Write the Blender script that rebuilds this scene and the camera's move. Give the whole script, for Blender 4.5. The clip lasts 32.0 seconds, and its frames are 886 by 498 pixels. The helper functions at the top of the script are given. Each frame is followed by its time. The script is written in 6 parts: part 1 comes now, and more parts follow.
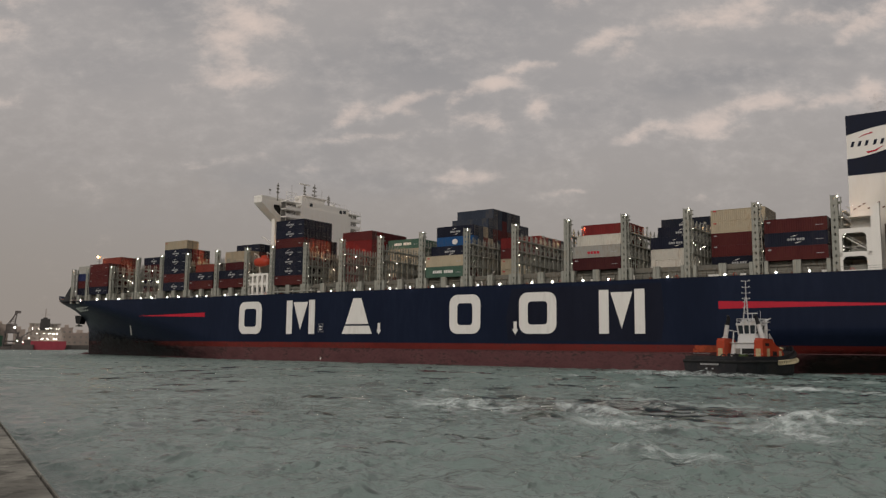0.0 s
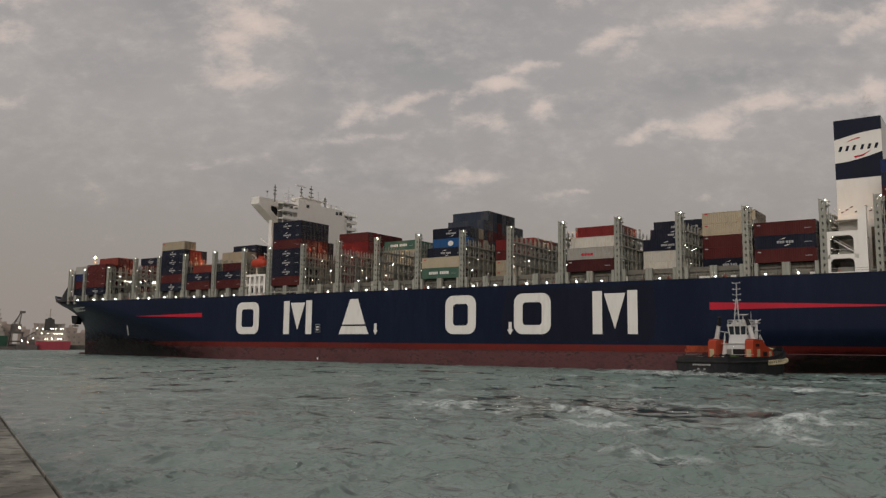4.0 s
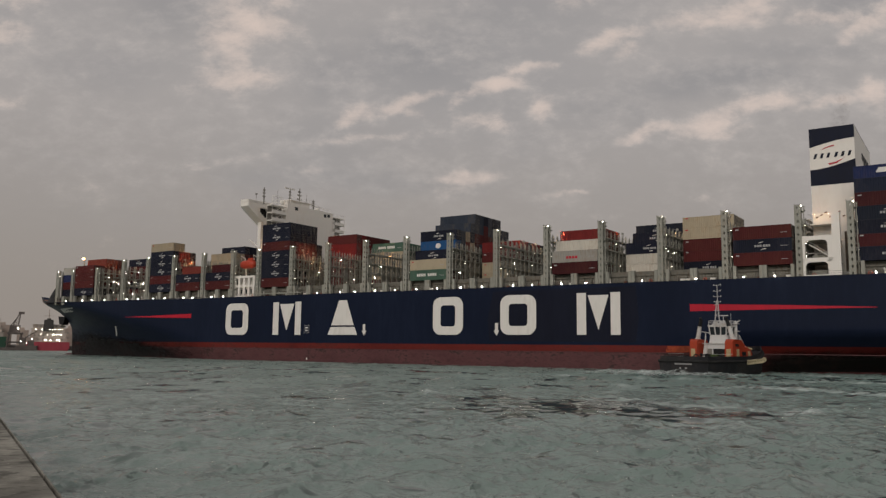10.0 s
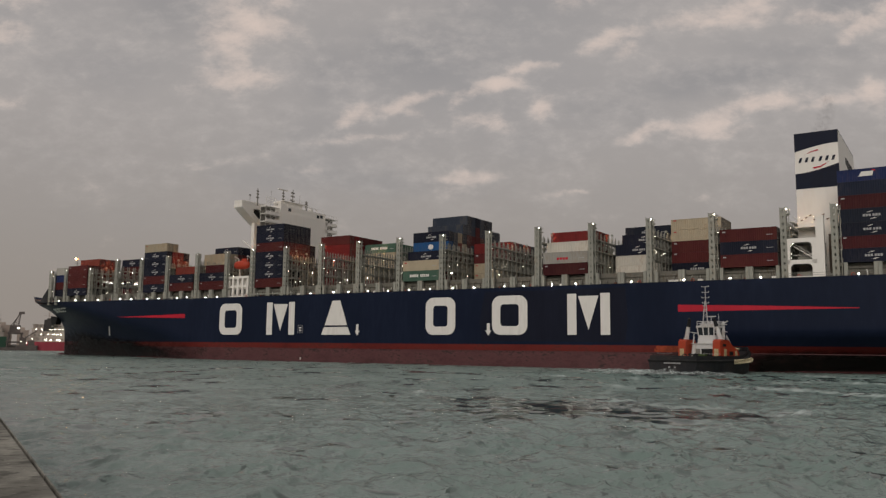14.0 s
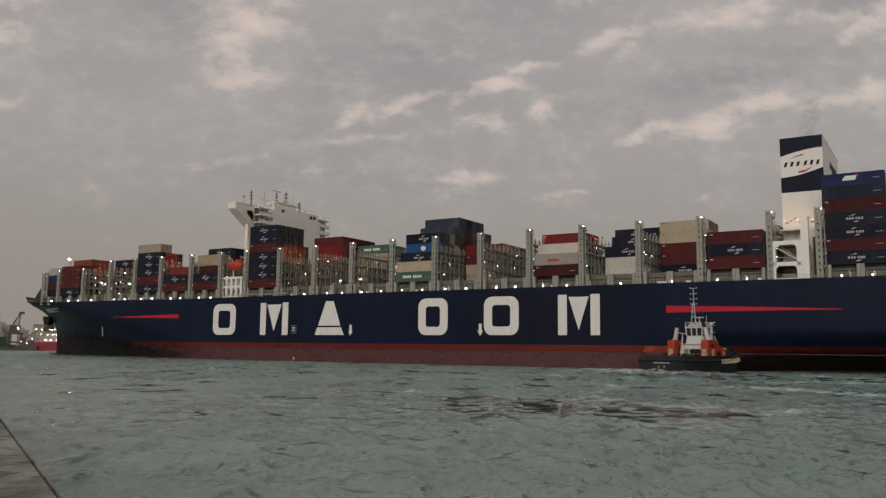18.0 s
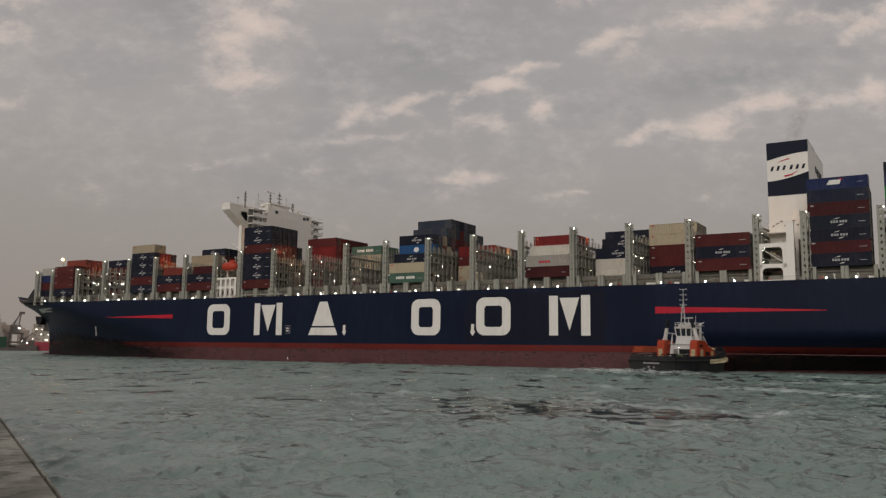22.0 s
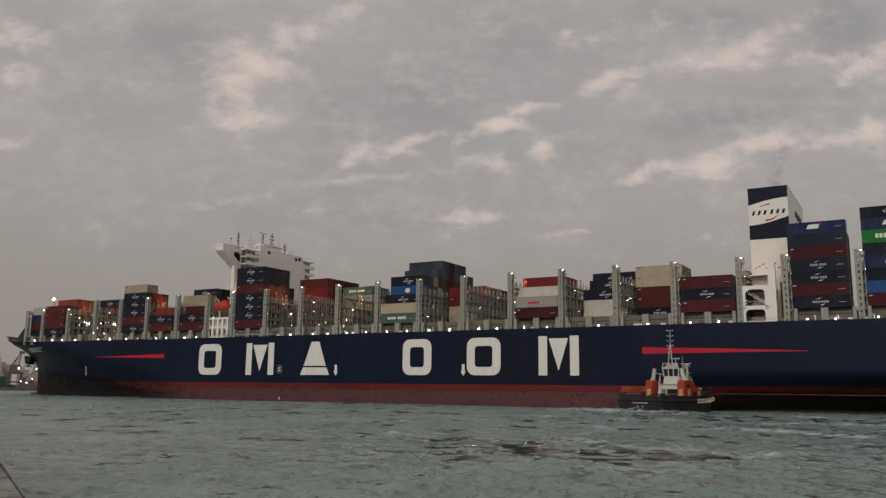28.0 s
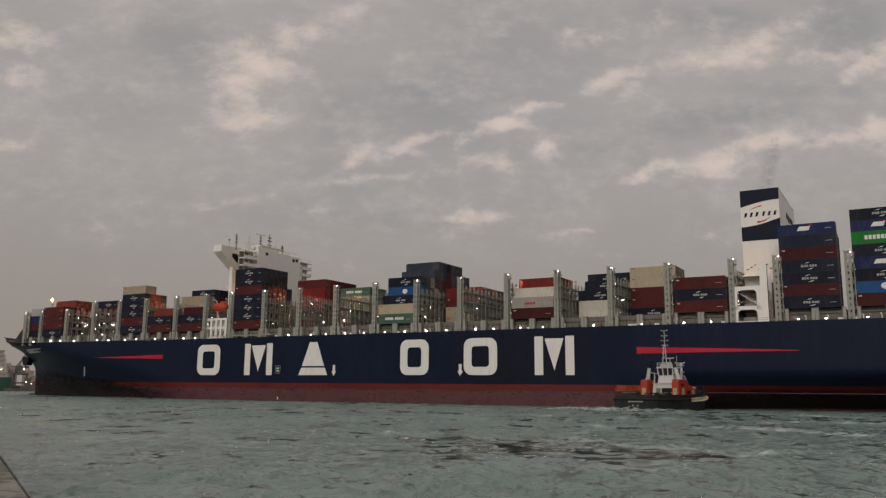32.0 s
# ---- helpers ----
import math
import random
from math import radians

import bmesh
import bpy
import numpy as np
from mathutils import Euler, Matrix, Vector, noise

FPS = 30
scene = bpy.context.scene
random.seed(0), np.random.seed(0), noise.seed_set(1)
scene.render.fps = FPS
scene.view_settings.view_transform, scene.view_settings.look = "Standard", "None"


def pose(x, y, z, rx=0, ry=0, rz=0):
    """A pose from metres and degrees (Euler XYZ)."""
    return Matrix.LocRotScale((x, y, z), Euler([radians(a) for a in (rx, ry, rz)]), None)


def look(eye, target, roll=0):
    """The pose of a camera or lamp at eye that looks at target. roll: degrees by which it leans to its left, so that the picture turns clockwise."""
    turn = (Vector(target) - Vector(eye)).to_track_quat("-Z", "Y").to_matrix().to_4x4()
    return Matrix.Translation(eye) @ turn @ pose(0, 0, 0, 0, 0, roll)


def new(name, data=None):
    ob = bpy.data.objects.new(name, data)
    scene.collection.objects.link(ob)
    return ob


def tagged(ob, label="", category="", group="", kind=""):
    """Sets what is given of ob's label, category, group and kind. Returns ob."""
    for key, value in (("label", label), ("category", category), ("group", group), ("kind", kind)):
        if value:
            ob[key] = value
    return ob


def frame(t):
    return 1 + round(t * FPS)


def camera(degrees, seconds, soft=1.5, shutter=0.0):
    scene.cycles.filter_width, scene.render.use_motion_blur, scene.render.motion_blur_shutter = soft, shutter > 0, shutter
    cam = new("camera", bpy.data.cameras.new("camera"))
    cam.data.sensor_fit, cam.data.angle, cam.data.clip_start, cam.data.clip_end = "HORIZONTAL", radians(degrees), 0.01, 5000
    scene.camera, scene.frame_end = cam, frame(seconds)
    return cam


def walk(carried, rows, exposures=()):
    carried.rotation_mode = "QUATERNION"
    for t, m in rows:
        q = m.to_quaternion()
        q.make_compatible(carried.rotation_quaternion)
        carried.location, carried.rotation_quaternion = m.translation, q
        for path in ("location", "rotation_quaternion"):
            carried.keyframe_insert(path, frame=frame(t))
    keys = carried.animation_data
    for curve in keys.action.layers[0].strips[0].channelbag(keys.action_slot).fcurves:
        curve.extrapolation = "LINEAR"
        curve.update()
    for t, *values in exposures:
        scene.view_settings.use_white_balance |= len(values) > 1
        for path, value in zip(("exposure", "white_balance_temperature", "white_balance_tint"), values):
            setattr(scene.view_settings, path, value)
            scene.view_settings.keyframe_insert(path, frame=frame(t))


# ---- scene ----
# Metres. The camera stands on a quay at the origin and looks along +y over a harbour basin.
cam = camera(57.3, 32.0, soft=1.35)
EYE = Vector((0.0, 0.0, 4.53))


def aim(turn, tilt, lean):
    """A pose at the eye: degrees to the right of +y, up, and of lean."""
    a, b = radians(turn), radians(tilt)
    way = Vector((math.sin(a) * math.cos(b), math.cos(a) * math.cos(b), math.sin(b)))
    return look(EYE, EYE + way, lean)


walk(cam, [(t, aim(turn, tilt, lean)) for t, turn, tilt, lean in (
    (0, 0.20, 6.93, 0.65), (0.5, -0.06, 6.95, 0.65), (1, -0.10, 6.95, 0.66), (1.5, -0.09, 6.94, 0.65), (2, -0.06, 6.94, 0.66),
    (2.5, -0.07, 6.94, 0.66), (3, -0.06, 6.94, 0.67), (3.5, -0.06, 6.94, 0.67), (5.5, -0.04, 6.95, 0.67), (6, -0.01, 6.95, 0.67),
    (7, 0.01, 6.96, 0.67), (8, 0.01, 6.97, 0.65), (9, 0.00, 6.98, 0.62), (10, 0.00, 6.98, 0.63), (12, -0.01, 6.97, 0.63),
    (14, -0.01, 6.97, 0.62), (16.5, -0.01, 6.98, 0.62), (18, -0.01, 6.98, 0.63), (20, -0.01, 6.97, 0.62), (21, -0.01, 6.98, 0.63),
    (21.5, -0.01, 7.00, 0.65), (22, -0.03, 6.99, 0.65), (22.5, -0.03, 7.16, 0.69), (23, -0.06, 7.95, 0.72), (23.5, -0.08, 8.77, 0.69),
    (24, -0.12, 9.26, 0.69), (24.5, -0.13, 9.52, 0.67), (25, -0.15, 9.63, 0.67), (25.5, -0.16, 9.70, 0.68), (27.5, -0.19, 9.74, 0.66),
    (28, -0.19, 9.75, 0.66), (29, -0.20, 9.75, 0.66), (30, -0.21, 9.76, 0.69), (30.5, -0.23, 9.76, 0.65), (31, -0.24, 9.80, 0.53),
    (31.5, 0.01, 9.76, 0.48), (32, -0.46, 9.73, 0.51))], exposures=[(0, 0.0), (32, 0.0)])


def ship_pose(t):
    """The container ship under way: it draws ahead, eases off the quay and swings slowly to port."""
    s = (t - 16) / 16
    psi = 1.00662 + 0.05244 * s - 0.0013 * s * s
    x = 39.823 - 7.0166 * s - 0.1269 * s * s + 0.1221 * s ** 3
    y = 198.672 + 14.7502 * s - 0.4351 * s * s - 0.1658 * s ** 3
    return pose(x + 25.5 * math.cos(psi), y + 25.5 * math.sin(psi), 0, 0, 0, 90 + math.degrees(psi))


# ---- world and sun: an overcast dusk, with the glow of the west behind the camera ----
SUN_UP, SUN_TURN = 24, 205
world = bpy.data.worlds.new("dusk")
scene.world = world
world.use_nodes = True
wn, wl = world.node_tree.nodes, world.node_tree.links
wn.clear()


def wnode(kind, **put):
    n = wn.new(kind)
    for k, v in put.items():
        n.inputs[k].default_value = v
    return n


def wmath(op, a, b=None, clamp=False):
    n = wn.new("ShaderNodeMath")
    n.operation, n.use_clamp = op, clamp
    for i, x in enumerate((a, b)):
        if x is None:
            continue
        if isinstance(x, (int, float)):
            n.inputs[i].default_value = x
        else:
            wl.new(x, n.inputs[i])
    return n.outputs[0]


def wvec(op, a, b):
    n = wn.new("ShaderNodeVectorMath")
    n.operation = op
    for i, x in enumerate((a, b)):
        if isinstance(x, tuple):
            n.inputs[i].default_value = x
        else:
            wl.new(x, n.inputs[i])
    return n.outputs["Value"] if op == "LENGTH" else n.outputs[0]


def wmix(fac, a, b):
    n = wn.new("ShaderNodeMix")
    n.data_type = "RGBA"
    for sock, x in ((n.inputs[0], fac), (n.inputs[6], a), (n.inputs[7], b)):
        if isinstance(x, (int, float, tuple)):
            sock.default_value = x
        else:
            wl.new(x, sock)
    return n.outputs[2]


coord = wn.new("ShaderNodeTexCoord").outputs["Generated"]
sep = wn.new("ShaderNodeSeparateXYZ")
wl.new(coord, sep.inputs[0])
up = wmath("MAXIMUM", sep.outputs[2], 0.0)
flat = wmath("ADD", up, 0.16)
comb = wn.new("ShaderNodeCombineXYZ")
wl.new(wmath("DIVIDE", sep.outputs[0], flat), comb.inputs[0])
wl.new(wmath("DIVIDE", sep.outputs[1], flat), comb.inputs[1])


def wnoise(vec, scale, detail, rough=0.55, distort=0.0):
    n = wnode("ShaderNodeTexNoise", Scale=scale, Detail=detail, Roughness=rough, Distortion=distort)
    wl.new(vec, n.inputs["Vector"])
    return n


def wramp(x, lo, hi):
    n = wn.new("ShaderNodeMapRange")
    n.interpolation_type = "SMOOTHSTEP"
    n.inputs[1].default_value, n.inputs[2].default_value = lo, hi
    wl.new(x, n.inputs[0])
    return n.outputs[0]


broad = wnoise(comb.outputs[0], 0.75, 5, 0.5, 0.3)
fine = wnoise(comb.outputs[0], 2.6, 9, 0.6, 0.4)
low = wramp(sep.outputs[2], 0.02, 0.34)
base = wmix(low, (0.292, 0.257, 0.230, 1), (0.372, 0.343, 0.328, 1))
base = wmix(wmath("MULTIPLY", wmath("MULTIPLY", wramp(broad.outputs[0], 0.42, 0.66), 0.45), wramp(sep.outputs[2], 0.10, 0.26)), base, (0.270, 0.262, 0.266, 1))
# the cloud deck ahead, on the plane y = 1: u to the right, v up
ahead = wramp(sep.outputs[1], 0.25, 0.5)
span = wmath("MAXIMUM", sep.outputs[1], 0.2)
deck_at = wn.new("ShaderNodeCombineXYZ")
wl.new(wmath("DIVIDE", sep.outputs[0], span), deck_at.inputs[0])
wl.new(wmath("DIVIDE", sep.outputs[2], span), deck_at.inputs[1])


def bend(scale, by, detail):
    w = wvec("SCALE", wvec("SUBTRACT", wnoise(deck_at.outputs[0], scale, detail, 0.55).outputs["Color"], (0.5, 0.5, 0.5)), (0, 0, 0))
    w.node.inputs["Scale"].default_value = by
    return wvec("MULTIPLY", wvec("ADD", deck_at.outputs[0], w), (1.0, 1.0, 0.0))


def patches(where, rows, edge):
    """The union of soft slanted ellipses: u, v, half width, half height, slant in degrees, strength."""
    out = None
    for u, v, wide, high, slant, k in rows:
        mp = wn.new("ShaderNodeMapping")
        mp.vector_type = "TEXTURE"
        mp.inputs["Location"].default_value, mp.inputs["Rotation"].default_value, mp.inputs["Scale"].default_value = (u, v, 0), (0, 0, radians(slant)), (wide, high, 1)
        wl.new(where, mp.inputs[0])
        m = wramp(wvec("LENGTH", mp.outputs[0], (0, 0, 0)), edge, 0.1)
        m.node.inputs[4].default_value = k
        out = m if out is None else wmath("MAXIMUM", out, m)
    return out


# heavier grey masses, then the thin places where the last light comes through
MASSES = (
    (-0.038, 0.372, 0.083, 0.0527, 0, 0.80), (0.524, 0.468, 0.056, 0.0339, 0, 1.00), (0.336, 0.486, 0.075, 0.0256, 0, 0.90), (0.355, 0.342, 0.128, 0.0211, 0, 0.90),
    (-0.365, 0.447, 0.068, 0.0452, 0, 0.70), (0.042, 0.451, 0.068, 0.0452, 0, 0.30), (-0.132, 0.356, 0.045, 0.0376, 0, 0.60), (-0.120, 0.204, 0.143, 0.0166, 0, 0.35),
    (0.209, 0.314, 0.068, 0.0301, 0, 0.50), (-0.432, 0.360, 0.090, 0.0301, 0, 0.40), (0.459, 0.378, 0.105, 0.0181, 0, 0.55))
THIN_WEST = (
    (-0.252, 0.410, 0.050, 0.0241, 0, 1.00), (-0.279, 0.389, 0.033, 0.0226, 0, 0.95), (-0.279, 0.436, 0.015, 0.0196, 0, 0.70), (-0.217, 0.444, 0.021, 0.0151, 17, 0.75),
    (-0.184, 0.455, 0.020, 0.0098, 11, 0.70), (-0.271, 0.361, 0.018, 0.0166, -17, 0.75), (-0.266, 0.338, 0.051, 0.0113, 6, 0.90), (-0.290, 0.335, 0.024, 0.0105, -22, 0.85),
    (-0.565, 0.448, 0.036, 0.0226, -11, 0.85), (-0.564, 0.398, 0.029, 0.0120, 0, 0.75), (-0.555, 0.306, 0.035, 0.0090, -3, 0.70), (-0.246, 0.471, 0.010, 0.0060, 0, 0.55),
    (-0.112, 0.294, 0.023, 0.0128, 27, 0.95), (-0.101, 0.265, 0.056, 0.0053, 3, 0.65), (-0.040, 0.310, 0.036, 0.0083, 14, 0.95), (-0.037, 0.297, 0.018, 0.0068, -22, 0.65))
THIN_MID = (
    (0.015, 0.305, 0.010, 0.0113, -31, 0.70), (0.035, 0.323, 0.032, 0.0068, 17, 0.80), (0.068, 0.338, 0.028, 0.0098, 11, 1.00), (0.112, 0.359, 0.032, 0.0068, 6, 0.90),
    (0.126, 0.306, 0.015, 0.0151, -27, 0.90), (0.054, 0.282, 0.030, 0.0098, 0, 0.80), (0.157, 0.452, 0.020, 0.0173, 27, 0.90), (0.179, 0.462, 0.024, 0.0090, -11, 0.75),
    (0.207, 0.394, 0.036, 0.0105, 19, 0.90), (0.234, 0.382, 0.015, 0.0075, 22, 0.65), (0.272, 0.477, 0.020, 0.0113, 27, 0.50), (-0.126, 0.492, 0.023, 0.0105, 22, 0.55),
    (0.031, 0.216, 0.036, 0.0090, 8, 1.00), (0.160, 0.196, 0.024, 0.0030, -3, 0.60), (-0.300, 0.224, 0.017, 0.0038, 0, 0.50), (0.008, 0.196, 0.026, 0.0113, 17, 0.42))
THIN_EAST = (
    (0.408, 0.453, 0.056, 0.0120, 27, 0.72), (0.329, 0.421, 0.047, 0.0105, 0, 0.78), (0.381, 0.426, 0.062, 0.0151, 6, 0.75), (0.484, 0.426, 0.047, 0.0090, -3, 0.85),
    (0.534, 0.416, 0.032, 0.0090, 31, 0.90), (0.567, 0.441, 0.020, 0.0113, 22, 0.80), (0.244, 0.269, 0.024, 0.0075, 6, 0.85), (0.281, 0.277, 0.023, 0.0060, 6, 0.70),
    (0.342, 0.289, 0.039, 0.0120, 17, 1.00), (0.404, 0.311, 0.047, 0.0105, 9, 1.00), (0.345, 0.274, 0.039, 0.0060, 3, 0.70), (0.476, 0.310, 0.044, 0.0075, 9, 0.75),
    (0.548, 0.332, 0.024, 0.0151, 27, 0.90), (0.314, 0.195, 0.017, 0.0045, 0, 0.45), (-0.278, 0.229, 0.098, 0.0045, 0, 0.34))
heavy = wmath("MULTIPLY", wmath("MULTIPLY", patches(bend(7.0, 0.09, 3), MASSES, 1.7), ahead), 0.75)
base = wmix(heavy, base, (0.262, 0.252, 0.254, 1))
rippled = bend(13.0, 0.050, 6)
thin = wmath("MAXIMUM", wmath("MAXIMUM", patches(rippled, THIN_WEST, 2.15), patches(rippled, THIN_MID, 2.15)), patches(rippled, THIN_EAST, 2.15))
drawn = wvec("MULTIPLY", deck_at.outputs[0], (1.0, 1.7, 1.0))
ragged = wnoise(drawn, 10.0, 10, 0.62, 0.2)
shreds = wnoise(drawn, 34.0, 8, 0.66, 0.2)
torn = wmath("ADD", wmath("MULTIPLY", wmath("SUBTRACT", ragged.outputs[0], 0.5), 1.75), wmath("MULTIPLY", wmath("SUBTRACT", shreds.outputs[0], 0.5), 1.3))
# paler cloud all over, thickest round the thin places
wisps = wmath("MULTIPLY", wramp(wmath("ADD", torn, wmath("ADD", wmath("MULTIPLY", fine.outputs[0], 0.8), wmath("MULTIPLY", thin, 0.45))), 0.15, 1.15), wmath("MULTIPLY", wramp(sep.outputs[2], 0.10, 0.26), 0.75))
base = wmix(wisps, base, (0.47, 0.428, 0.402, 1))
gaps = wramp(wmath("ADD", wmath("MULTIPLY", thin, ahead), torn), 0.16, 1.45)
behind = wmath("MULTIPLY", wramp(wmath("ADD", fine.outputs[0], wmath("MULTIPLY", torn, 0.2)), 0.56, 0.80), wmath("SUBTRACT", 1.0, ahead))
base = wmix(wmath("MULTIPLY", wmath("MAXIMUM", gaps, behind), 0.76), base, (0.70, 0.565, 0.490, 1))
# an overcast sky is brightest overhead
base = wmix(wramp(sep.outputs[2], 0.46, 0.95), base, wvec("MULTIPLY", base, (1.45, 1.48, 1.50)))
sky = wn.new("ShaderNodeTexSky")
sky.sky_type, sky.sun_disc = "NISHITA", False
sky.sun_elevation, sky.sun_rotation, sky.dust_density = radians(SUN_UP), radians(SUN_TURN), 3.0
clear = wvec("SCALE", sky.outputs[0], (0, 0, 0))
clear.node.inputs["Scale"].default_value = 0.06
back = wn.new("ShaderNodeBackground")
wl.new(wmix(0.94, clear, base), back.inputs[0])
back.inputs[1].default_value = 1.05
wout = wn.new("ShaderNodeOutputWorld")
wl.new(back.outputs[0], wout.inputs[0])

sun = new("sun", bpy.data.lights.new("sun", "SUN"))
sun.data.energy, sun.data.angle, sun.data.color = 1.1, radians(35), (1.0, 0.93, 0.86)
a, b = radians(SUN_TURN), radians(SUN_UP)
toward = Vector((math.sin(a) * math.cos(b), math.cos(a) * math.cos(b), math.sin(b)))
sun.matrix_world = look(toward * 100, (0, 0, 0))


# ---- materials ----
def paint(name, colour, rough=0.55, metal=0.0, spread=0.25, scale=1.2, streak=1.0, bump=0.0, dirt=None, amount=0.25, shift=0.0, spec=0.22, vary=0.12):
    """A painted or raw surface: two scales of tone, streaks that run down it, stains in the colour dirt, and fine relief."""
    m = bpy.data.materials.new(name)
    m.use_nodes = True
    n, l = m.node_tree.nodes, m.node_tree.links
    p = n["Principled BSDF"]
    p.inputs["Metallic"].default_value, p.inputs["Specular IOR Level"].default_value = metal, spec
    tc = n.new("ShaderNodeTexCoord")
    mp = n.new("ShaderNodeMapping")
    mp.inputs["Scale"].default_value = (1, 1, 1 / streak)
    info = n.new("ShaderNodeObjectInfo")
    off = n.new("ShaderNodeVectorMath")
    off.operation = "SCALE"
    off.inputs[0].default_value = (37, 23, 11)
    l.new(info.outputs["Random"], off.inputs["Scale"])
    l.new(tc.outputs["Object"], mp.inputs[0])
    l.new(off.outputs[0], mp.inputs["Location"])
    big = n.new("ShaderNodeTexNoise")
    big.inputs["Scale"].default_value, big.inputs["Detail"].default_value = scale * 0.25, 4
    small = n.new("ShaderNodeTexNoise")
    small.inputs["Scale"].default_value, small.inputs["Detail"].default_value = scale * 2.2, 8
    for x in (big, small):
        l.new(mp.outputs[0], x.inputs["Vector"])

    def ramp(x, lo, hi, to0, to1):
        r = n.new("ShaderNodeMapRange")
        for i, v in enumerate((lo, hi, to0, to1)):
            r.inputs[i + 1].default_value = v
        l.new(x, r.inputs[0])
        return r.outputs[0]

    def mul(x, y):
        r = n.new("ShaderNodeMath")
        r.operation = "MULTIPLY"
        l.new(x, r.inputs[0]), l.new(y, r.inputs[1])
        return r.outputs[0]

    tone = mul(ramp(big.outputs[0], 0.3, 0.7, 1 - spread, 1 + spread), ramp(small.outputs[0], 0.3, 0.7, 1 - spread * 0.6, 1 + spread * 0.6))
    if shift:
        tone = mul(tone, ramp(info.outputs["Random"], 0, 1, 1 - shift, 1 + shift))
    hsv = n.new("ShaderNodeHueSaturation")
    hsv.inputs["Color"].default_value = (*colour, 1)
    l.new(tone, hsv.inputs["Value"])
    last = hsv.outputs[0]
    if dirt:
        mx = n.new("ShaderNodeMix")
        mx.data_type = "RGBA"
        mx.inputs[7].default_value = (*dirt, 1)
        l.new(last, mx.inputs[6])
        l.new(ramp(mul(big.outputs[0], small.outputs[0]), 0.24, 0.38, 0, amount), mx.inputs[0])
        last = mx.outputs[2]
    l.new(last, p.inputs["Base Color"])
    l.new(ramp(small.outputs[0], 0.3, 0.7, max(rough - vary, 0.02), min(rough + vary, 1)), p.inputs["Roughness"])
    if bump:
        bp = n.new("ShaderNodeBump")
        bp.inputs["Strength"].default_value, bp.inputs["Distance"].default_value = 0.6, bump
        l.new(small.outputs[0], bp.inputs["Height"])
        l.new(bp.outputs[0], p.inputs["Normal"])
    return m


def glow(name, colour, strength):
    m = bpy.data.materials.new(name)
    m.use_nodes = True
    p = m.node_tree.nodes["Principled BSDF"]
    p.inputs["Base Color"].default_value = (*colour, 1)
    p.inputs["Emission Color"].default_value = (*colour, 1)
    p.inputs["Emission Strength"].default_value = strength
    return m


def glass(name, colour=(0.02, 0.025, 0.03)):
    m = bpy.data.materials.new(name)
    m.use_nodes = True
    p = m.node_tree.nodes["Principled BSDF"]
    p.inputs["Base Color"].default_value = (*colour, 1)
    p.inputs["Roughness"].default_value = 0.06
    return m


RUST = (0.12, 0.05, 0.025)
hull_navy = paint("hull_navy", (0.0090, 0.0138, 0.0305), 0.38, spread=0.10, scale=0.35, streak=4, dirt=(0.0135, 0.019, 0.039), amount=0.4, spec=0.07, vary=0.03)
hull_red = paint("hull_red", (0.125, 0.013, 0.010), 0.5, spread=0.30, scale=0.4, streak=0.7, dirt=(0.06, 0.016, 0.012), amount=0.7)
hull_foul = paint("hull_foul", (0.105, 0.042, 0.045), 0.5, spread=0.40, scale=0.5, streak=0.5, dirt=(0.030, 0.020, 0.018), amount=0.9)
coaming_grey = paint("coaming_grey", (0.165, 0.157, 0.132), 0.65, spread=0.35, scale=1.1, streak=3, dirt=(0.09, 0.065, 0.045), amount=0.8)
hull_patch = paint("hull_patch", (0.0095, 0.0115, 0.0220), 0.42, spread=0.15, scale=0.35, streak=4, spec=0.09)
tuglight_orange = paint("tuglight_orange", (0.30, 0.052, 0.017), 0.6, spread=0.5, scale=1.0, dirt=(0.10, 0.014, 0.01), amount=0.9)
mark_white = paint("mark_white", (0.72, 0.70, 0.66), 0.5, spread=0.06, scale=0.5, streak=4, dirt=(0.45, 0.42, 0.38), amount=0.35)
mark_pale = paint("mark_pale", (0.36, 0.36, 0.36), 0.5, spread=0.1, scale=1.0, streak=3)
mark_red = paint("mark_red", (0.44, 0.013, 0.032), 0.5, spread=0.12, scale=0.5, streak=4)
steel_grey = paint("steel_grey", (0.295, 0.295, 0.258), 0.6, spread=0.2, scale=0.9, streak=3, dirt=(0.18, 0.135, 0.09), amount=0.45)
deck_paint = paint("deck_paint", (0.16, 0.075, 0.05), 0.7, spread=0.3, scale=0.6, dirt=RUST, amount=0.5)
mast_pale = paint("mast_pale", (0.45, 0.45, 0.44), 0.5, spread=0.12, scale=1.0)
mast_grey = paint("mast_grey", (0.20, 0.19, 0.17), 0.6, spread=0.2, scale=1.0)
house_white = paint("house_white", (0.77, 0.74, 0.69), 0.45, spread=0.05, scale=0.4, streak=4, dirt=(0.5, 0.42, 0.33), amount=0.2)
funnel_navy = paint("funnel_navy", (0.0075, 0.0105, 0.024), 0.45, spread=0.15, scale=0.5, streak=3, spec=0.1)
black_iron = paint("black_iron", (0.012, 0.012, 0.013), 0.6, spread=0.3, scale=1.5)
lifeboat_orange = paint("lifeboat_orange", (0.40, 0.05, 0.025), 0.4, spread=0.1, scale=1.0)
tug_orange = paint("tug_orange", (0.38, 0.05, 0.02), 0.5, spread=0.15, scale=1.0, streak=3, dirt=(0.2, 0.05, 0.03), amount=0.5)
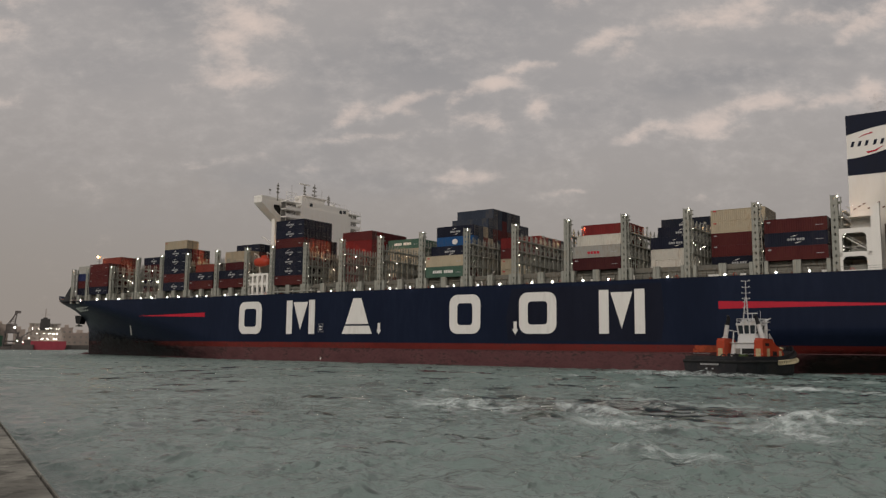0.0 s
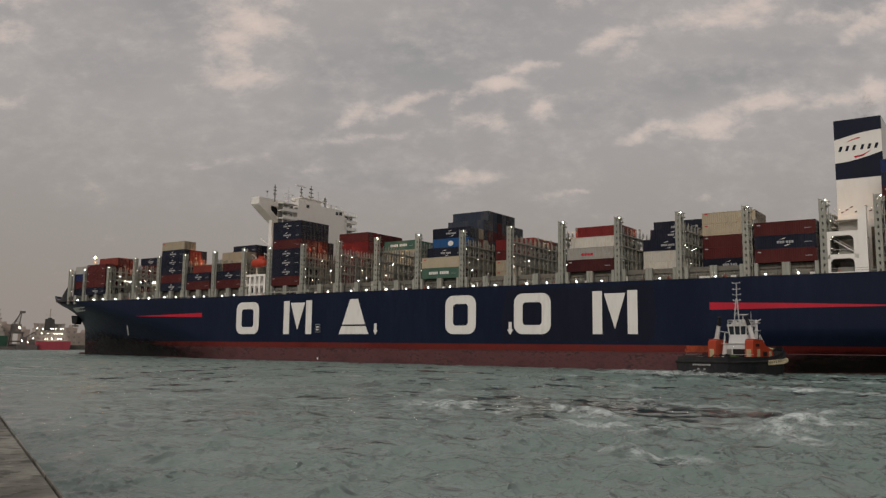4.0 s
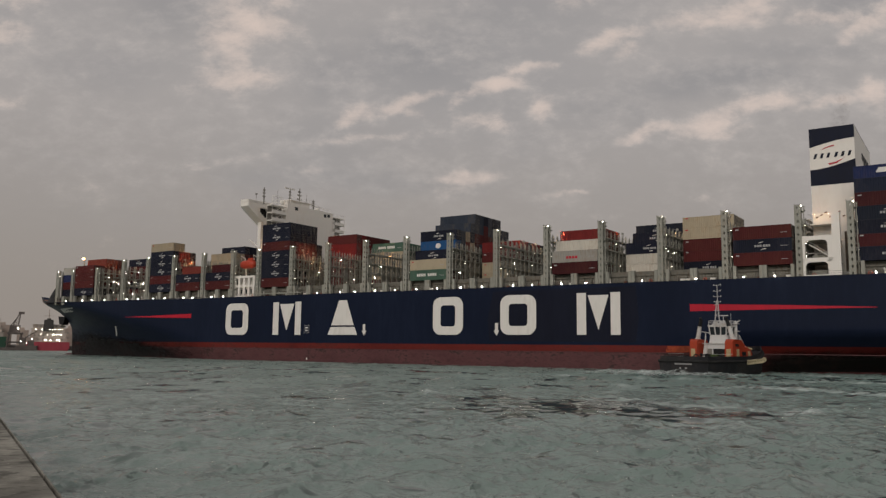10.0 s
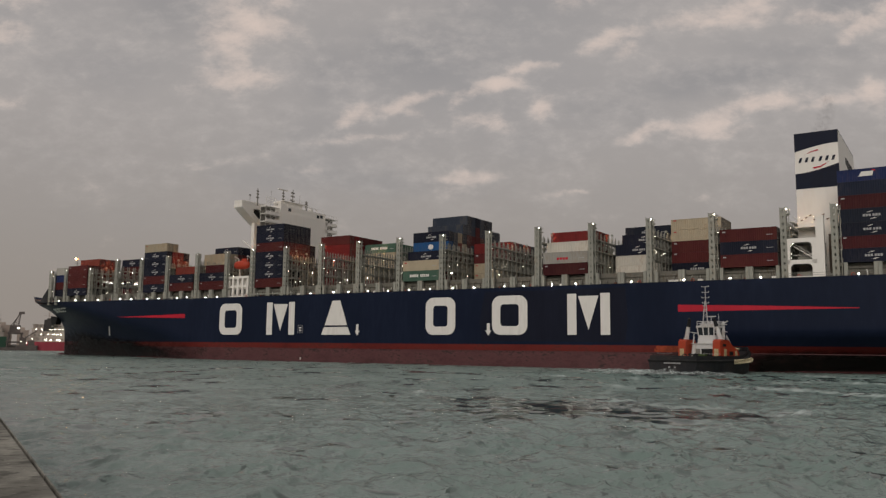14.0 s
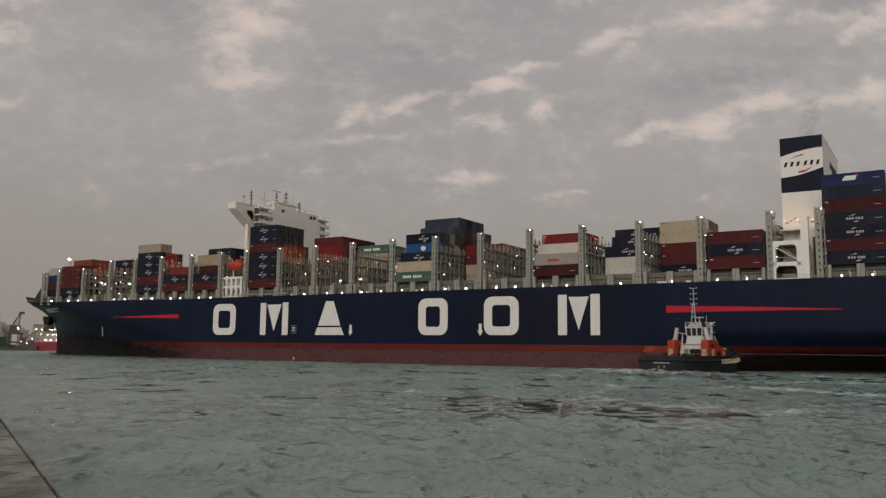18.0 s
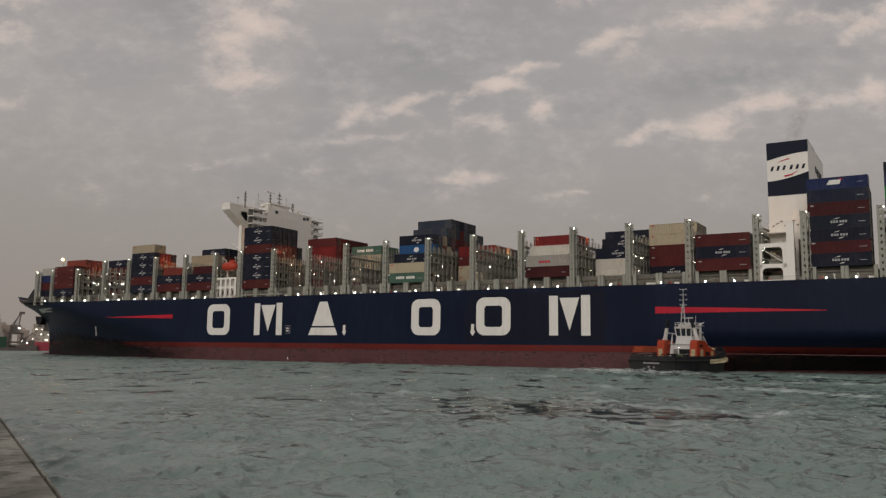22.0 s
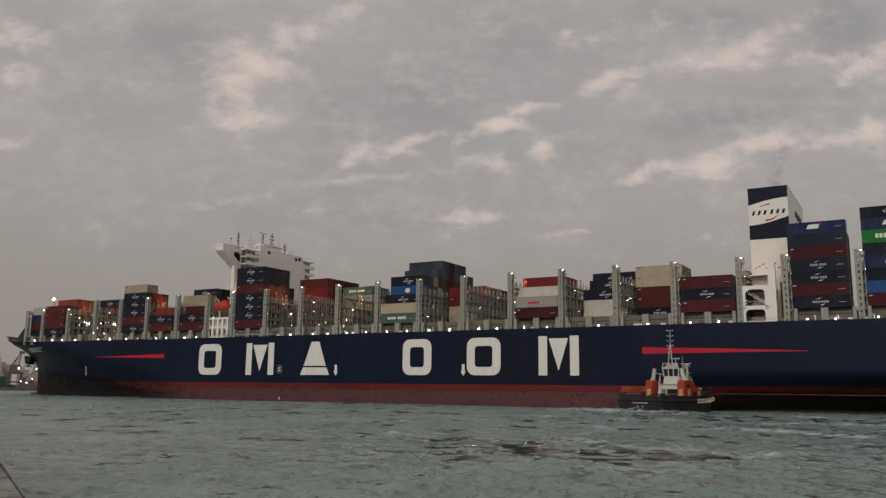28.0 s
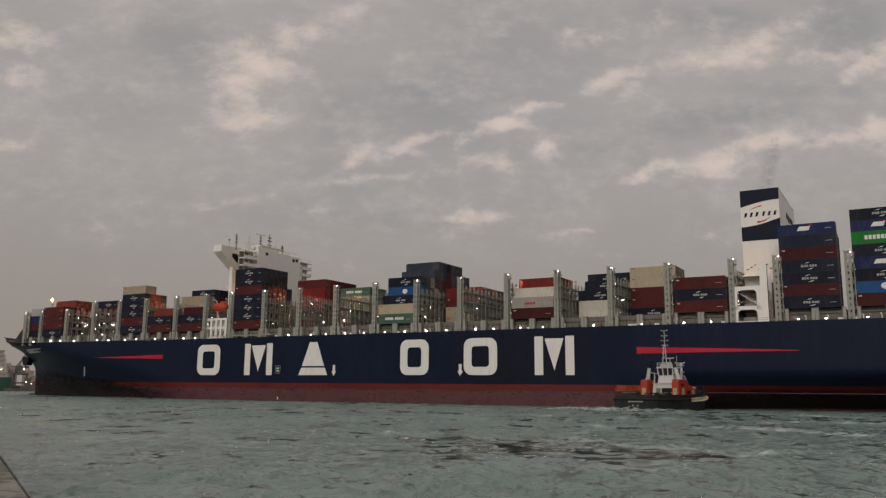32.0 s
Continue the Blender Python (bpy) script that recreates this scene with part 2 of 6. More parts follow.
tug_white = paint("tug_white", (0.56, 0.56, 0.55), 0.5, spread=0.1, scale=0.8, streak=3, dirt=(0.33, 0.27, 0.22), amount=0.5)
tug_black = paint("tug_black", (0.020, 0.021, 0.024), 0.55, spread=0.35, scale=0.9, dirt=(0.04, 0.03, 0.025), amount=0.6)
rubber = paint("rubber", (0.02, 0.02, 0.02), 0.8, spread=0.3, scale=3.0, bump=0.01)
tyre_yellow = paint("tyre_yellow", (0.50, 0.43, 0.28), 0.8, spread=0.3, scale=3.0)
rope_tan = paint("rope_tan", (0.42, 0.34, 0.20), 0.9, spread=0.3, scale=6.0)
dark_glass = glass("dark_glass")
lamp_white = glow("lamp_white", (1.0, 0.94, 0.82), 32.0)
lamp_small = glow("lamp_small", (1.0, 0.92, 0.78), 12.0)
lamp_warm = glow("lamp_warm", (1.0, 0.56, 0.24), 60.0)
lamp_amber = glow("lamp_amber", (1.0, 0.56, 0.26), 1300.0)
BOX = {k: paint("box_" + k, c, 0.5, spread=0.16, scale=0.9, streak=3, dirt=dirt, amount=0.45, shift=0.14, spec=0.12) for k, c, dirt in (
    ("navy", (0.0095, 0.0118, 0.024), (0.032, 0.030, 0.036)), ("teal", (0.0115, 0.0155, 0.027), (0.032, 0.030, 0.034)),
    ("brown", (0.080, 0.0155, 0.0155), (0.07, 0.025, 0.015)), ("red", (0.155, 0.018, 0.018), (0.08, 0.025, 0.015)), ("maroon", (0.054, 0.0105, 0.0125), (0.06, 0.02, 0.015)),
    ("orange", (0.175, 0.036, 0.026), RUST), ("cream", (0.37, 0.315, 0.225), (0.25, 0.17, 0.1)), ("white", (0.60, 0.57, 0.50), (0.3, 0.22, 0.15)),
    ("grey", (0.33, 0.32, 0.29), (0.2, 0.14, 0.1)), ("green", (0.066, 0.125, 0.092), (0.1, 0.1, 0.07)), ("blue", (0.012, 0.021, 0.075), (0.06, 0.05, 0.06)),
    ("sky", (0.015, 0.075, 0.20), (0.06, 0.06, 0.08)), ("lime", (0.014, 0.15, 0.026), (0.06, 0.15, 0.05)), ("steel", (0.032, 0.042, 0.062), (0.09, 0.075, 0.06)), ("slate", (0.0115, 0.0160, 0.032), (0.045, 0.04, 0.045)))}


# ---- mesh tools ----
class Build:
    """Collects solid pieces into one mesh. With flip, y counts inboard from the ship's port side."""

    def __init__(self, flip=False):
        self.v, self.f, self.flip = [], [], flip

    def add(self, verts, faces):
        k = len(self.v)
        self.v += [tuple(p) for p in verts]
        self.f += [tuple(i + k for i in f) for f in faces]
        return self

    def box(self, x0, y0, z0, x1, y1, z1, c=0.0):
        """A box; c: the width of the bevel on its upright edges."""
        if c:
            ring = [(x0 + c, y0), (x1 - c, y0), (x1, y0 + c), (x1, y1 - c), (x1 - c, y1), (x0 + c, y1), (x0, y1 - c), (x0, y0 + c)]
            return self.prism([(p[0], p[1]) for p in ring], "z", z0, z1)
        v = [(x, y, z) for z in (z0, z1) for x, y in ((x0, y0), (x1, y0), (x1, y1), (x0, y1))]
        return self.add(v, [(3, 2, 1, 0), (4, 5, 6, 7), (0, 1, 5, 4), (1, 2, 6, 5), (2, 3, 7, 6), (3, 0, 4, 7)])

    def prism(self, ring, axis, a, b):
        """A flat outline drawn out along an axis; for y the outline is (x, z), for x it is (y, z)."""
        def at(p, d):
            return {"x": (d, p[0], p[1]), "y": (p[0], d, p[1]), "z": (p[0], p[1], d)}[axis]
        n = len(ring)
        self.add([at(p, a) for p in ring] + [at(p, b) for p in ring],
                 [tuple(range(n))[::-1], tuple(range(n, 2 * n))] + [(i, (i + 1) % n, (i + 1) % n + n, i + n) for i in range(n)])
        return self

    def tube(self, p, q, r, n=6, r2=None):
        p, q = Vector(p), Vector(q)
        w = (q - p).normalized()
        s = w.orthogonal().normalized()
        u = w.cross(s)
        r2 = r if r2 is None else r2
        ring = [(math.cos(2 * math.pi * i / n), math.sin(2 * math.pi * i / n)) for i in range(n)]
        return self.add([p + (s * a + u * b) * r for a, b in ring] + [q + (s * a + u * b) * r2 for a, b in ring],
                        [tuple(range(n))[::-1], tuple(range(n, 2 * n))] + [(i, (i + 1) % n, (i + 1) % n + n, i + n) for i in range(n)])

    def ball(self, c, r, n=8, k=5, sz=1.0):
        v = [(c[0] + r * math.sin(math.pi * j / k) * math.cos(2 * math.pi * i / n), c[1] + r * math.sin(math.pi * j / k) * math.sin(2 * math.pi * i / n),
              c[2] + r * sz * math.cos(math.pi * j / k)) for j in range(k + 1) for i in range(n)]
        return self.add(v, [(j * n + i, (j + 1) * n + i, (j + 1) * n + (i + 1) % n, j * n + (i + 1) % n) for j in range(k) for i in range(n)])

    def ring(self, c, axis, r, w, n=14, m=6):
        """A tyre: a torus about an axis."""
        v = []
        for i in range(n):
            for j in range(m):
                a, b = 2 * math.pi * i / n, 2 * math.pi * j / m
                rr, h = r + w * math.cos(b), w * math.sin(b)
                p = (rr * math.cos(a), rr * math.sin(a), h)
                p = {"z": p, "y": (p[0], p[2], p[1]), "x": (p[2], p[0], p[1])}[axis]
                v.append((c[0] + p[0], c[1] + p[1], c[2] + p[2]))
        return self.add(v, [(i * m + j, ((i + 1) % n) * m + j, ((i + 1) % n) * m + (j + 1) % m, i * m + (j + 1) % m) for i in range(n) for j in range(m)])

    def mesh(self, name, material, smooth=False):
        v, f = self.v, self.f
        if self.flip:
            v, f = [(x, 25.5 - y, z) for x, y, z in v], [g[::-1] for g in f]
        me = bpy.data.meshes.new(name)
        me.from_pydata(v, [], f)
        me.materials.append(material)
        bm = bmesh.new()
        bm.from_mesh(me)
        bmesh.ops.remove_doubles(bm, verts=bm.verts, dist=1e-5) if smooth else None
        bmesh.ops.recalc_face_normals(bm, faces=bm.faces)
        bm.to_mesh(me)
        bm.free()
        if smooth:
            me.shade_smooth()
        me.update()
        return me


def part(name, me, parent, label="", at=(0, 0, 0), turn=0.0):
    """Links a mesh as one part under a thing or a part."""
    ob = new(name, me)
    ob.parent = parent
    ob.location, ob.rotation_euler = at, (0, 0, turn)
    return tagged(ob, label) if label else ob


# ---- water: one sheet to the horizon, with its waves as real relief ----
def water_material():
    m = bpy.data.materials.new("harbour_water")
    m.use_nodes = True
    n, l = m.node_tree.nodes, m.node_tree.links
    p = n["Principled BSDF"]
    p.inputs["IOR"].default_value, p.inputs["Specular IOR Level"].default_value = 1.33, 0.5
    tc = n.new("ShaderNodeTexCoord").outputs["Object"]

    def noise_at(scale, detail, stretch=(1, 1, 1), rough=0.55, distort=0.0, kind="FBM"):
        mp = n.new("ShaderNodeMapping")
        mp.inputs["Scale"].default_value = stretch
        l.new(tc, mp.inputs[0])
        x = n.new("ShaderNodeTexNoise")
        x.noise_type = kind
        x.inputs["Scale"].default_value, x.inputs["Detail"].default_value = scale, detail
        x.inputs["Roughness"].default_value, x.inputs["Distortion"].default_value = rough, distort
        l.new(mp.outputs[0], x.inputs["Vector"])
        return x.outputs[0]

    def ramp(x, lo, hi, a=0.0, b=1.0):
        r = n.new("ShaderNodeMapRange")
        r.interpolation_type = "SMOOTHSTEP"
        for i, v in enumerate((lo, hi, a, b)):
            r.inputs[i + 1].default_value = v
        l.new(x, r.inputs[0])
        return r.outputs[0]

    def op(kind, x, y):
        r = n.new("ShaderNodeMath")
        r.operation = kind
        for i, v in enumerate((x, y)):
            if isinstance(v, (int, float)):
                r.inputs[i].default_value = v
            else:
                l.new(v, r.inputs[i])
        return r.outputs[0]

    def mix(fac, x, y):
        r = n.new("ShaderNodeMix")
        r.data_type = "RGBA"
        for s, v in ((r.inputs[0], fac), (r.inputs[6], x), (r.inputs[7], y)):
            if isinstance(v, tuple):
                s.default_value = v
            else:
                l.new(v, s)
        return r.outputs[2]

    cloudy = ramp(noise_at(0.035, 4, (1, 1.6, 1), distort=0.6), 0.38, 0.64)
    colour = mix(cloudy, (0.160, 0.210, 0.190, 1), (0.206, 0.262, 0.240, 1))
    # dark painted over the silty colour for wave faces and the mirrored hull
    def thread(x, sharp):
        return op("MAXIMUM", op("SUBTRACT", 1.0, op("MULTIPLY", op("ABSOLUTE", op("SUBTRACT", x, 0.5), 0.0), sharp)), 0.0)

    # smooth slicks; their dark paints in the hull's reflection and shaded wave faces
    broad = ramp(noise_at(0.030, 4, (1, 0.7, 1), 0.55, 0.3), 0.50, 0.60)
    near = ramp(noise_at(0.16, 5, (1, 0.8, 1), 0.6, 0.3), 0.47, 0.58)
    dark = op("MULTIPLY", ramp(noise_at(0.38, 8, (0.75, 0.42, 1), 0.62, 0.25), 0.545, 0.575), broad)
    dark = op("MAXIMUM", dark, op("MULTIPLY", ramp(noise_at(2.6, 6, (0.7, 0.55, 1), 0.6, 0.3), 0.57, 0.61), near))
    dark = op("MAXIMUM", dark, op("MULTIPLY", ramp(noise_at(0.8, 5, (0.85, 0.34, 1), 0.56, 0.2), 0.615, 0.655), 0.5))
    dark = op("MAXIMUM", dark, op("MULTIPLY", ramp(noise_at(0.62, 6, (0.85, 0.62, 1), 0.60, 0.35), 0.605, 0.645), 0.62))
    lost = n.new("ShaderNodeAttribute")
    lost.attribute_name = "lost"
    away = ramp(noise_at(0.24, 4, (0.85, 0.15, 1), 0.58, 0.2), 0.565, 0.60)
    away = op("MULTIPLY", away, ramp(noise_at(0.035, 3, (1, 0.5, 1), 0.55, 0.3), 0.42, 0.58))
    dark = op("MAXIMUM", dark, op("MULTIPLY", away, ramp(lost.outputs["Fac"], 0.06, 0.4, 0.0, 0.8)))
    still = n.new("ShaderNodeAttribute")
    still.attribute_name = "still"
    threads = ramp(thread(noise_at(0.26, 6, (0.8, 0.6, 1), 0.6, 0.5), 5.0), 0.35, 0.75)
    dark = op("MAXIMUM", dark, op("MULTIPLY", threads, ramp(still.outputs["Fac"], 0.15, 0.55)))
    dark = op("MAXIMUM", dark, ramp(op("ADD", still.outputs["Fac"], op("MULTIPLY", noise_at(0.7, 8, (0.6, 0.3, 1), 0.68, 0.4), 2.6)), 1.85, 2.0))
    calm = op("SUBTRACT", 1.0, op("MAXIMUM", op("MULTIPLY", dark, 0.6), ramp(still.outputs["Fac"], 0.06, 0.35, 0.0, 0.95)))
    at = n.new("ShaderNodeAttribute")
    at.attribute_name = "churn"
    churn = at.outputs["Fac"]
    crest = n.new("ShaderNodeAttribute")
    crest.attribute_name = "crest"
    veins = thread(noise_at(0.30, 6, (1, 0.5, 1), 0.60, 0.6), 9.0)
    veins = op("MULTIPLY", veins, ramp(noise_at(0.075, 4, (1, 0.6, 1), 0.55, 0.6), 0.55, 0.64))
    clots = op("MULTIPLY", ramp(noise_at(0.22, 6, (1, 0.45, 1), 0.64, 0.9), 0.60, 0.68), ramp(noise_at(1.8, 6, (1, 2, 1), 0.7, 0.6), 0.36, 0.60))
    lace = op("MAXIMUM", veins, op("MULTIPLY", clots, 0.4))
    foam = op("MINIMUM", op("MULTIPLY", lace, op("ADD", churn, op("MULTIPLY", crest.outputs["Fac"], 0.35))), 0.95)
    colour = mix(op("MULTIPLY", churn, 0.85), colour, (0.122, 0.190, 0.175, 1))
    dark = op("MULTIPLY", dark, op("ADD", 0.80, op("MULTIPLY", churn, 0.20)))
    # the painted reflections and wave faces darken the base colour here
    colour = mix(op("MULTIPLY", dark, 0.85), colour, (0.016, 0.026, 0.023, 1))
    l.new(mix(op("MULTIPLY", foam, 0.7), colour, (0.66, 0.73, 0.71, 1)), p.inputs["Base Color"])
    # ripples too fine for the far part of the sheet count as roughness there
    slick = ramp(noise_at(0.06, 3, (1, 2.4, 1), distort=1.0), 0.45, 0.62)
    l.new(op("ADD", op("MULTIPLY", op("MULTIPLY", ramp(lost.outputs["Fac"], 0.0, 0.7), calm), ramp(noise_at(0.16, 6, (0.45, 0.8, 1), 0.62, 0.4), 0.36, 0.62, 0.18, 0.58)), op("ADD", op("MULTIPLY", foam, 0.5), op("MULTIPLY", calm, op("ADD", op("MULTIPLY", slick, 0.05), 0.05)))), p.inputs["Roughness"])
    before = None
    for scale, detail, dist, rough in ((0.9, 3, 0.20, 0.55), (2.4, 4, 0.10, 0.58), (7.0, 5, 0.042, 0.62)):
        bp = n.new("ShaderNodeBump")
        bp.inputs["Distance"].default_value = dist
        l.new(noise_at(scale, detail, (1, 0.8, 1), rough, 0.25), bp.inputs["Height"])
        l.new(op("MULTIPLY", calm, op("ADD", 1.0, op("MULTIPLY", lost.outputs["Fac"], 0.6))), bp.inputs["Strength"])
        if before:
            l.new(before, bp.inputs["Normal"])
        before = bp.outputs[0]
    l.new(before, p.inputs["Normal"])
    return m


def make_water():
    rng = np.random.default_rng(4)
    n_across, n_deep = 820, 900
    ys = 19 * (330 / 19) ** (np.arange(n_deep) / (n_deep - 1))
    ys = np.concatenate([[-900, -200, -40, -5, 5, 13], ys, [420, 560, 800, 1300, 2400, 4600]])
    us = np.concatenate([[-40, -8, -2.2], np.linspace(-1, 1, n_across), [2.2, 8, 40]])
    half = 10 + 0.62 * np.clip(ys, 0, 420)
    X, Y = us[None, :] * half[:, None], np.repeat(ys[:, None], len(us), 1)
    Z, DX, DY, cell = np.zeros_like(X), np.zeros_like(X), np.zeros_like(X), np.maximum(2 * half[:, None] / n_across, np.gradient(ys)[:, None])
    sway = 0.6 + 0.8 * (0.5 + 0.5 * np.sin(X * 0.043 + 1.3 * np.sin(Y * 0.031))) * (0.5 + 0.5 * np.sin(Y * 0.052 + 0.9 * np.sin(X * 0.037 + 2)))
    churn = np.exp(-(((X - 56 + 0.10 * (Y - 60)) / 48) ** 2 + ((Y - 96) / 44) ** 2)) + 0.8 * np.exp(-(((X - 60) / 40) ** 2 + ((Y - 150) / 16) ** 2))
    churn += 0.3 * np.exp(-(((X - 10) / 22) ** 2 + ((Y - 45) / 18) ** 2))
    # short ripples come in gusty patches between the longer waves
    gust = np.zeros_like(X)
    for i in range(14):
        k, way = 2 * math.pi / rng.uniform(3, 14), rng.uniform(0, 6.28)
        gust += np.sin(k * (X * math.cos(way) + 1.4 * Y * math.sin(way)) + rng.random() * 6.28 + 0.8 * np.sin(0.21 * X + i))
    gust = 0.45 + 1.15 * np.clip(0.5 + gust / 6, 0, 1) ** 2
    # smooth slicks lie flat between the ripples; they also mask the painted dark
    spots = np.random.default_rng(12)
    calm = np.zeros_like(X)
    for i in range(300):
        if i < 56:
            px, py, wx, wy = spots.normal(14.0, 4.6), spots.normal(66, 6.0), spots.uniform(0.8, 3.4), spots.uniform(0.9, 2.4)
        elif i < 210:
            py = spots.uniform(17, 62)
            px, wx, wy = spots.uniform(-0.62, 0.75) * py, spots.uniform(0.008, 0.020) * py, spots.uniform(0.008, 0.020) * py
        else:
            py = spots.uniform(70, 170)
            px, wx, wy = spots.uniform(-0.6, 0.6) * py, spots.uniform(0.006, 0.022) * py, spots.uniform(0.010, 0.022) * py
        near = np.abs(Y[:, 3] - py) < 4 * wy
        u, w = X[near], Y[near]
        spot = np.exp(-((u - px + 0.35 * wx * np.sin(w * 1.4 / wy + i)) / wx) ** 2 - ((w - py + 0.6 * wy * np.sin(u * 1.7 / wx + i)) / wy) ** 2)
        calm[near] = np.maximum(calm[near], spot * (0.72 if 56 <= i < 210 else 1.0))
    for i in range(84):
        lam = 0.22 * (6.0 / 0.22) ** rng.random()
        way = rng.normal(2.2, 0.85)
        k = 2 * math.pi / lam
        amp = 0.0078 * lam ** 0.70 * rng.uniform(0.6, 1.3)
        seen = np.exp(-(cell * 2.2 / lam) ** 2) * (gust * (1 - 0.92 * np.clip(1.8 * calm, 0, 1)) if lam < 1.3 else 0.85 - 0.45 * calm)
        ph = k * (X * math.cos(way) + Y * math.sin(way)) + rng.random() * 6.28 + 0.7 * np.sin(0.17 * X + i) + 0.7 * np.sin(0.19 * Y + 2 * i)
        Z += amp * seen * np.sin(ph)
        DX += amp * 0.8 * seen * np.cos(ph) * math.cos(way)
        DY += amp * 0.8 * seen * np.cos(ph) * math.sin(way)
    swell = sway * (1 + 0.55 * np.clip(churn, 0, 1)) 
    Z *= swell
    X, Y = X + DX * swell, Y + DY * swell
    crest = np.clip((Z - 0.12) / 0.12, 0, 1)
    h, w = X.shape
    idx = np.arange(h * w).reshape(h, w)
    faces = np.stack([idx[:-1, :-1], idx[:-1, 1:], idx[1:, 1:], idx[1:, :-1]], -1).reshape(-1, 4)
    me = bpy.data.meshes.new("water")
    me.vertices.add(h * w)
    me.vertices.foreach_set("co", np.stack([X, Y, Z], -1).astype(np.float32).ravel())
    me.loops.add(faces.size)
    me.loops.foreach_set("vertex_index", faces.ravel().astype(np.int32))
    me.polygons.add(len(faces))
    me.polygons.foreach_set("loop_start", np.arange(0, faces.size, 4, dtype=np.int32))
    me.update(calc_edges=True)
    for name, value in (("churn", np.clip(churn, 0, 1)), ("crest", crest), ("still", calm), ("lost", np.clip((cell - 0.12) / 0.5, 0, 1) + 0 * X)):
        at = me.attributes.new(name, "FLOAT", "POINT")
        at.data.foreach_set("value", value.astype(np.float32).ravel())
    me.shade_smooth()
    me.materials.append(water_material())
    return tagged(new("water", me), "choppy grey-green harbour water with foam streaks", "water", kind="structure")


water = make_water()


# ---- the quay on which the camera stands ----
def make_quay():
    def concrete(name, light, grime):
        m = paint(name, light, 0.8, spread=0.35, scale=3.0, bump=0.02)
        n, l = m.node_tree.nodes, m.node_tree.links
        p = n["Principled BSDF"]
        before = p.inputs["Base Color"].links[0].from_socket
        where = n.new("ShaderNodeNewGeometry").outputs["Position"]
        for scale, detail, lo, hi, tint, most in ((0.9, 6, 0.42, 0.60, grime, 0.85), (3.5, 9, 0.50, 0.60, tuple(0.6 * c for c in grime), 0.8), (9.0, 6, 0.62, 0.70, tuple(1.7 * c for c in light), 0.7)):
            no, r, mx = n.new("ShaderNodeTexNoise"), n.new("ShaderNodeMapRange"), n.new("ShaderNodeMix")
            no.inputs["Scale"].default_value, no.inputs["Detail"].default_value, no.inputs["Roughness"].default_value = scale, detail, 0.65
            for i, v in enumerate((lo, hi, 0.0, most)):
                r.inputs[i + 1].default_value = v
            mx.data_type = "RGBA"
            mx.inputs[7].default_value = (*tint, 1)
            l.new(where, no.inputs["Vector"])
            l.new(no.outputs[0], r.inputs[0])
            l.new(r.outputs[0], mx.inputs[0])
            l.new(before, mx.inputs[6])
            before = mx.outputs[2]
        l.new(before, p.inputs["Base Color"])
        return m

    conc = concrete("quay_concrete", (0.225, 0.217, 0.186), (0.084, 0.080, 0.068))
    edge = concrete("quay_edge", (0.23, 0.221, 0.19), (0.088, 0.083, 0.070))
    turn = math.atan2(0.853, -0.522)
    # along: the edge's own line; the solid lies to its left
    root = tagged(new("quay", Build().box(-60, 0.6, -5, 220, 60, 2.86).mesh("quay", conc)), "worn wet concrete quay with a stained edge", "quay", kind="structure")
    root.matrix_world = pose(1.275, 0, 0, 0, 0, math.degrees(turn))
    wall = Build().box(-60, 0.04, -5, 220, 0.6, 2.70).mesh("quay_wall", conc)
    part("quay_wall", wall, root)
    stone = Build().prism([(-0.12, 2.70), (-0.12, 2.92), (-0.113, 2.932), (-0.094, 2.932), (-0.09, 2.88), (-0.058, 2.88), (-0.054, 2.93), (0.56, 2.93), (0.598, 2.92), (0.598, 2.70)], "x", 0, 2.992).mesh("coping_stone", edge)
    for i in range(20):
        part("coping_stone", stone, root, at=(-6 + 3 * i, 0, 0))
    part("coping", Build().prism([(-0.12, 2.70), (-0.12, 2.92), (0.598, 2.92), (0.598, 2.70)], "x", 54, 220).mesh("coping", edge), root)
    slab = Build().box(0, 0.625, 2.86, 2.98, 3.6, 2.925, 0.02).mesh("paving_slab", conc)
    for i in range(20):
        for j in range(4):
            part("paving_slab", slab, root, at=(-6 + 3 * i, 3.0 * j, random.uniform(-0.006, 0.006)))
    return root


make_quay()


# ---- the far shore ----
FAR = 600.0


def far_at(turn, extra=0.0):
    a = radians(turn)
    return Vector((math.sin(a), math.cos(a), 0)) * (FAR + extra)


def facing(turn, extra=0.0, z=0.0):
    """A pose on the far shore whose +y points away from the camera."""
    p = far_at(turn, extra)
    return pose(p.x, p.y, z, 0, 0, -turn)


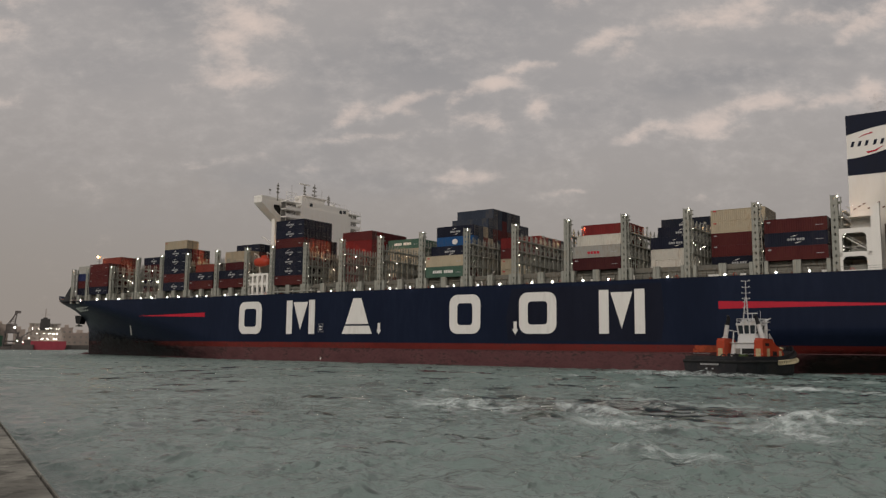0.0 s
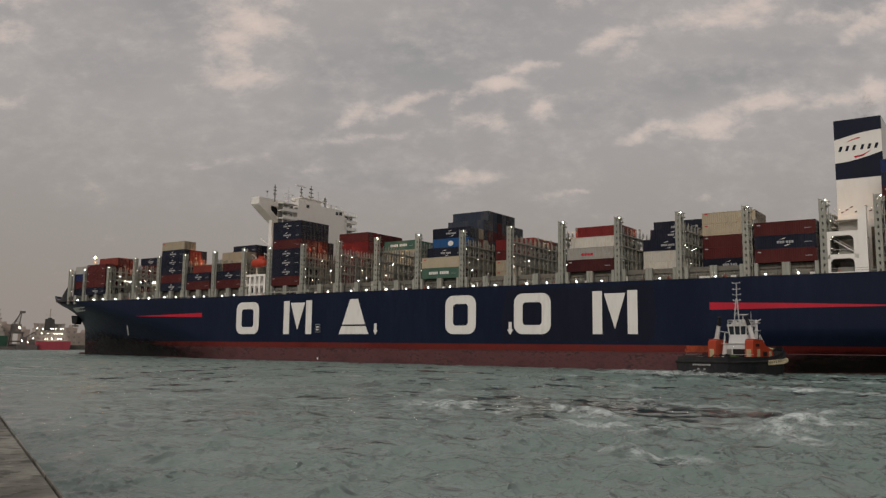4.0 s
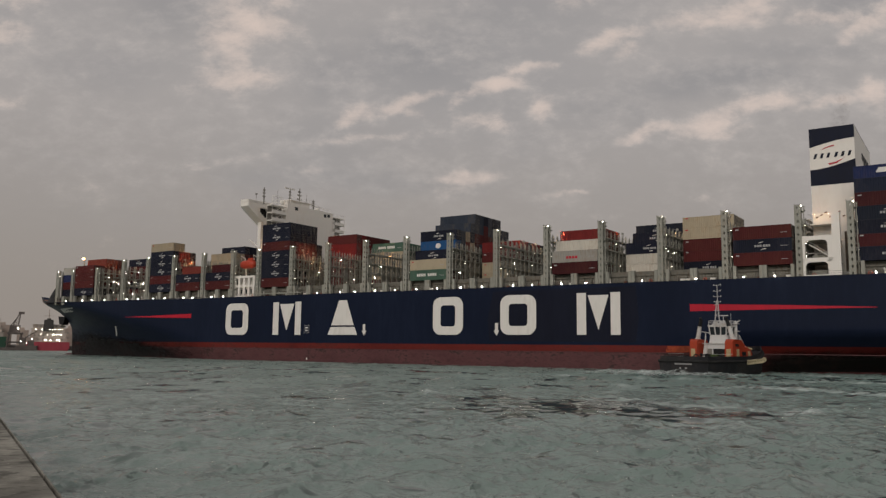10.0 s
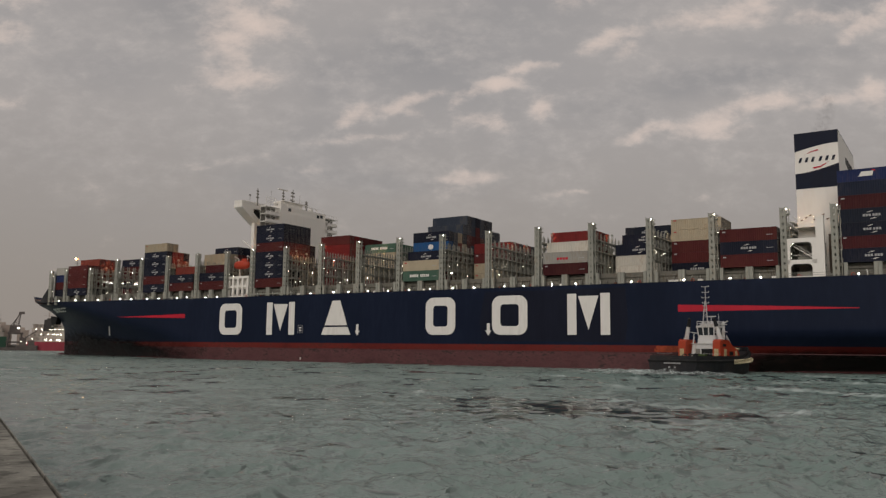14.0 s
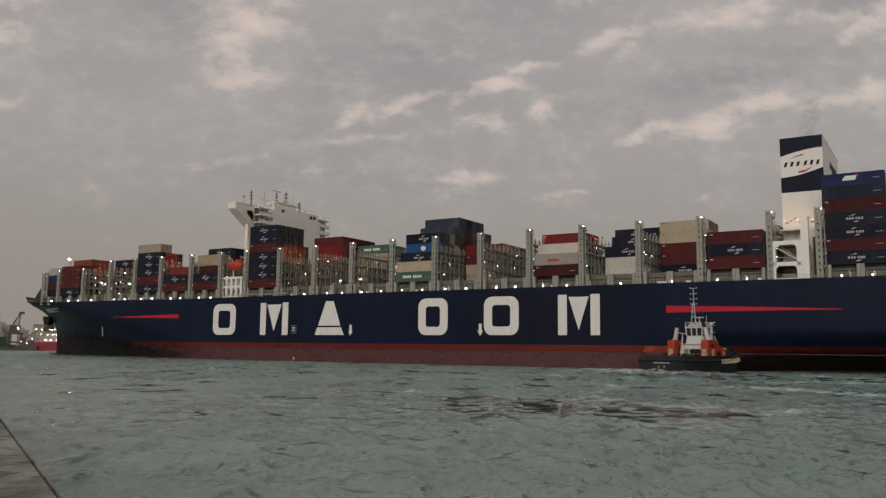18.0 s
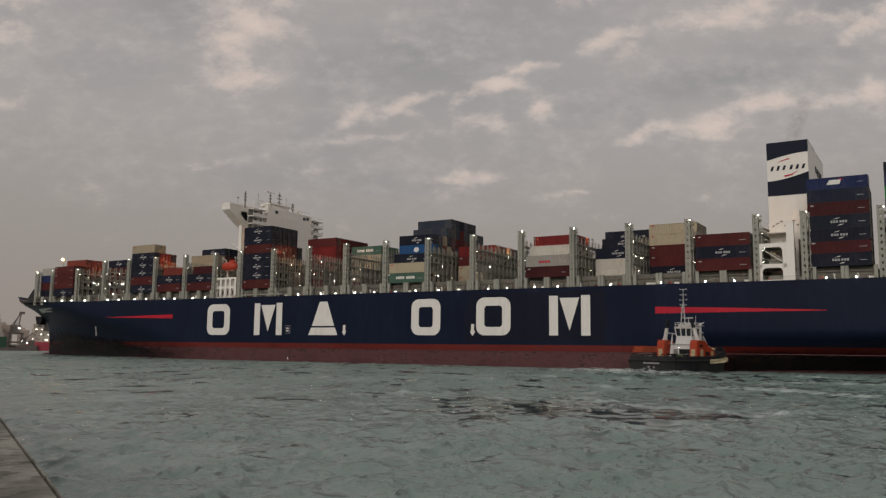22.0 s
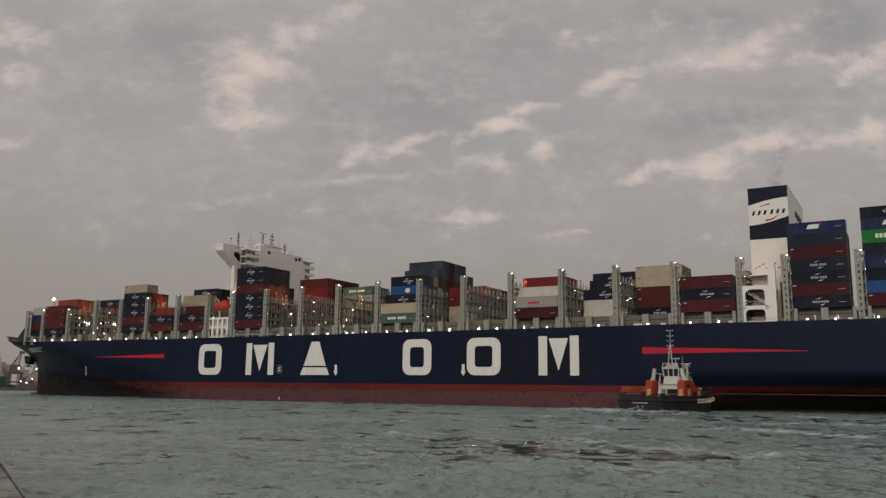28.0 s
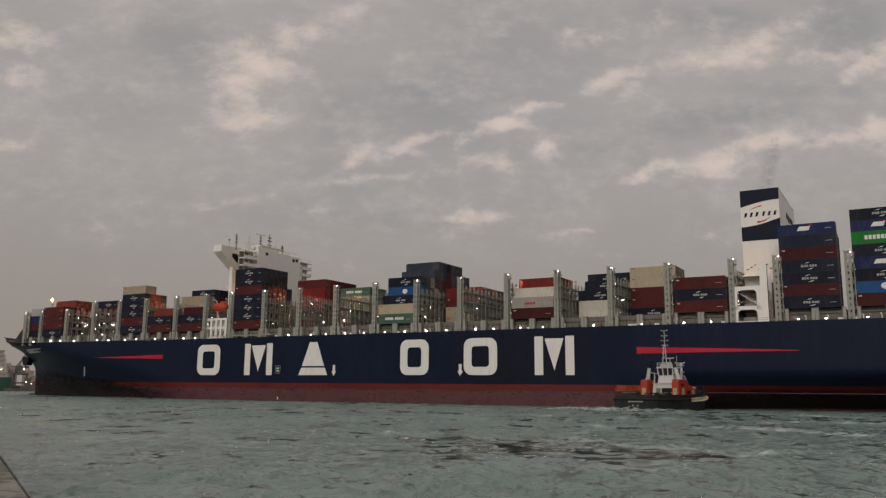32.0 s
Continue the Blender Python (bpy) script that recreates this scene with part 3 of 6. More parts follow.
def make_shore():
    stone = paint("shore_stone", (0.12, 0.11, 0.10), 0.9, spread=0.3, scale=0.1)
    b = Build()
    for i in range(36):
        t0 = -60 + 3.2 * i
        p, q = far_at(t0, 60), far_at(t0 + 3.25, 60)
        p2, q2 = far_at(t0, 900), far_at(t0 + 3.25, 900)
        z = 3.2
        b.add([(p.x, p.y, -2), (q.x, q.y, -2), (q.x, q.y, z), (p.x, p.y, z), (p2.x, p2.y, z), (q2.x, q2.y, z)], [(0, 1, 2, 3), (3, 2, 5, 4)])
    tagged(new("far_shore", b.mesh("far_shore", stone)), "low grey harbour bank across the water", "shore", kind="structure")
    # wall colour is lightened to carry the distant haze; the windows are greyed too
    wall = paint("far_wall", (0.36, 0.305, 0.265), 0.8, spread=0.2, scale=0.15, shift=0.25)
    for turn, extra, w, h in ((-23.7, 80, 12, 9), (-24.5, 95, 8, 13), (-23.0, 90, 14, 8), (-22.0, 100, 20, 10), (-27.2, 95, 8, 11), (-28.3, 110, 12, 15), (-21.0, 100, 14, 12), (-29.2, 100, 14, 15)):
        root = tagged(new("harbour_building"), "hazy grey-brown block on the far bank", "building", "far buildings")
        root.matrix_world = facing(turn, extra, 3.2)
        part("wall", Build().box(-w / 2, 0, -0.1, w / 2, 12, h).mesh("wall", wall), root)
        part("roof", Build().box(-w / 2 - 0.3, -0.3, h, w / 2 + 0.3, 12.3, h + 0.5).box(-w / 4, 3, h + 0.5, w / 8, 8, h + 2.6).mesh("roof", wall), root)
        pane = Build().box(-0.7, -0.08, 0, 0.7, 0.05, 1.3).mesh("window", mast_grey)
        for k in range(int(h // 4)):
            for c in range(int(w // 4)):
                part("window", pane, root, at=(-w / 2 + 2.2 + 4 * c, 0, 1.4 + 4 * k))


make_shore()


def far_ship(name, label, turn, hull_colour, width, freeboard, house, funnel_colour, extra=0.0):
    """A vessel seen end on across the basin: hull, stacked house, funnel, masts and its lights."""
    root = tagged(new(name), label, "ship")
    root.matrix_world = facing(turn, extra)
    w = width / 2
    # house white is toned down to put the haze into the colour
    far_white = paint(name + "_house", (0.40, 0.355, 0.32), 0.6, spread=0.12, scale=0.3, streak=3, dirt=(0.22, 0.17, 0.14), amount=0.6)
    paint_hull = paint(name + "_hull", hull_colour, 0.5, spread=0.15, scale=0.2, streak=3)
    ring = [(-w, freeboard), (-w, 2.0), (-w * 0.86, -1), (w * 0.86, -1), (w, 2.0), (w, freeboard)]
    part("hull", Build().prism(ring, "y", 0, 70).mesh("hull", paint_hull), root)
    part("rail", Build().box(-w, 0.1, freeboard + 1.0, w, 0.2, freeboard + 1.12).mesh("rail", far_white), root)
    z, ww = freeboard, w * 0.86
    for k in range(house):
        part("deckhouse", Build().box(-ww, 3 + k, z, ww, 20, z + 2.7).box(-ww - 0.5, 2.4 + k, z + 2.7, ww + 0.5, 20, z + 2.95).mesh("deckhouse", far_white), root)
        for c in range(-3, 4):
            part("window", Build().box(-0.5, 0, 0, 0.5, 0.1, 0.9).mesh("window", mast_grey), root, at=(c * ww / 4, 2.95 + k, z + 1.1))
        z += 2.95
        ww *= 0.93
    if funnel_colour:
        ring = [(-3.3, 0), (3.3, 0), (2.8, 7.5), (1.3, 7.5), (1.3, 8.4), (-1.3, 8.4), (-1.3, 7.5), (-2.8, 7.5)]
        part("funnel", Build().prism([(p, q + z - 4.5) for p, q in ring], "y", 2, 9).mesh("funnel", funnel_colour), root)
    part("mast", Build().tube((0, 12, z), (0, 12, z + 10), 0.25).tube((-3, 12, z + 6), (3, 12, z + 6), 0.12).mesh("mast", far_white), root)
    lamp = Build().ball((0, 0, 0), 0.24, 6, 4).mesh("deck_light", lamp_small)
    for i in range(24):
        part("deck_light", lamp, root, at=(random.uniform(-ww, ww), 1.6, freeboard + (1.4, 5.0, 8.3)[i % 3]))
    return root


# funnel black and hull red are greyed for haze in the colours
far_black = paint("far_black", (0.055, 0.052, 0.050), 0.7, spread=0.2, scale=0.3)
far_ship("cargo_ship", "red-hulled ship moored stern on, white house, black funnel, lit decks", -25.78, (0.30, 0.050, 0.068), 27.0, 5.8, 4, far_black, 4)
far_ship("green_ship", "green-hulled ship with a tall white house, moored across the basin", -29.4, (0.03, 0.075, 0.05), 28.0, 9.0, 6, None, 8)


def make_crane():
    # iron is lightened, with haze put into its colour
    iron = paint("crane_iron", (0.10, 0.085, 0.08), 0.7, spread=0.3, scale=0.4)
    root = tagged(new("harbour_crane"), "dark luffing crane on a portal beside moored ships", "crane")
    root.matrix_world = facing(-27.62, 6)
    b = Build()
    for x in (-5, 5):
        for y in (0, 8):
            b.tube((x, y, -1), (x * 0.7, y, 11), 0.55)
    b.box(-5.6, -0.6, 5.0, 5.6, 8.6, 5.9)
    part("portal", b.box(-4.6, -0.6, 10.6, 4.6, 8.6, 11.8).mesh("portal", iron), root)
    part("cab", Build().box(-3.6, 0, 11.8, 2.8, 8, 16.6).mesh("cab", iron), root)
    b = Build()
    for x in (-2.4, 1.4):
        b.tube((x, 4, 15), (2.2 + x * 0.15, 4, 24.6), 0.36)
    for k in range(7):
        f = k / 6
        b.tube((-2.4 + 4.3 * f, 4, 15 + 9.4 * f), (1.4 + 1.0 * f, 4, 16.4 + 8 * f), 0.2)
    part("jib", b.box(1.2, 3.2, 24.0, 4.6, 4.8, 25.6).mesh("jib", iron), root)
    part("rigging", Build().tube((-3.2, 4, 16), (0.9, 4, 22), 0.16).tube((-3.4, 4, 16), (2.2, 4, 24.4), 0.12).mesh("rigging", iron), root)
    part("work_light", Build().ball((1.6, -1.5, 14.4), 0.4, 6, 4).mesh("work_light", lamp_white), root)
    part("pontoon", Build().box(-9, -2, -1, 11, 14, 2.0).mesh("pontoon", iron), root)
    barge = tagged(new("work_barge"), "dark rusty barge with deck gear, moored by the crane", "barge")
    barge.matrix_world = facing(-27.0, 2)
    part("hull", Build().box(-6, 0, -1, 7, 20, 3.4, 0.6).mesh("hull", iron), barge)
    part("deck_gear", Build().box(-4, 2, 3.4, 0, 8, 8.4).box(1, 2, 3.4, 5, 7, 6.6).tube((-1, 4, 8), (6, 4, 13), 0.3).mesh("deck_gear", iron), barge)
    for x, z in ((-3, 6.0), (3.6, 7.6), (0.4, 5)):
        part("deck_light", Build().ball((x, -0.6, z), 0.28, 6, 4).mesh("deck_light", lamp_small), barge)


make_crane()


# ---- the container ship: x forward, y inboard from the port side, z from the water ----
ship = tagged(new("container_ship"), "huge navy-hulled container ship under way, lit deck, red underwater paint", "ship")
TOWERS = (-80, -65.4, -50.2, -40.1, -24.7, -10, 4.75, 19.5, 34.2, 48.9, 63.6, 78.4, 93.1, 107.8, 122.5, 134.4, 149, 164.5, 178.8, 193.1, 209.3, 225, 236.6)


def clamp(x):
    return min(max(x, 0.0), 1.0)


def stem(z):
    return 262.5 + 1.2 * clamp(z / 12) ** 2 + 25.5 * clamp((z - 11.5) / 14.5) ** 1.35


def top(x):
    return 20.4 + 0.6 * clamp((x - 150) / 80) + 5.0 * clamp((x - 236) / 53) ** 1.5


def breadth(x, z):
    """Half the hull's breadth: a fine entrance, a hollow flare above it, and a run that tucks in aft."""
    s = clamp(z / 21)
    x0 = 136 + 94 * s ** 1.5
    b = 25.5 * (1 - clamp((x - x0) / (stem(z) - x0)) ** (1.1 + 0.75 * s))
    if x < -12:
        b -= 25.5 * 1.08 * ((-12 - x) / 92) ** 0.95 * clamp(1 - z / 8.6) ** 1.1
    return max(b, 0.0)


def skin(z0, z1, rows, x_from=-104.0):
    """A band of the hull's two sides; z1 None: up to the deck's edge."""
    b = Build()
    bow = [i / 34 for i in range(35)]
    xs = [x_from + (118 - x_from) * i / 40 for i in range(40)]
    grid = []
    for r in range(rows + 1):
        line = []
        for x in xs:
            z = z0 + ((z1 if z1 is not None else top(x)) - z0) * r / rows
            line.append((x, z))
        for u in bow:
            u = 1 - (1 - u) ** 1.35
            x = 118 + 140 * u
            for _ in range(8):
                z = z0 + ((z1 if z1 is not None else top(x)) - z0) * r / rows
                x = 118 + (stem(z) - 118) * u
            line.append((x, z))
        grid.append([(x, breadth(x, z), z) for x, z in line])
    n = len(grid[0])
    for side in (1, -1):
        v = [(x, 25.5 - side * hb, z) for row in grid for x, hb, z in row]
        b.add(v, [(r * n + i, r * n + i + 1, (r + 1) * n + i + 1, (r + 1) * n + i) for r in range(rows) for i in range(n - 1)])
    v = [(row[0][0], 25.5 - s * row[0][1], row[0][2]) for row in grid for s in (1, -1)]
    b.add(v, [(2 * r, 2 * r + 1, 2 * r + 3, 2 * r + 2) for r in range(rows)])
    b.flip = True
    return b


part("hull_side", skin(5.7, None, 16).mesh("hull_side", hull_navy, True), ship, "navy painted hull side with faint streaks")
part("boot_stripe", skin(4.05, 5.7, 2).mesh("boot_stripe", hull_red, True), ship, "bright red waterline stripe")
part("underwater_hull", skin(-9, 4.05, 8).mesh("underwater_hull", hull_foul, True), ship, "dull weathered maroon underwater paint")
part("rubbing_strake", Build(True).box(-80, -0.12, 3.98, 124, 0.1, 4.12).mesh("rubbing_strake", hull_foul), ship)
b = Build(True)
xs = [-104 + 4 * i for i in range(97)]
v = [(x, 25.5 - s * max(breadth(x, top(x)) - 0.25, 0.02), top(x) - 0.5 - dz) for dz in (0, 0.3) for x in xs for s in (1, -1)]
n = len(xs)
b.add(v, [(2 * i, 2 * i + 1, 2 * i + 3, 2 * i + 2) for i in range(n - 1)] + [(2 * n + 2 * i, 2 * n + 2 * i + 1, 2 * n + 2 * i + 3, 2 * n + 2 * i + 2) for i in range(n - 1)])
part("deck", b.mesh("deck", deck_paint), ship, "dull red-brown deck")
b = Build(True)
for x0, x1 in ((-104, 150), (150, 232)):
    b.box(x0, -0.04, 20.36 + (0.3 if x0 > 100 else 0), x1, 0.16, 20.5 + (0.3 if x0 > 100 else 0))
part("gunwale", b.mesh("gunwale", hull_navy), ship)

# the bulb, the anchor bolsters and the anchors
part("bulbous_bow", Build(True).ball((264, 25.5, -2.4), 3.4, 14, 10, 0.95).mesh("bulbous_bow", hull_foul, True), ship)
for s in (1, -1):
    c = 25.5 - s * 3.4
    ring = [(262, 16.2), (267.0, 16.6), (266.0, 13.2), (263, 12.8)]
    bolster = part("anchor_bolster", Build(True).prism(ring, "y", c - 1.2, c + 1.2).mesh("anchor_bolster", black_iron), ship, "dark anchor bolster under the flare")
    part("anchor", Build(True).tube((266, c, 15.5), (265.4, c, 11.8), 0.35).box(264.6, c - 1.1, 11.8, 266.2, c + 1.1, 12.5).mesh("anchor", mast_grey), bolster)


# painted marks on the ship's side: plain blocks in place of the lettering
def on_side(ring, name, material, label="", lift=0.03):
    """A flat outline (x, z) laid on the hull's side, a little proud of it."""
    xs = [p[0] for p in ring]
    b = Build(True)
    y = 25.5 - breadth(sum(xs) / len(xs), sum(p[1] for p in ring) / len(ring))
    b.prism(ring, "y", y - lift, y + 0.1)
    return part(name, b.mesh(name, material), ship, label)


def rounded(x0, x1, z0, z1, r, n=5):
    out = []
    for cx, cz, a0 in ((x1 - r, z1 - r, 0), (x0 + r, z1 - r, 90), (x0 + r, z0 + r, 180), (x1 - r, z0 + r, 270)):
        out += [(cx + r * math.cos(radians(a0 + 90 * i / n)), cz + r * math.sin(radians(a0 + 90 * i / n))) for i in range(n + 1)]
    return out


def ring_mark(x0, x1, z0, z1, w, name="painted_block"):
    a, c = rounded(x0, x1, z0, z1, 2.4), rounded(x0 + w, x1 - w, z0 + w * 0.9, z1 - w * 0.9, 0.9)
    b, n = Build(True), len(a)
    v = [(x, y, z) for y in (-0.03, 0.1) for ring in (a, c) for x, z in ring]
    f = []
    for i in range(n):
        j = (i + 1) % n
        f += [(i, j, n + j, n + i), (2 * n + i, 2 * n + j, 3 * n + j, 3 * n + i), (i, j, 2 * n + j, 2 * n + i), (n + i, n + j, 3 * n + j, 3 * n + i)]
    return part(name, b.add(v, f).mesh(name, mark_white), ship, "large white painted block on the navy side")


Z0, Z1 = 8.15, 18.35
on_side([(36.0, 6.6), (-3.6, 6.4), (-4.4, 12.0), (-3.8, 19.6), (35.0, 19.4), (36.6, 12.0)], "repainted_panel", hull_patch, "darker repainted panel on the navy side", lift=0.012)
for x0, x1 in ((125.9, 136.4), (44.2, 53.9), (22.4, 32.8)):
    ring_mark(x0, x1, Z0, Z1, 2.5)
LARGE = "large white painted block on the navy side"
for x0, x1 in ((102.9, 114.8), (0.1, 11.3)):
    w, mid = 2.45, (x0 + x1) / 2
    on_side([(x0, Z0), (x0 + w, Z0), (x0 + w, Z1), (x0, Z1)], "painted_block", mark_white, LARGE)
    on_side([(x1 - w, Z0), (x1, Z0), (x1, Z1), (x1 - w, Z1)], "painted_block", mark_white, LARGE)
    on_side([(x0 + w + 0.45, Z1 - 0.6), (x1 - w - 0.45, Z1 - 0.6), (mid, Z0 + 1.2)], "painted_block", mark_white, LARGE)
x0, x1 = 80.5, 91.9
mid = (x0 + x1) / 2
on_side([(x0, Z0), (x1, Z0), (x1 - 1.1, Z0 + 2.3), (x0 + 1.1, Z0 + 2.3)], "painted_block", mark_white, LARGE)
on_side([(x0 + 1.35, Z0 + 2.8), (x1 - 1.35, Z0 + 2.8), (mid + 1.5, Z1), (mid - 1.5, Z1)], "painted_block", mark_white, LARGE)
on_side([(-16.4, 13.45), (-16.4, 15.1), (-35, 14.55), (-54, 13.8), (-54, 13.65), (-35, 13.6)], "red_flash", mark_red, "tapering red flash painted on the side")
b = Build(True)
for i in range(12):
    xa, xb = 153.6 + 3.1 * i, 153.6 + 3.1 * (i + 1)
    za, zb = 0.72 * (1 - i / 12), 0.72 * (1 - (i + 1) / 12)
    v = [(x, 25.5 - breadth(x, 14.6) - 0.03, z) for x, z in ((xa, 14.55 - za), (xb, 14.6 - zb), (xb, 14.6 + zb + 0.02), (xa, 14.55 + za))]
    b.add(v + [(p[0], p[1] + 0.12, p[2]) for p in v], [(0, 1, 2, 3), (7, 6, 5, 4), (0, 1, 5, 4), (2, 3, 7, 6)])
part("red_flash", b.mesh("red_flash", mark_red), ship, "tapering red flash painted on the side")
for x in (78, 33.9):
    on_side([(x - 0.45, 11.2), (x - 0.45, 9.3), (x - 0.9, 9.3), (x, 7.95), (x + 0.9, 9.3), (x + 0.45, 9.3), (x + 0.45, 11.2)], "push_mark", mark_white, "white arrow mark for tugs")
on_side([(99.4, 8.7), (101.4, 8.7), (101.4, 11.1), (99.4, 11.1)], "pilot_mark", mark_pale, "small white frame mark")
on_side([(99.5, 8.8), (101.3, 8.8), (101.3, 11.0), (99.5, 11.0)], "pilot_mark", hull_navy, lift=0.05)
on_side([(99.9, 9.3), (100.9, 9.3), (100.9, 9.7), (99.9, 9.7)], "pilot_mark", mark_white, lift=0.07)
on_side([(99.9, 10.1), (100.9, 10.1), (100.9, 10.5), (99.9, 10.5)], "pilot_mark", mark_white, lift=0.07)
on_side([(99.8, 0.6), (100.2, 0.6), (100.2, 1.3), (99.8, 1.3)], "draught_mark", mark_white, lift=0.06)

def coat(name, material, x0, x1, low, rise, fade, label="", lift=0.12):
    """A thin ragged coat of painted dark that follows the side from x0 to x1, from low up to rise(x)."""
    b, thick, step, n = Build(True), [], 0.8, int((x1 - x0) / 0.8)
    for i in range(n + 1):
        for r in range(13):
            f = r / 12
            z = low + (rise(x0 + step * i) - low) * f
            x = min(x0 + step * i, stem(z) - 0.4)
            b.v.append((x, 25.5 - breadth(x, z) - lift, z))
            thick.append(clamp((1 - f) / 0.5) * fade(x))
    b.f = [(13 * i + r, 13 * i + r + 1, 13 * (i + 1) + r + 1, 13 * (i + 1) + r) for i in range(n) for r in range(12)]
    me = b.mesh(name, material, True)
    me.attributes.new("thick", "FLOAT", "POINT").data.foreach_set("value", thick)
    return part(name, me, ship, label)


def coat_material(name, colour, other, least):
    """Dark for painted shade and slime that thins out to bare paint in streaks and specks."""
    m = paint(name, colour, 0.5, spread=0.4, scale=0.2, streak=0.5, dirt=other, amount=0.6, spec=0.12)
    n, l = m.node_tree.nodes, m.node_tree.links
    at, no, mp = n.new("ShaderNodeAttribute"), n.new("ShaderNodeTexNoise"), n.new("ShaderNodeMapping")
    at.attribute_name = "thick"
    mp.inputs["Scale"].default_value = (0.5, 0.5, 1.1)
    no.inputs["Scale"].default_value, no.inputs["Detail"].default_value, no.inputs["Roughness"].default_value = 0.5, 9, 0.65
    l.new(n.new("ShaderNodeTexCoord").outputs["Object"], mp.inputs[0])
    l.new(mp.outputs[0], no.inputs["Vector"])
    add, r = n.new("ShaderNodeMath"), n.new("ShaderNodeMapRange")
    l.new(at.outputs["Fac"], add.inputs[0])
    l.new(no.outputs[0], add.inputs[1])
    r.interpolation_type = "SMOOTHSTEP"
    r.inputs[1].default_value, r.inputs[2].default_value, r.inputs[4].default_value = 0.5, 1.25, least
    l.new(add.outputs[0], r.inputs[0])
    l.new(r.outputs[0], n["Principled BSDF"].inputs["Alpha"])
    return m


def bow_rise(x):
    """The upper edge of the dark coat that paints in the flare's shade."""
    pts = ((140, 4.6), (164, 5.4), (192, 7.4), (208, 8.4), (222, 9.6), (236, 11.2), (250, 12.4), (264, 12.8))
    for (xa, za), (xb, zb) in zip(pts, pts[1:]):
        if x <= xb:
            return za + (zb - za) * (x - xa) / (xb - xa)
    return pts[-1][1]


# this dark coat paints the flare's shade on the bow
flare_shade = coat_material("flare_shade", (0.012, 0.0115, 0.0125), (0.030, 0.018, 0.018), 0.92)
slime_shade = coat_material("slime_shade", (0.013, 0.011, 0.010), (0.040, 0.020, 0.018), 0.95)
coat("smeared_patch", flare_shade, 140, 263.2, -1.2, bow_rise, lambda x: clamp((x - 142) / 55) * (1 - 0.55 * clamp((x - 230) / 24)), "black shade of the flare painted on the bow")
# slime and the shade of the tucked-in run, painted as one coat
coat("fouled_patch", slime_shade, -103, -27, -1.2, lambda x: 5.4, lambda x: clamp((-27 - x) / 10), "near-black slime and painted shade along the waterline", lift=0.3)
# the tug's lamplight on the red stripe, painted as an orange patch
on_side([(-1.5, 4.5), (-6.0, 5.3), (-11.4, 5.62), (-18.4, 5.6), (-22.0, 5.2), (-21.0, 4.5), (-14.0, 4.15), (-7.0, 4.2)], "scuffed_patch", tuglight_orange, "orange lamplight from the tug, painted on the waterline stripe", lift=0.02)
b = Build(True)
v = [(x, 25.5 - breadth(x, z) - 0.05, z) for x, z in ((206.9, 7.9), (208.0, 7.9), (202.0, 11.4), (201.2, 11.4))]
part("push_mark", b.add(v + [(p[0], p[1] + 0.2, p[2]) for p in v], [(0, 1, 2, 3), (7, 6, 5, 4), (0, 1, 5, 4), (1, 2, 6, 5), (2, 3, 7, 6), (3, 0, 4, 7)]).mesh("push_mark", mark_white), ship, "white mark for tugs")
for i in range(6):
    x = 225.0 + 3.0 * i
    b = Build(True)
    v = [(p, 25.5 - breadth(p, z) - 0.10, z) for p, z in ((x + 4.6, 17.35), (x + 6.9, 17.35), (x + 2.3, 18.75), (x, 18.75))]
    part("name_bar", b.add(v + [(p[0], p[1] + 0.25, p[2]) for p in v], [(0, 1, 2, 3), (7, 6, 5, 4), (0, 1, 5, 4), (1, 2, 6, 5), (2, 3, 7, 6), (3, 0, 4, 7)]).mesh("name_bar", mark_white), ship, "white bar at the bow")

# hatch coamings, side stanchions and walkway rail along the deck's edge
for i in range(len(TOWERS) - 1):
    xa, xb = TOWERS[i], TOWERS[i + 1]
    if (xa, xb) in ((-50.2, -40.1), (122.5, 134.4)):
        continue
    y0 = 25.5 - min(breadth(xb, 21) - 2.0, 23.4)
    part("hatch_coaming", Build(True).box(xa + 1.3, y0, 20.0, xb - 1.3, 51 - y0, 22.5).box(xa + 1.1, y0 - 0.35, 22.1, xb - 1.1, 51.35 - y0, 22.5).mesh("hatch_coaming", coaming_grey), ship, "grey steel hatch coaming")
    part("hatch_cover", Build(True).box(xa + 1.5, y0 + 0.3, 22.52, xb - 1.5, 50.7 - y0, 23.26).mesh("hatch_cover", coaming_grey), ship)
    for k in range(1, 6):
        x = xa + 1.3 + (xb - xa - 2.6) * k / 6
        part("coaming_stay", Build(True).prism([(y0 - 0.9, 20.0), (y0 + 0.05, 20.0), (y0 + 0.05, 22.0), (y0 - 0.25, 22.0)], "x", x - 0.09, x + 0.09).mesh("coaming_stay", coaming_grey), ship)
    for k in (0.5, 6.1, 6.9, 12.5):
        x = (xa + xb) / 2 - 6.5 + k
        if x > xb - 0.9 or x < xa + 0.9:
            continue
        yo = max(25.5 - breadth(x, 21), 0) + 0.45
        for s in (0, 1):
            yy = yo if s == 0 else 51 - yo
            part("pedestal", Build(True).box(x - 0.38, yy - 0.3, 19.9, x + 0.38, yy + 0.75, 23.27, 0.06).mesh("pedestal", steel_grey), ship)
clutter = random.Random(31)
VENT = Build().tube((0, 0, 0), (0, 0, 1.5), 0.14, 8).tube((0, 0, 1.5), (0.25, 0, 1.75), 0.17, 8).mesh("vent_pipe", house_white)
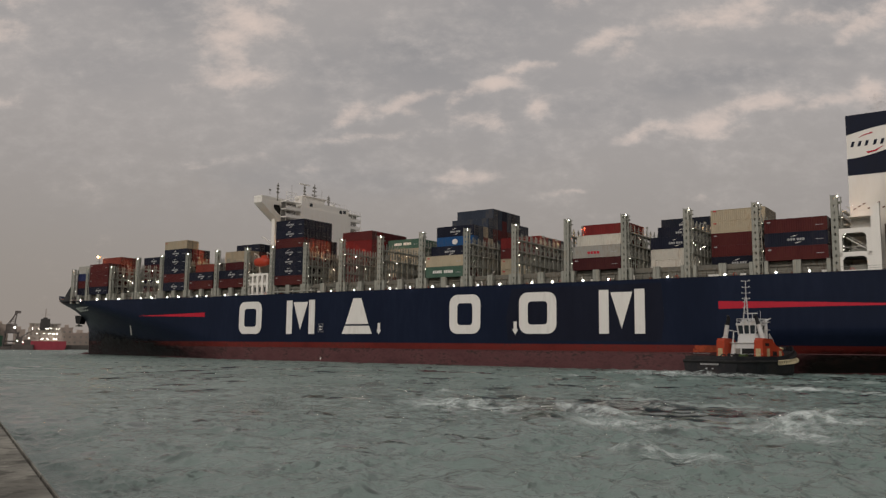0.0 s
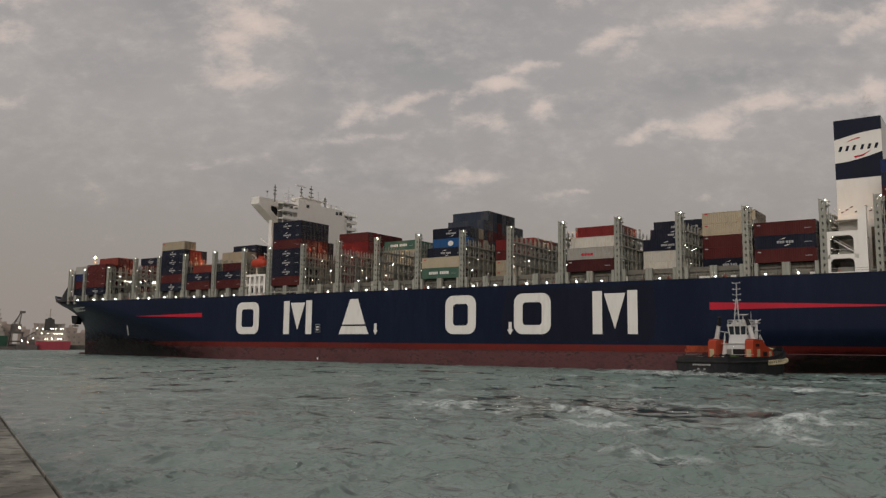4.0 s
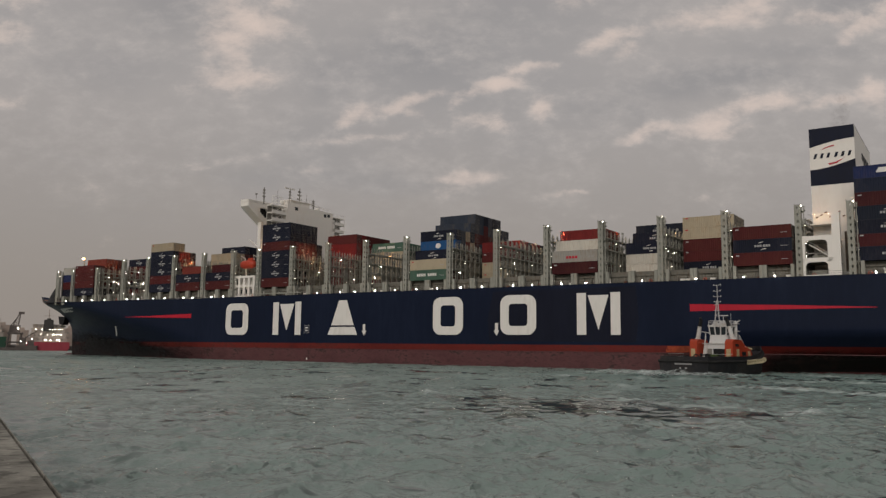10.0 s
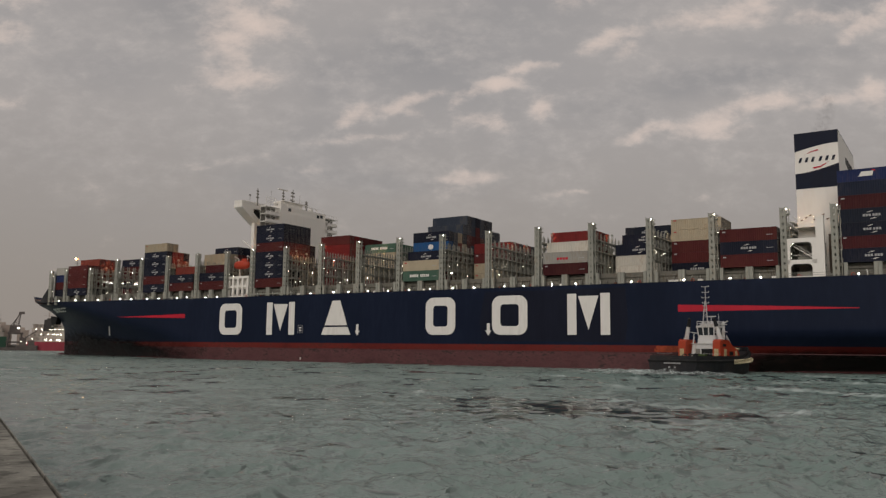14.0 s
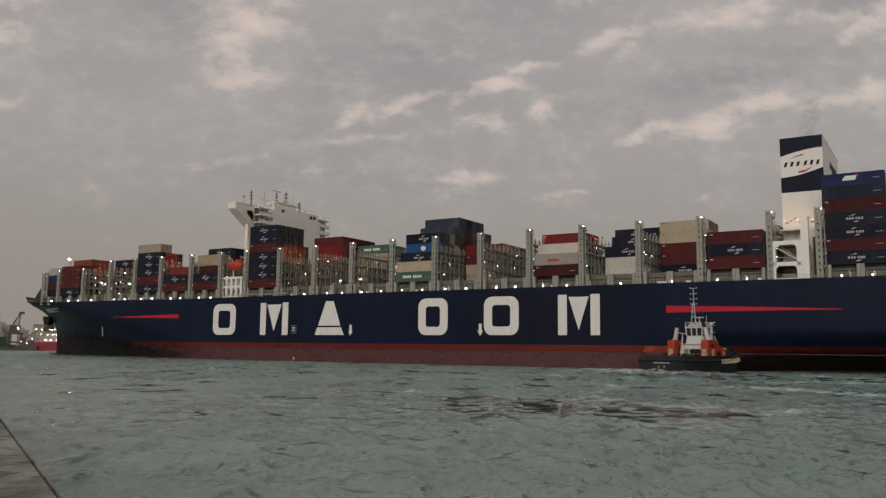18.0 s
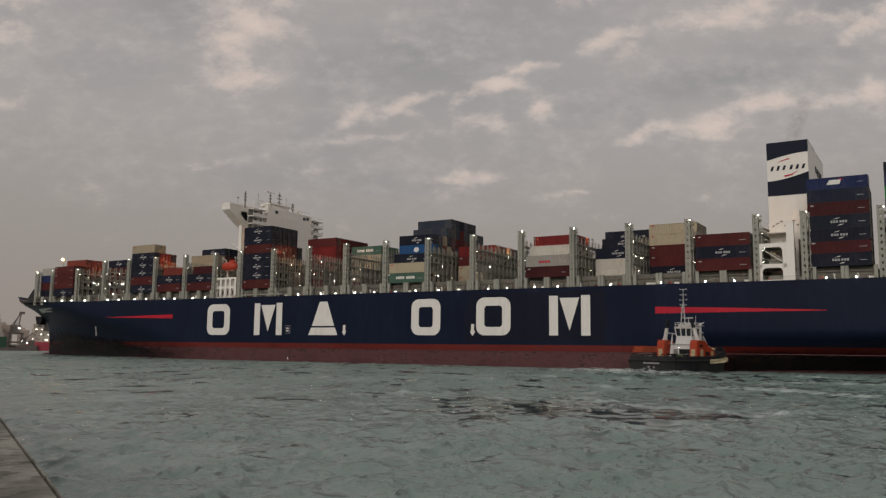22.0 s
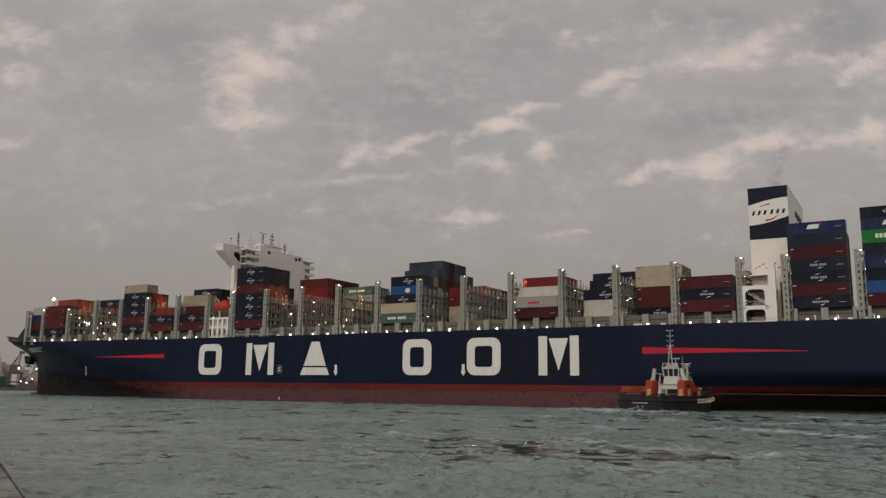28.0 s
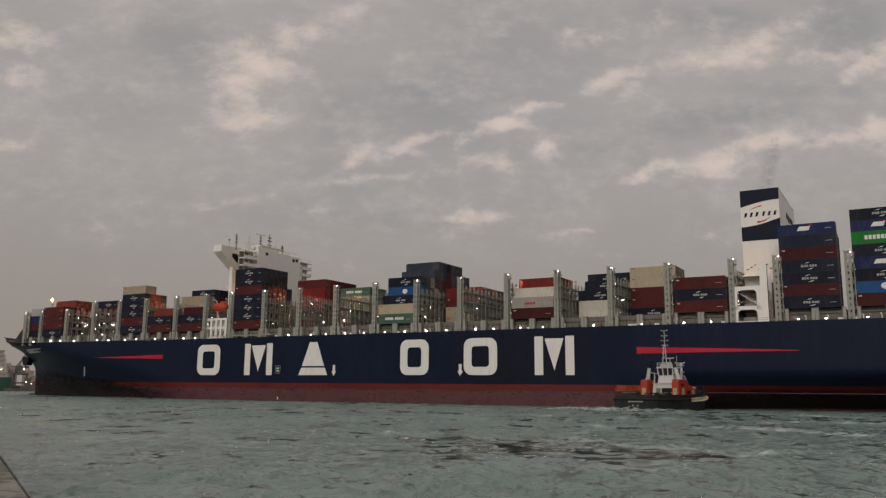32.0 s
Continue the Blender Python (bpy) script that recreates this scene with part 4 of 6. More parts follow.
REEL = Build().tube((-0.3, 0, 0.6), (0.3, 0, 0.6), 0.45, 10).box(-0.42, -0.35, 0, -0.32, 0.35, 0.7).box(0.32, -0.35, 0, 0.42, 0.35, 0.7).mesh("hose_reel", deck_paint)
LOCKER = Build().box(-0.6, -0.35, 0, 0.6, 0.35, 1.05, 0.05).box(-0.63, -0.38, 1.05, 0.63, 0.38, 1.12).mesh("deck_locker", house_white)
PIPE = Build().tube((-2.6, 0, 0.5), (2.6, 0, 0.5), 0.09, 6).tube((-2.6, 0, 0.8), (2.6, 0, 0.8), 0.07, 6).box(-2.0, -0.06, 0, -1.9, 0.06, 0.85).box(1.9, -0.06, 0, 2.0, 0.06, 0.85).mesh("deck_pipe", coaming_grey)
BUOY = Build().ring((0, 0, 0.9), "y", 0.34, 0.09).mesh("lifebuoy", lifeboat_orange)
for i in range(120):
    x = -78 + 2.55 * i + clutter.uniform(-0.8, 0.8)
    if x > 222:
        break
    y = 25.5 - (max(25.5 - breadth(x, 21), 0) + clutter.uniform(0.75, 1.7))
    name, me = clutter.choice((("vent_pipe", VENT), ("vent_pipe", VENT), ("hose_reel", REEL), ("deck_locker", LOCKER), ("deck_pipe", PIPE), ("deck_pipe", PIPE), ("lifebuoy", BUOY)))
    part(name, me, ship, at=(x, y, top(x) - 0.5), turn=clutter.choice((0.0, 0.2, -0.3)) if me is VENT else 0.0)
part("deck_rail", Build(True).tube((-100, 0.25, 21.4), (232, 0.25, 21.5), 0.035, 5).tube((-100, 0.25, 20.95), (232, 0.25, 21.1), 0.03, 5).mesh("deck_rail", steel_grey), ship)
b = Build(True).ball((0, 0, 0), 0.19, 8, 5, 0.8)
b.flip = False
flood = b.mesh("floodlight", lamp_white)
BRACKET = Build().box(-0.06, -0.06, 0, 0.06, 0.06, 0.62).box(-0.2, -0.08, 0.56, 0.2, 0.2, 0.66).mesh("lamp_bracket", mast_grey)
for x in (-80, -68.3, -60, -54.2, -34.9, -28.4, -18, -5.4, 8.8, 15.3, 23.4, 29, 38.3, 44.9, 52.5, 59.5, 67, 74.1, 81.5, 87.3, 96.4, 138, 143.6, 153, 158, 167.9, 174, 183, 189.4, 203, 211, 217, 228):
    part("lamp_bracket", BRACKET, ship, at=(x, 25.5 - max(25.5 - breadth(x, 21), 0) - 0.02, top(x) - 0.05))
    part("floodlight", flood, ship, "bright white deck-edge floodlight", at=(x, 25.5 - max(25.5 - breadth(x, 21), 0) + 0.18, top(x) + 0.38))

# lashing bridges: twin uprights between the rows, deep walkway beams, solid shear panels inboard
b = Build()
for x in (-0.52, 0.52):
    b.box(x - 0.09, -0.21, -3.0, x + 0.09, 0.21, 8.7).prism([(-0.21, 8.7), (0.21, 8.7), (0.15, 10.1), (0.02, 10.45), (-0.15, 10.1)], "x", x - 0.07, x + 0.07)
for z in (1.4, 4.3, 7.1):
    b.box(-0.5, -0.06, z, 0.5, 0.06, z + 0.25)
POST = b.mesh("post", steel_grey)
SILL = Build().box(-0.62, -24.6, -3.3, 0.62, 24.6, -2.6).box(-0.62, -24.6, -0.42, 0.62, 24.6, 0.0).mesh("lashing_bridge", steel_grey)
b = Build().box(-0.72, -24.4, 0.02, 0.72, 24.4, 0.07)
for s in (-0.72, 0.72):
    b.box(s - 0.05, -24.4, -0.22, s + 0.05, 24.4, 0.10)
WALK = b.mesh("walkway", steel_grey)
b = Build()
for s in (-0.7, 0.7):
    b.tube((s, -24.3, 0.6), (s, 24.3, 0.6), 0.03, 4).tube((s, -24.3, 1.1), (s, 24.3, 1.1), 0.035, 4)
RAIL = b.mesh("handrail", steel_grey)


def hole_strip(b, cells, at, thick):
    """A plate with an oval hole in each cell (a0, a1, z0, z1, half width, half height); at(a, d, z) places a point at depth d."""
    for a0, a1, z0, z1, rw, rh in cells:
        am, zm = (a0 + a1) / 2, (z0 + z1) / 2
        outer = [(a1, zm), (a1, z1), (am, z1), (a0, z1), (a0, zm), (a0, z0), (am, z0), (a1, z0)]
        inner = [(am + rw * math.cos(k * math.pi / 4), zm + rh * math.sin(k * math.pi / 4)) for k in range(8)]
        v = [at(p, d, q) for d in (0, thick) for ring in (outer, inner) for p, q in ring]
        f = []
        for k in range(8):
            j = (k + 1) % 8
            f += [(k, j, 8 + j, 8 + k), (16 + k, 16 + j, 24 + j, 24 + k), (8 + k, 8 + j, 24 + j, 24 + k)]
        b.add(v, f)
    return b


PLATE = hole_strip(Build(), [(-1.1, 1.1, 0.0, 2.5, 0.2, 0.3), (-1.1, 1.1, 2.5, 5.38, 0.16, 0.45)], lambda p, d, q: (d - 0.05, p, q), 0.1).mesh("shear_plate", steel_grey)
DOORWAY = hole_strip(Build(), [(-1.1, 1.1, 0.0, 2.5, 0.72, 1.0)], lambda p, d, q: (d - 0.05, p, q), 0.1).mesh("shear_frame", steel_grey)
BRACE = Build().tube((0.4, -1.05, 0.1), (0.4, 1.05, 2.4), 0.09, 5).tube((-0.4, 1.05, 0.1), (-0.4, -1.05, 2.4), 0.09, 5).box(-0.3, -0.5, 1.0, 0.3, 0.1, 1.7).mesh("brace", steel_grey)
RODS_UP = Build().tube((-0.75, -0.9, 0.1), (-0.75, -0.3, 2.4), 0.035, 4).tube((-0.75, 0.8, 0.1), (-0.75, 0.2, 2.4), 0.035, 4).tube((-0.75, 0.45, 0.1), (-0.75, 0.45, 1.6), 0.05, 4).mesh("lashing_rod", steel_grey)


def tower_mesh(high):
    """A tower at the ship's side: two plates with oval holes, rungs and small landings between them."""
    b = Build()
    n = round((high + 3.3) / 1.45)
    zs = [-3.3 + (high + 3.3) * k / n for k in range(n + 1)]
    for y in (-0.62, 0.54):
        hole_strip(b, [(-0.72, 0.50, zs[k], zs[k + 1], 0.19, 0.36) for k in range(n)], lambda p, d, q, y=y: (p, y + d, q), 0.08)
    for x in (-0.78, 0.46):
        b.box(x, -0.66, -3.3, x + 0.10, -0.50, high + 0.25).box(x, 0.50, -3.3, x + 0.10, 0.66, high + 0.25)
    b.box(-1.35, 0.20, -3.3, -1.22, 0.44, high - 0.5)
    z, k = -0.2, 0
    while z < high - 0.5:
        b.box(-1.5, -0.5, z, -0.75, 0.5, z + 0.16).box(-0.72, -0.5, z, 0.5, 0.5, z + 0.12)
        b.box(-1.5, 0.44, z + 0.9, -0.78, 0.5, z + 1.0).box(-1.5, -0.5, z + 0.9, -1.42, 0.5, z + 1.0).box(-1.5, 0.42, z, -1.42, 0.5, z + 1.0)
        b.prism([(-1.5, z), (-0.78, z), (-0.78, z - 0.6)], "y", -0.1, 0.1)
        z += 2.85
    for k in range(int(high * 2)):
        b.box(0.56, -0.2, 0.5 * k, 0.6, 0.2, 0.5 * k + 0.06)
    b.tube((0.58, -0.2, 0), (0.58, -0.2, high), 0.035, 4).tube((0.58, 0.2, 0), (0.58, 0.2, high), 0.035, 4)
    b.box(-0.75, -0.62, high - 0.1, 0.5, 0.62, high)
    return b.mesh("tower", steel_grey)


TOWER, TOWER_LOW = tower_mesh(12.6), tower_mesh(10.3)
LAMP = Build().ball((0, 0, 0), 0.10, 7, 4).mesh("lamp", lamp_white)
SMALL = Build().ball((0, 0, 0), 0.062, 6, 4).mesh("lamp", lamp_small)
for x in TOWERS:
    rng = random.Random(int(x) + 500)
    inset = 25.5 - min(breadth(x + 1, 21), 25.5)
    keep = int((24.2 - inset) // 2.53)
    low = x > 200
    deck = part("lashing_bridge", SILL, ship, "grey steel lashing bridge between the container bays", at=(x, 0, 23.3))
    deck.scale = (1, (24.6 - inset) / 24.6, 1)
    for z in (2.85, 5.75, 8.6):
        part("walkway", WALK, deck, at=(0, 0, z))
        part("handrail", RAIL, deck, at=(0, 0, z))
    for r in range(-keep, keep + 1):
        part("post", POST, deck, at=(0, r * 2.53, 0))
        if r == keep:
            continue
        mid = r * 2.53 + 1.265
        if r < keep - 2:
            part("shear_plate", PLATE, deck, at=(0, mid, 0.02))
        else:
            part("shear_frame", DOORWAY, deck, at=(0, mid, 2.95))
            part("lashing_rod", RODS_UP, deck, at=(0, mid, 0.1))
        if r % 2 == 0:
            part("brace", BRACE, deck, at=(0, mid, 5.85))
        else:
            part("lashing_rod", RODS_UP, deck, at=(0, mid, 5.85))
    for s in (1, -1):
        part("tower", TOWER_LOW if low else TOWER, deck, at=(0.35, s * 24.7, 0))
    part("lamp", LAMP, deck, at=(-0.5, 25.5, 9.9 if low else 12.3))
    for z in (2.1, 4.9, 7.8):
        if rng.random() < 0.7:
            part("lamp", SMALL, deck, at=(-1.15, 24.9, z + rng.uniform(-0.4, 0.4)))
    # lamps under the walkways, most of them over the outer rows
    for k in range(15 if x > 190 else 9 if x > 140 else 7):
        y = rng.uniform(12 if k % 3 else 2, 23.5) * (24.6 - inset) / 24.6
        part("lamp", LAMP if rng.random() < (0.6 if x > 190 else 0.15) else SMALL, deck, at=(-0.9, y, rng.choice((2.3, 2.3, 5.2, 5.2, 8.1, 0.5)) + rng.uniform(-1.3, 0.2)))


# amber work lamps on the bridges, close to the ends of the boxes that they light
for x, y, z in ((107.3, 4.6, 35.0), (107.3, 9.5, 34.5), (97.0, 13.4, 33.2), (101.5, 13.4, 33.4), (84.5, 18.4, 34.0), (163.8, 4.4, 34.8), (163.8, 8.0, 34.3), (209.8, 7.5, 34.3), (209.8, 12.0, 34.3), (194.0, 14.0, 34.2),
                (178.0, 6.0, 34.4), (150.4, 3.0, 24.4), (156.8, 2.2, 21.8), (33.6, 22.0, 34.3), (33.6, 14.5, 34.3), (17.4, 4.4, 34.3), (4.2, 13.0, 34.2), (-10.6, 21.0, 34.0), (-10.2, 12.4, 34.2)):
    work_lamp = part("warm_light", Build(True).ball((x, y, z), 0.07, 6, 4).mesh("warm_light", lamp_amber), ship, "amber work lamp")
    # hood and pole are added; the hood hides the lamp from the camera
    hood = Build(True).box(x - 0.16, y - 0.3, z - 0.3, x - 0.12, y + 0.3, z + 0.24).box(x - 0.12, y - 0.3, z - 0.3, x + 0.22, y - 0.26, z + 0.24)
    part("lamp_hood", hood.box(x - 0.24, y - 0.06, z - 2.2, x - 0.16, y + 0.06, z + 0.1).mesh("lamp_hood", steel_grey), work_lamp)


# ---- the deckhouse with its bridge wings ----
house = part("deckhouse", Build(True).box(124.0, 13.8, 20.2, 133.2, 38.6, 50.6).box(124.4, 14.6, 50.6, 133.6, 37.8, 53.0).mesh("deckhouse", house_white), ship, "white deckhouse with bridge wings and masts")
for s in (1, -1):
    def yy(y):
        return y if s == 1 else 51 - y
    wing = [(yy(2.3), 52.6), (yy(2.3), 51.1), (yy(3.1), 50.4), (yy(12.2), 44.4), (yy(14.6), 44.4), (yy(14.6), 52.6)]
    hole = [(yy(7.6), 51.2), (yy(7.6), 49.8), (yy(10.0), 48.0), (yy(11.4), 48.0), (yy(11.4), 50.2), (yy(10.6), 51.2)]
    b = Build(True)
    n, m = len(wing), len(hole)
    v = [(x, p[0], p[1]) for x in (130.4, 134.2) for p in wing + hole]
    f = []
    for o in (0, n + m):
        f += [tuple(o + i for i in q) for q in ((0, 1, 2, 7, 6), (2, 3, 8, 7), (3, 4, 9, 8), (4, 5, 10, 9), (5, 0, 6, 11, 10))]
    f += [(i, (i + 1) % n, (i + 1) % n + n + m, i + n + m) for i in range(n)] + [(n + i, n + (i + 1) % m, 2 * n + m + (i + 1) % m, 2 * n + m + i) for i in range(m)]
    part("bridge_wing", b.add(v, f).mesh("bridge_wing", house_white), house, "white wing bracket with an oval opening")
    # black plate puts the shade inside the opening into colour
    part("wing_recess", Build(True).prism(hole, "x", 131.2, 131.5).mesh("wing_recess", black_iron), house)
    b = Build(True)
    y0, y1 = sorted((yy(2.3), yy(14.5)))
    b.box(130.5, y0, 52.65, 134.1, y1, 52.75).box(130.42, y0, 52.7, 130.5, y1, 53.4).box(134.1, y0, 52.7, 134.2, y1, 53.4)
    y2 = min(yy(2.3), yy(3.4))
    b.box(130.4, y2, 52.7, 134.2, y2 + 0.1, 53.4)
    part("bridge_wing", b.mesh("bridge_wing", house_white), house)
    b = Build(True)
    y0, y1 = sorted((yy(8.6), yy(11.4)))
    part("support_leg", b.box(131.2, y0 + 0.4, 26, 132.6, y1 - 0.6, 46.5).mesh("support_leg", house_white), house)
    y0, y1 = sorted((yy(7.0), yy(13.75)))
    # grey sheet on the white house paints the shade between the balconies
    part("stair_recess", Build(True).box(126.3, y0 + 0.1, 43.6, 126.5, y1, 51.4).mesh("stair_recess", mast_grey), house)
    for z in (43.6, 46.3, 48.9, 51.4):
        bal = part("balcony", Build(True).box(124.0, y0, z, 126.5, y1, z + 0.3).mesh("balcony", house_white), house)
        if z < 51:
            rail = Build(True).box(124.0, y0, z + 0.3, 124.07, y1, z + 1.05).tube((124.04, y0, z + 1.2), (124.04, y1, z + 1.2), 0.05, 4)
            for k in range(4):
                rail.tube((124.05, y0 + (y1 - y0) * k / 3, z), (124.05, y0 + (y1 - y0) * k / 3, z + 2.6), 0.07, 5)
            rail.tube((124.4, y0 + 1.2, z + 0.3), (124.4, y1 - 2.0, z + 2.6), 0.09, 4)
            part("handrail", rail.mesh("handrail", house_white), bal)
        else:
            rail = Build(True).tube((124.04, y0, z + 1.3), (124.04, y1, z + 1.3), 0.05, 4)
            for k in range(6):
                rail.tube((124.05, y0 + (y1 - y0) * k / 5, z), (124.05, y0 + (y1 - y0) * k / 5, z + 1.35), 0.06, 4)
            part("handrail", rail.mesh("handrail", house_white), bal)
pane = Build(True).box(124.52, 0, 0, 124.7, 1.15, 1.2).mesh("window", dark_glass)
for y, z in ((18.2, 51.4), (33.0, 51.0), (34.9, 51.2), (19.6, 44.6)):
    part("window", Build(True).box(124.3 if z > 50.5 else 123.9, y, z, 124.5 if z > 50.5 else 124.1, y + 1.3, z + 1.1).mesh("window", dark_glass), house)
for k in range(9):
    part("window", Build(True).box(133.5, 15.2 + 2.4 * k, 51.0, 133.72, 17.2 + 2.4 * k, 52.6).mesh("window", dark_glass), house)
b = Build(True)
b.box(124.4, 14.6, 53.9, 133.4, 14.7, 54.0)
for k in range(8):
    b.tube((124.5, 14.6 + 3.1 * k, 53.0), (124.5, 14.6 + 3.1 * k, 54.1), 0.06, 4)
b.tube((124.5, 14.6, 54.1), (124.5, 36.4, 54.1), 0.06, 4)
part("handrail", b.mesh("handrail", house_white), house)
for y, z, spread in ((6.9, 57.9, 0.35), (19.2, 59.3, 0.3), (24.0, 60.3, 0.9), (31.2, 57.4, 0.5)):
    base = 52.0 if y < 10 else 53.0
    m = Build(True).tube((128, y, base), (128, y, z), 0.30, 6, 0.16)
    for f, w in ((0.45, 1.0), (0.65, 0.8), (0.82, 0.6)):
        zz = base + (z - base) * f
        m.tube((128, y - spread * w, zz), (128, y + spread * w, zz), 0.11, 5)
        m.box(127.8, y - spread * w - 0.2, zz - 0.15, 128.2, y - spread * w + 0.2, zz + 0.35)
        m.box(127.8, y + spread * w - 0.2, zz - 0.1, 128.2, y + spread * w + 0.2, zz + 0.25)
    part("mast", m.mesh("mast", mast_grey), house, "grey signal mast with crosstrees")
part("mast_platform", Build(True).box(125.5, 17.0, 54.9, 130.5, 28.5, 55.15).box(126, 18, 53.0, 130, 27, 54.9).tube((126, 17.2, 55.9), (126, 28.3, 55.9), 0.05, 4).mesh("mast_platform", house_white), house)
part("radar_scanner", Build(True).box(127.8, 16.6, 59.2, 128.2, 21.4, 59.6).mesh("radar_scanner", house_white), house)
part("roof_locker", Build(True).box(125.0, 14.9, 53.0, 127.4, 16.6, 54.3, 0.08).box(125.2, 16.9, 53.0, 126.6, 17.7, 53.9, 0.06).mesh("roof_locker", house_white), house)
part("roof_frame", Build(True).tube((125, 8.0, 52.7), (125, 8.0, 54.9), 0.09, 5).tube((125, 12.4, 52.7), (125, 12.4, 54.9), 0.09, 5).tube((125, 8.0, 54.9), (125, 12.4, 54.9), 0.09, 5).tube((125, 8.0, 53.9), (125, 12.4, 53.9), 0.06, 5).tube((125, 8.0, 52.7), (125, 12.4, 54.9), 0.05, 4).mesh("roof_frame", house_white), house, "white pipe frame on the wing roof")
part("roof_frame", Build(True).tube((125, 29.0, 53.0), (125, 29.0, 54.6), 0.08, 5).tube((125, 33.4, 53.0), (125, 33.4, 54.2), 0.08, 5).tube((125, 29.0, 54.6), (125, 33.4, 54.2), 0.07, 5).box(124.9, 30.2, 53.0, 126.0, 31.4, 53.9, 0.06).mesh("roof_frame", house_white), house)
part("aerial", Build(True).tube((128, 13.2, 53), (128, 13.2, 58.2), 0.05, 4).mesh("aerial", mast_grey), house)
part("aerial", Build(True).tube((128, 27.6, 55), (128, 27.6, 58.8), 0.05, 4).mesh("aerial", mast_grey), house)
part("wing_lamp_post", Build(True).tube((128, 3.4, 53.2), (128, 3.4, 54.9), 0.06, 4).box(127.8, 3.1, 54.8, 128.2, 3.7, 55.2).mesh("wing_lamp_post", mast_grey), house)
part("satellite_dome", Build(True).ball((127, 14.6, 53.8), 0.8).mesh("satellite_dome", house_white, True), house)
# the low house at the ship's side, its openings, the lifeboat and its davits
b = Build(True).box(124.6, 0.9, 20.2, 134.2, 12.4, 20.9).box(124.6, 0.9, 26.7, 134.2, 12.4, 27.4).box(124.6, 3.2, 20.9, 134.2, 12.4, 26.7)
for x in (124.6, 126.9, 129.1, 131.4, 133.4):
    b.box(x, 0.9, 20.9, x + 0.85, 1.5, 26.7)
b.box(125, 0.95, 23.7, 134, 1.4, 24.4)
part("side_house", b.mesh("side_house", house_white), house, "white side house with square openings")
for k in range(4):
    part("window", Build(True).box(125.9 + 2.25 * k, 3.08, 21.6, 126.8 + 2.25 * k, 3.3, 23.2).mesh("window", dark_glass), house)
boat = Build(True).ball((0, 0, 0), 1.0, 14, 10)
boat.v = [(129.6 + 3.6 * math.copysign(abs(x) ** 0.7, x), 2.6 + 1.5 * y * (1 - 0.25 * abs(x)), 31.3 + 1.45 * math.copysign(abs(z) ** 0.75, z)) for x, y, z in boat.v]
part("lifeboat", boat.mesh("lifeboat", lifeboat_orange, True), house, "orange enclosed lifeboat in its davits")
part("lifeboat", Build(True).box(126.8, 1.8, 32.4, 129.4, 3.2, 33.3, 0.3).mesh("lifeboat_cabin", lifeboat_orange), house)
for x in (126.6, 132.4):
    part("davit", Build(True).tube((x, 4.6, 27.3), (x, 3.6, 33.6), 0.22, 6).tube((x, 3.6, 33.6), (x, 1.9, 34.2), 0.18, 6).tube((x, 1.9, 34.2), (x, 2.2, 32.6), 0.06, 5).mesh("davit", house_white), house)
part("provision_crane", Build(True).tube((126.4, 5.4, 27.3), (126.4, 5.4, 36.4), 0.4, 8).tube((126.4, 5.4, 36.2), (130.2, 3.0, 39.6), 0.22, 6).tube((126.4, 5.4, 37.4), (130.2, 3.0, 39.7), 0.05, 4).tube((126.4, 5.4, 34), (123.2, 4.2, 40.6), 0.16, 6).mesh("provision_crane", house_white), house, "white provision crane")
part("warm_light", Build(True).ball((125.6, 11.9, 34.4), 0.45).mesh("warm_light", lamp_warm), house)
part("gangway", Build(True).box(104, 0.05, 21.0, 124, 0.75, 21.35).box(104, 0.05, 21.9, 124, 0.12, 22.0).box(104, 0.6, 22.4, 124, 0.7, 22.5).mesh("gangway", steel_grey), ship, "stowed grey accommodation ladder along the rail")

# ---- the funnel island ----
FX0, FX1, FY, FZ = -50.4, -41.3, 10.0, 54.4
funnel = part("funnel", Build(True).box(FX0, FY, 20.2, FX1, 41, 41.4).mesh("funnel", house_white), ship, "broad white and navy funnel casing with a red-arced mark")


def funnel_ring(za, zb):
    return Build(True).box(FX0, FY, za, FX1, 41, zb)


part("upper_casing", funnel_ring(41.4, FZ).mesh("upper_casing", house_white), funnel)
b = Build(True)
b.box(FX0 - 0.02, FY - 0.04, 41.5, FX1 + 0.02, FY + 0.3, 45.1)
part("navy_band", b.mesh("navy_band", funnel_navy), funnel, "navy painted band")
pts = [(FX1 + 0.02, FZ + 0.02), (FX1 + 0.02, 50.2)] + [(FX1 - (FX1 - FX0) * i / 8, 50.2 + 1.4 * math.sin(i / 8 * math.pi / 2)) for i in range(1, 9)] + [(FX0 - 0.02, FZ + 0.02)]
part("navy_band", Build(True).prism(pts, "y", FY - 0.04, FY + 0.3).mesh("navy_band", funnel_navy), funnel, "navy painted cap")
pts = [(FX1 + 0.02, 45.1), (FX0 - 0.02, 45.1), (FX0 - 0.02, 46.8)] + [(FX0 + (FX1 - FX0) * i / 8, 46.8 - 1.7 * math.sin(i / 8 * math.pi / 2)) for i in range(1, 8)]
part("navy_band", Build(True).prism(pts, "y", FY - 0.05, FY + 0.3).mesh("navy_band", funnel_navy), funnel)
for i in range(6):
    x = FX1 - 0.7 - 1.33 * i - (0.25 if i > 2 else 0)
    part("mark_bar", Build(True).prism([(x, 47.6), (x - 0.55, 47.6), (x - 0.9, 48.7), (x - 0.35, 48.7)], "y", FY - 0.06, FY + 0.1).mesh("mark_bar", funnel_navy), funnel, "small slanted navy bar")
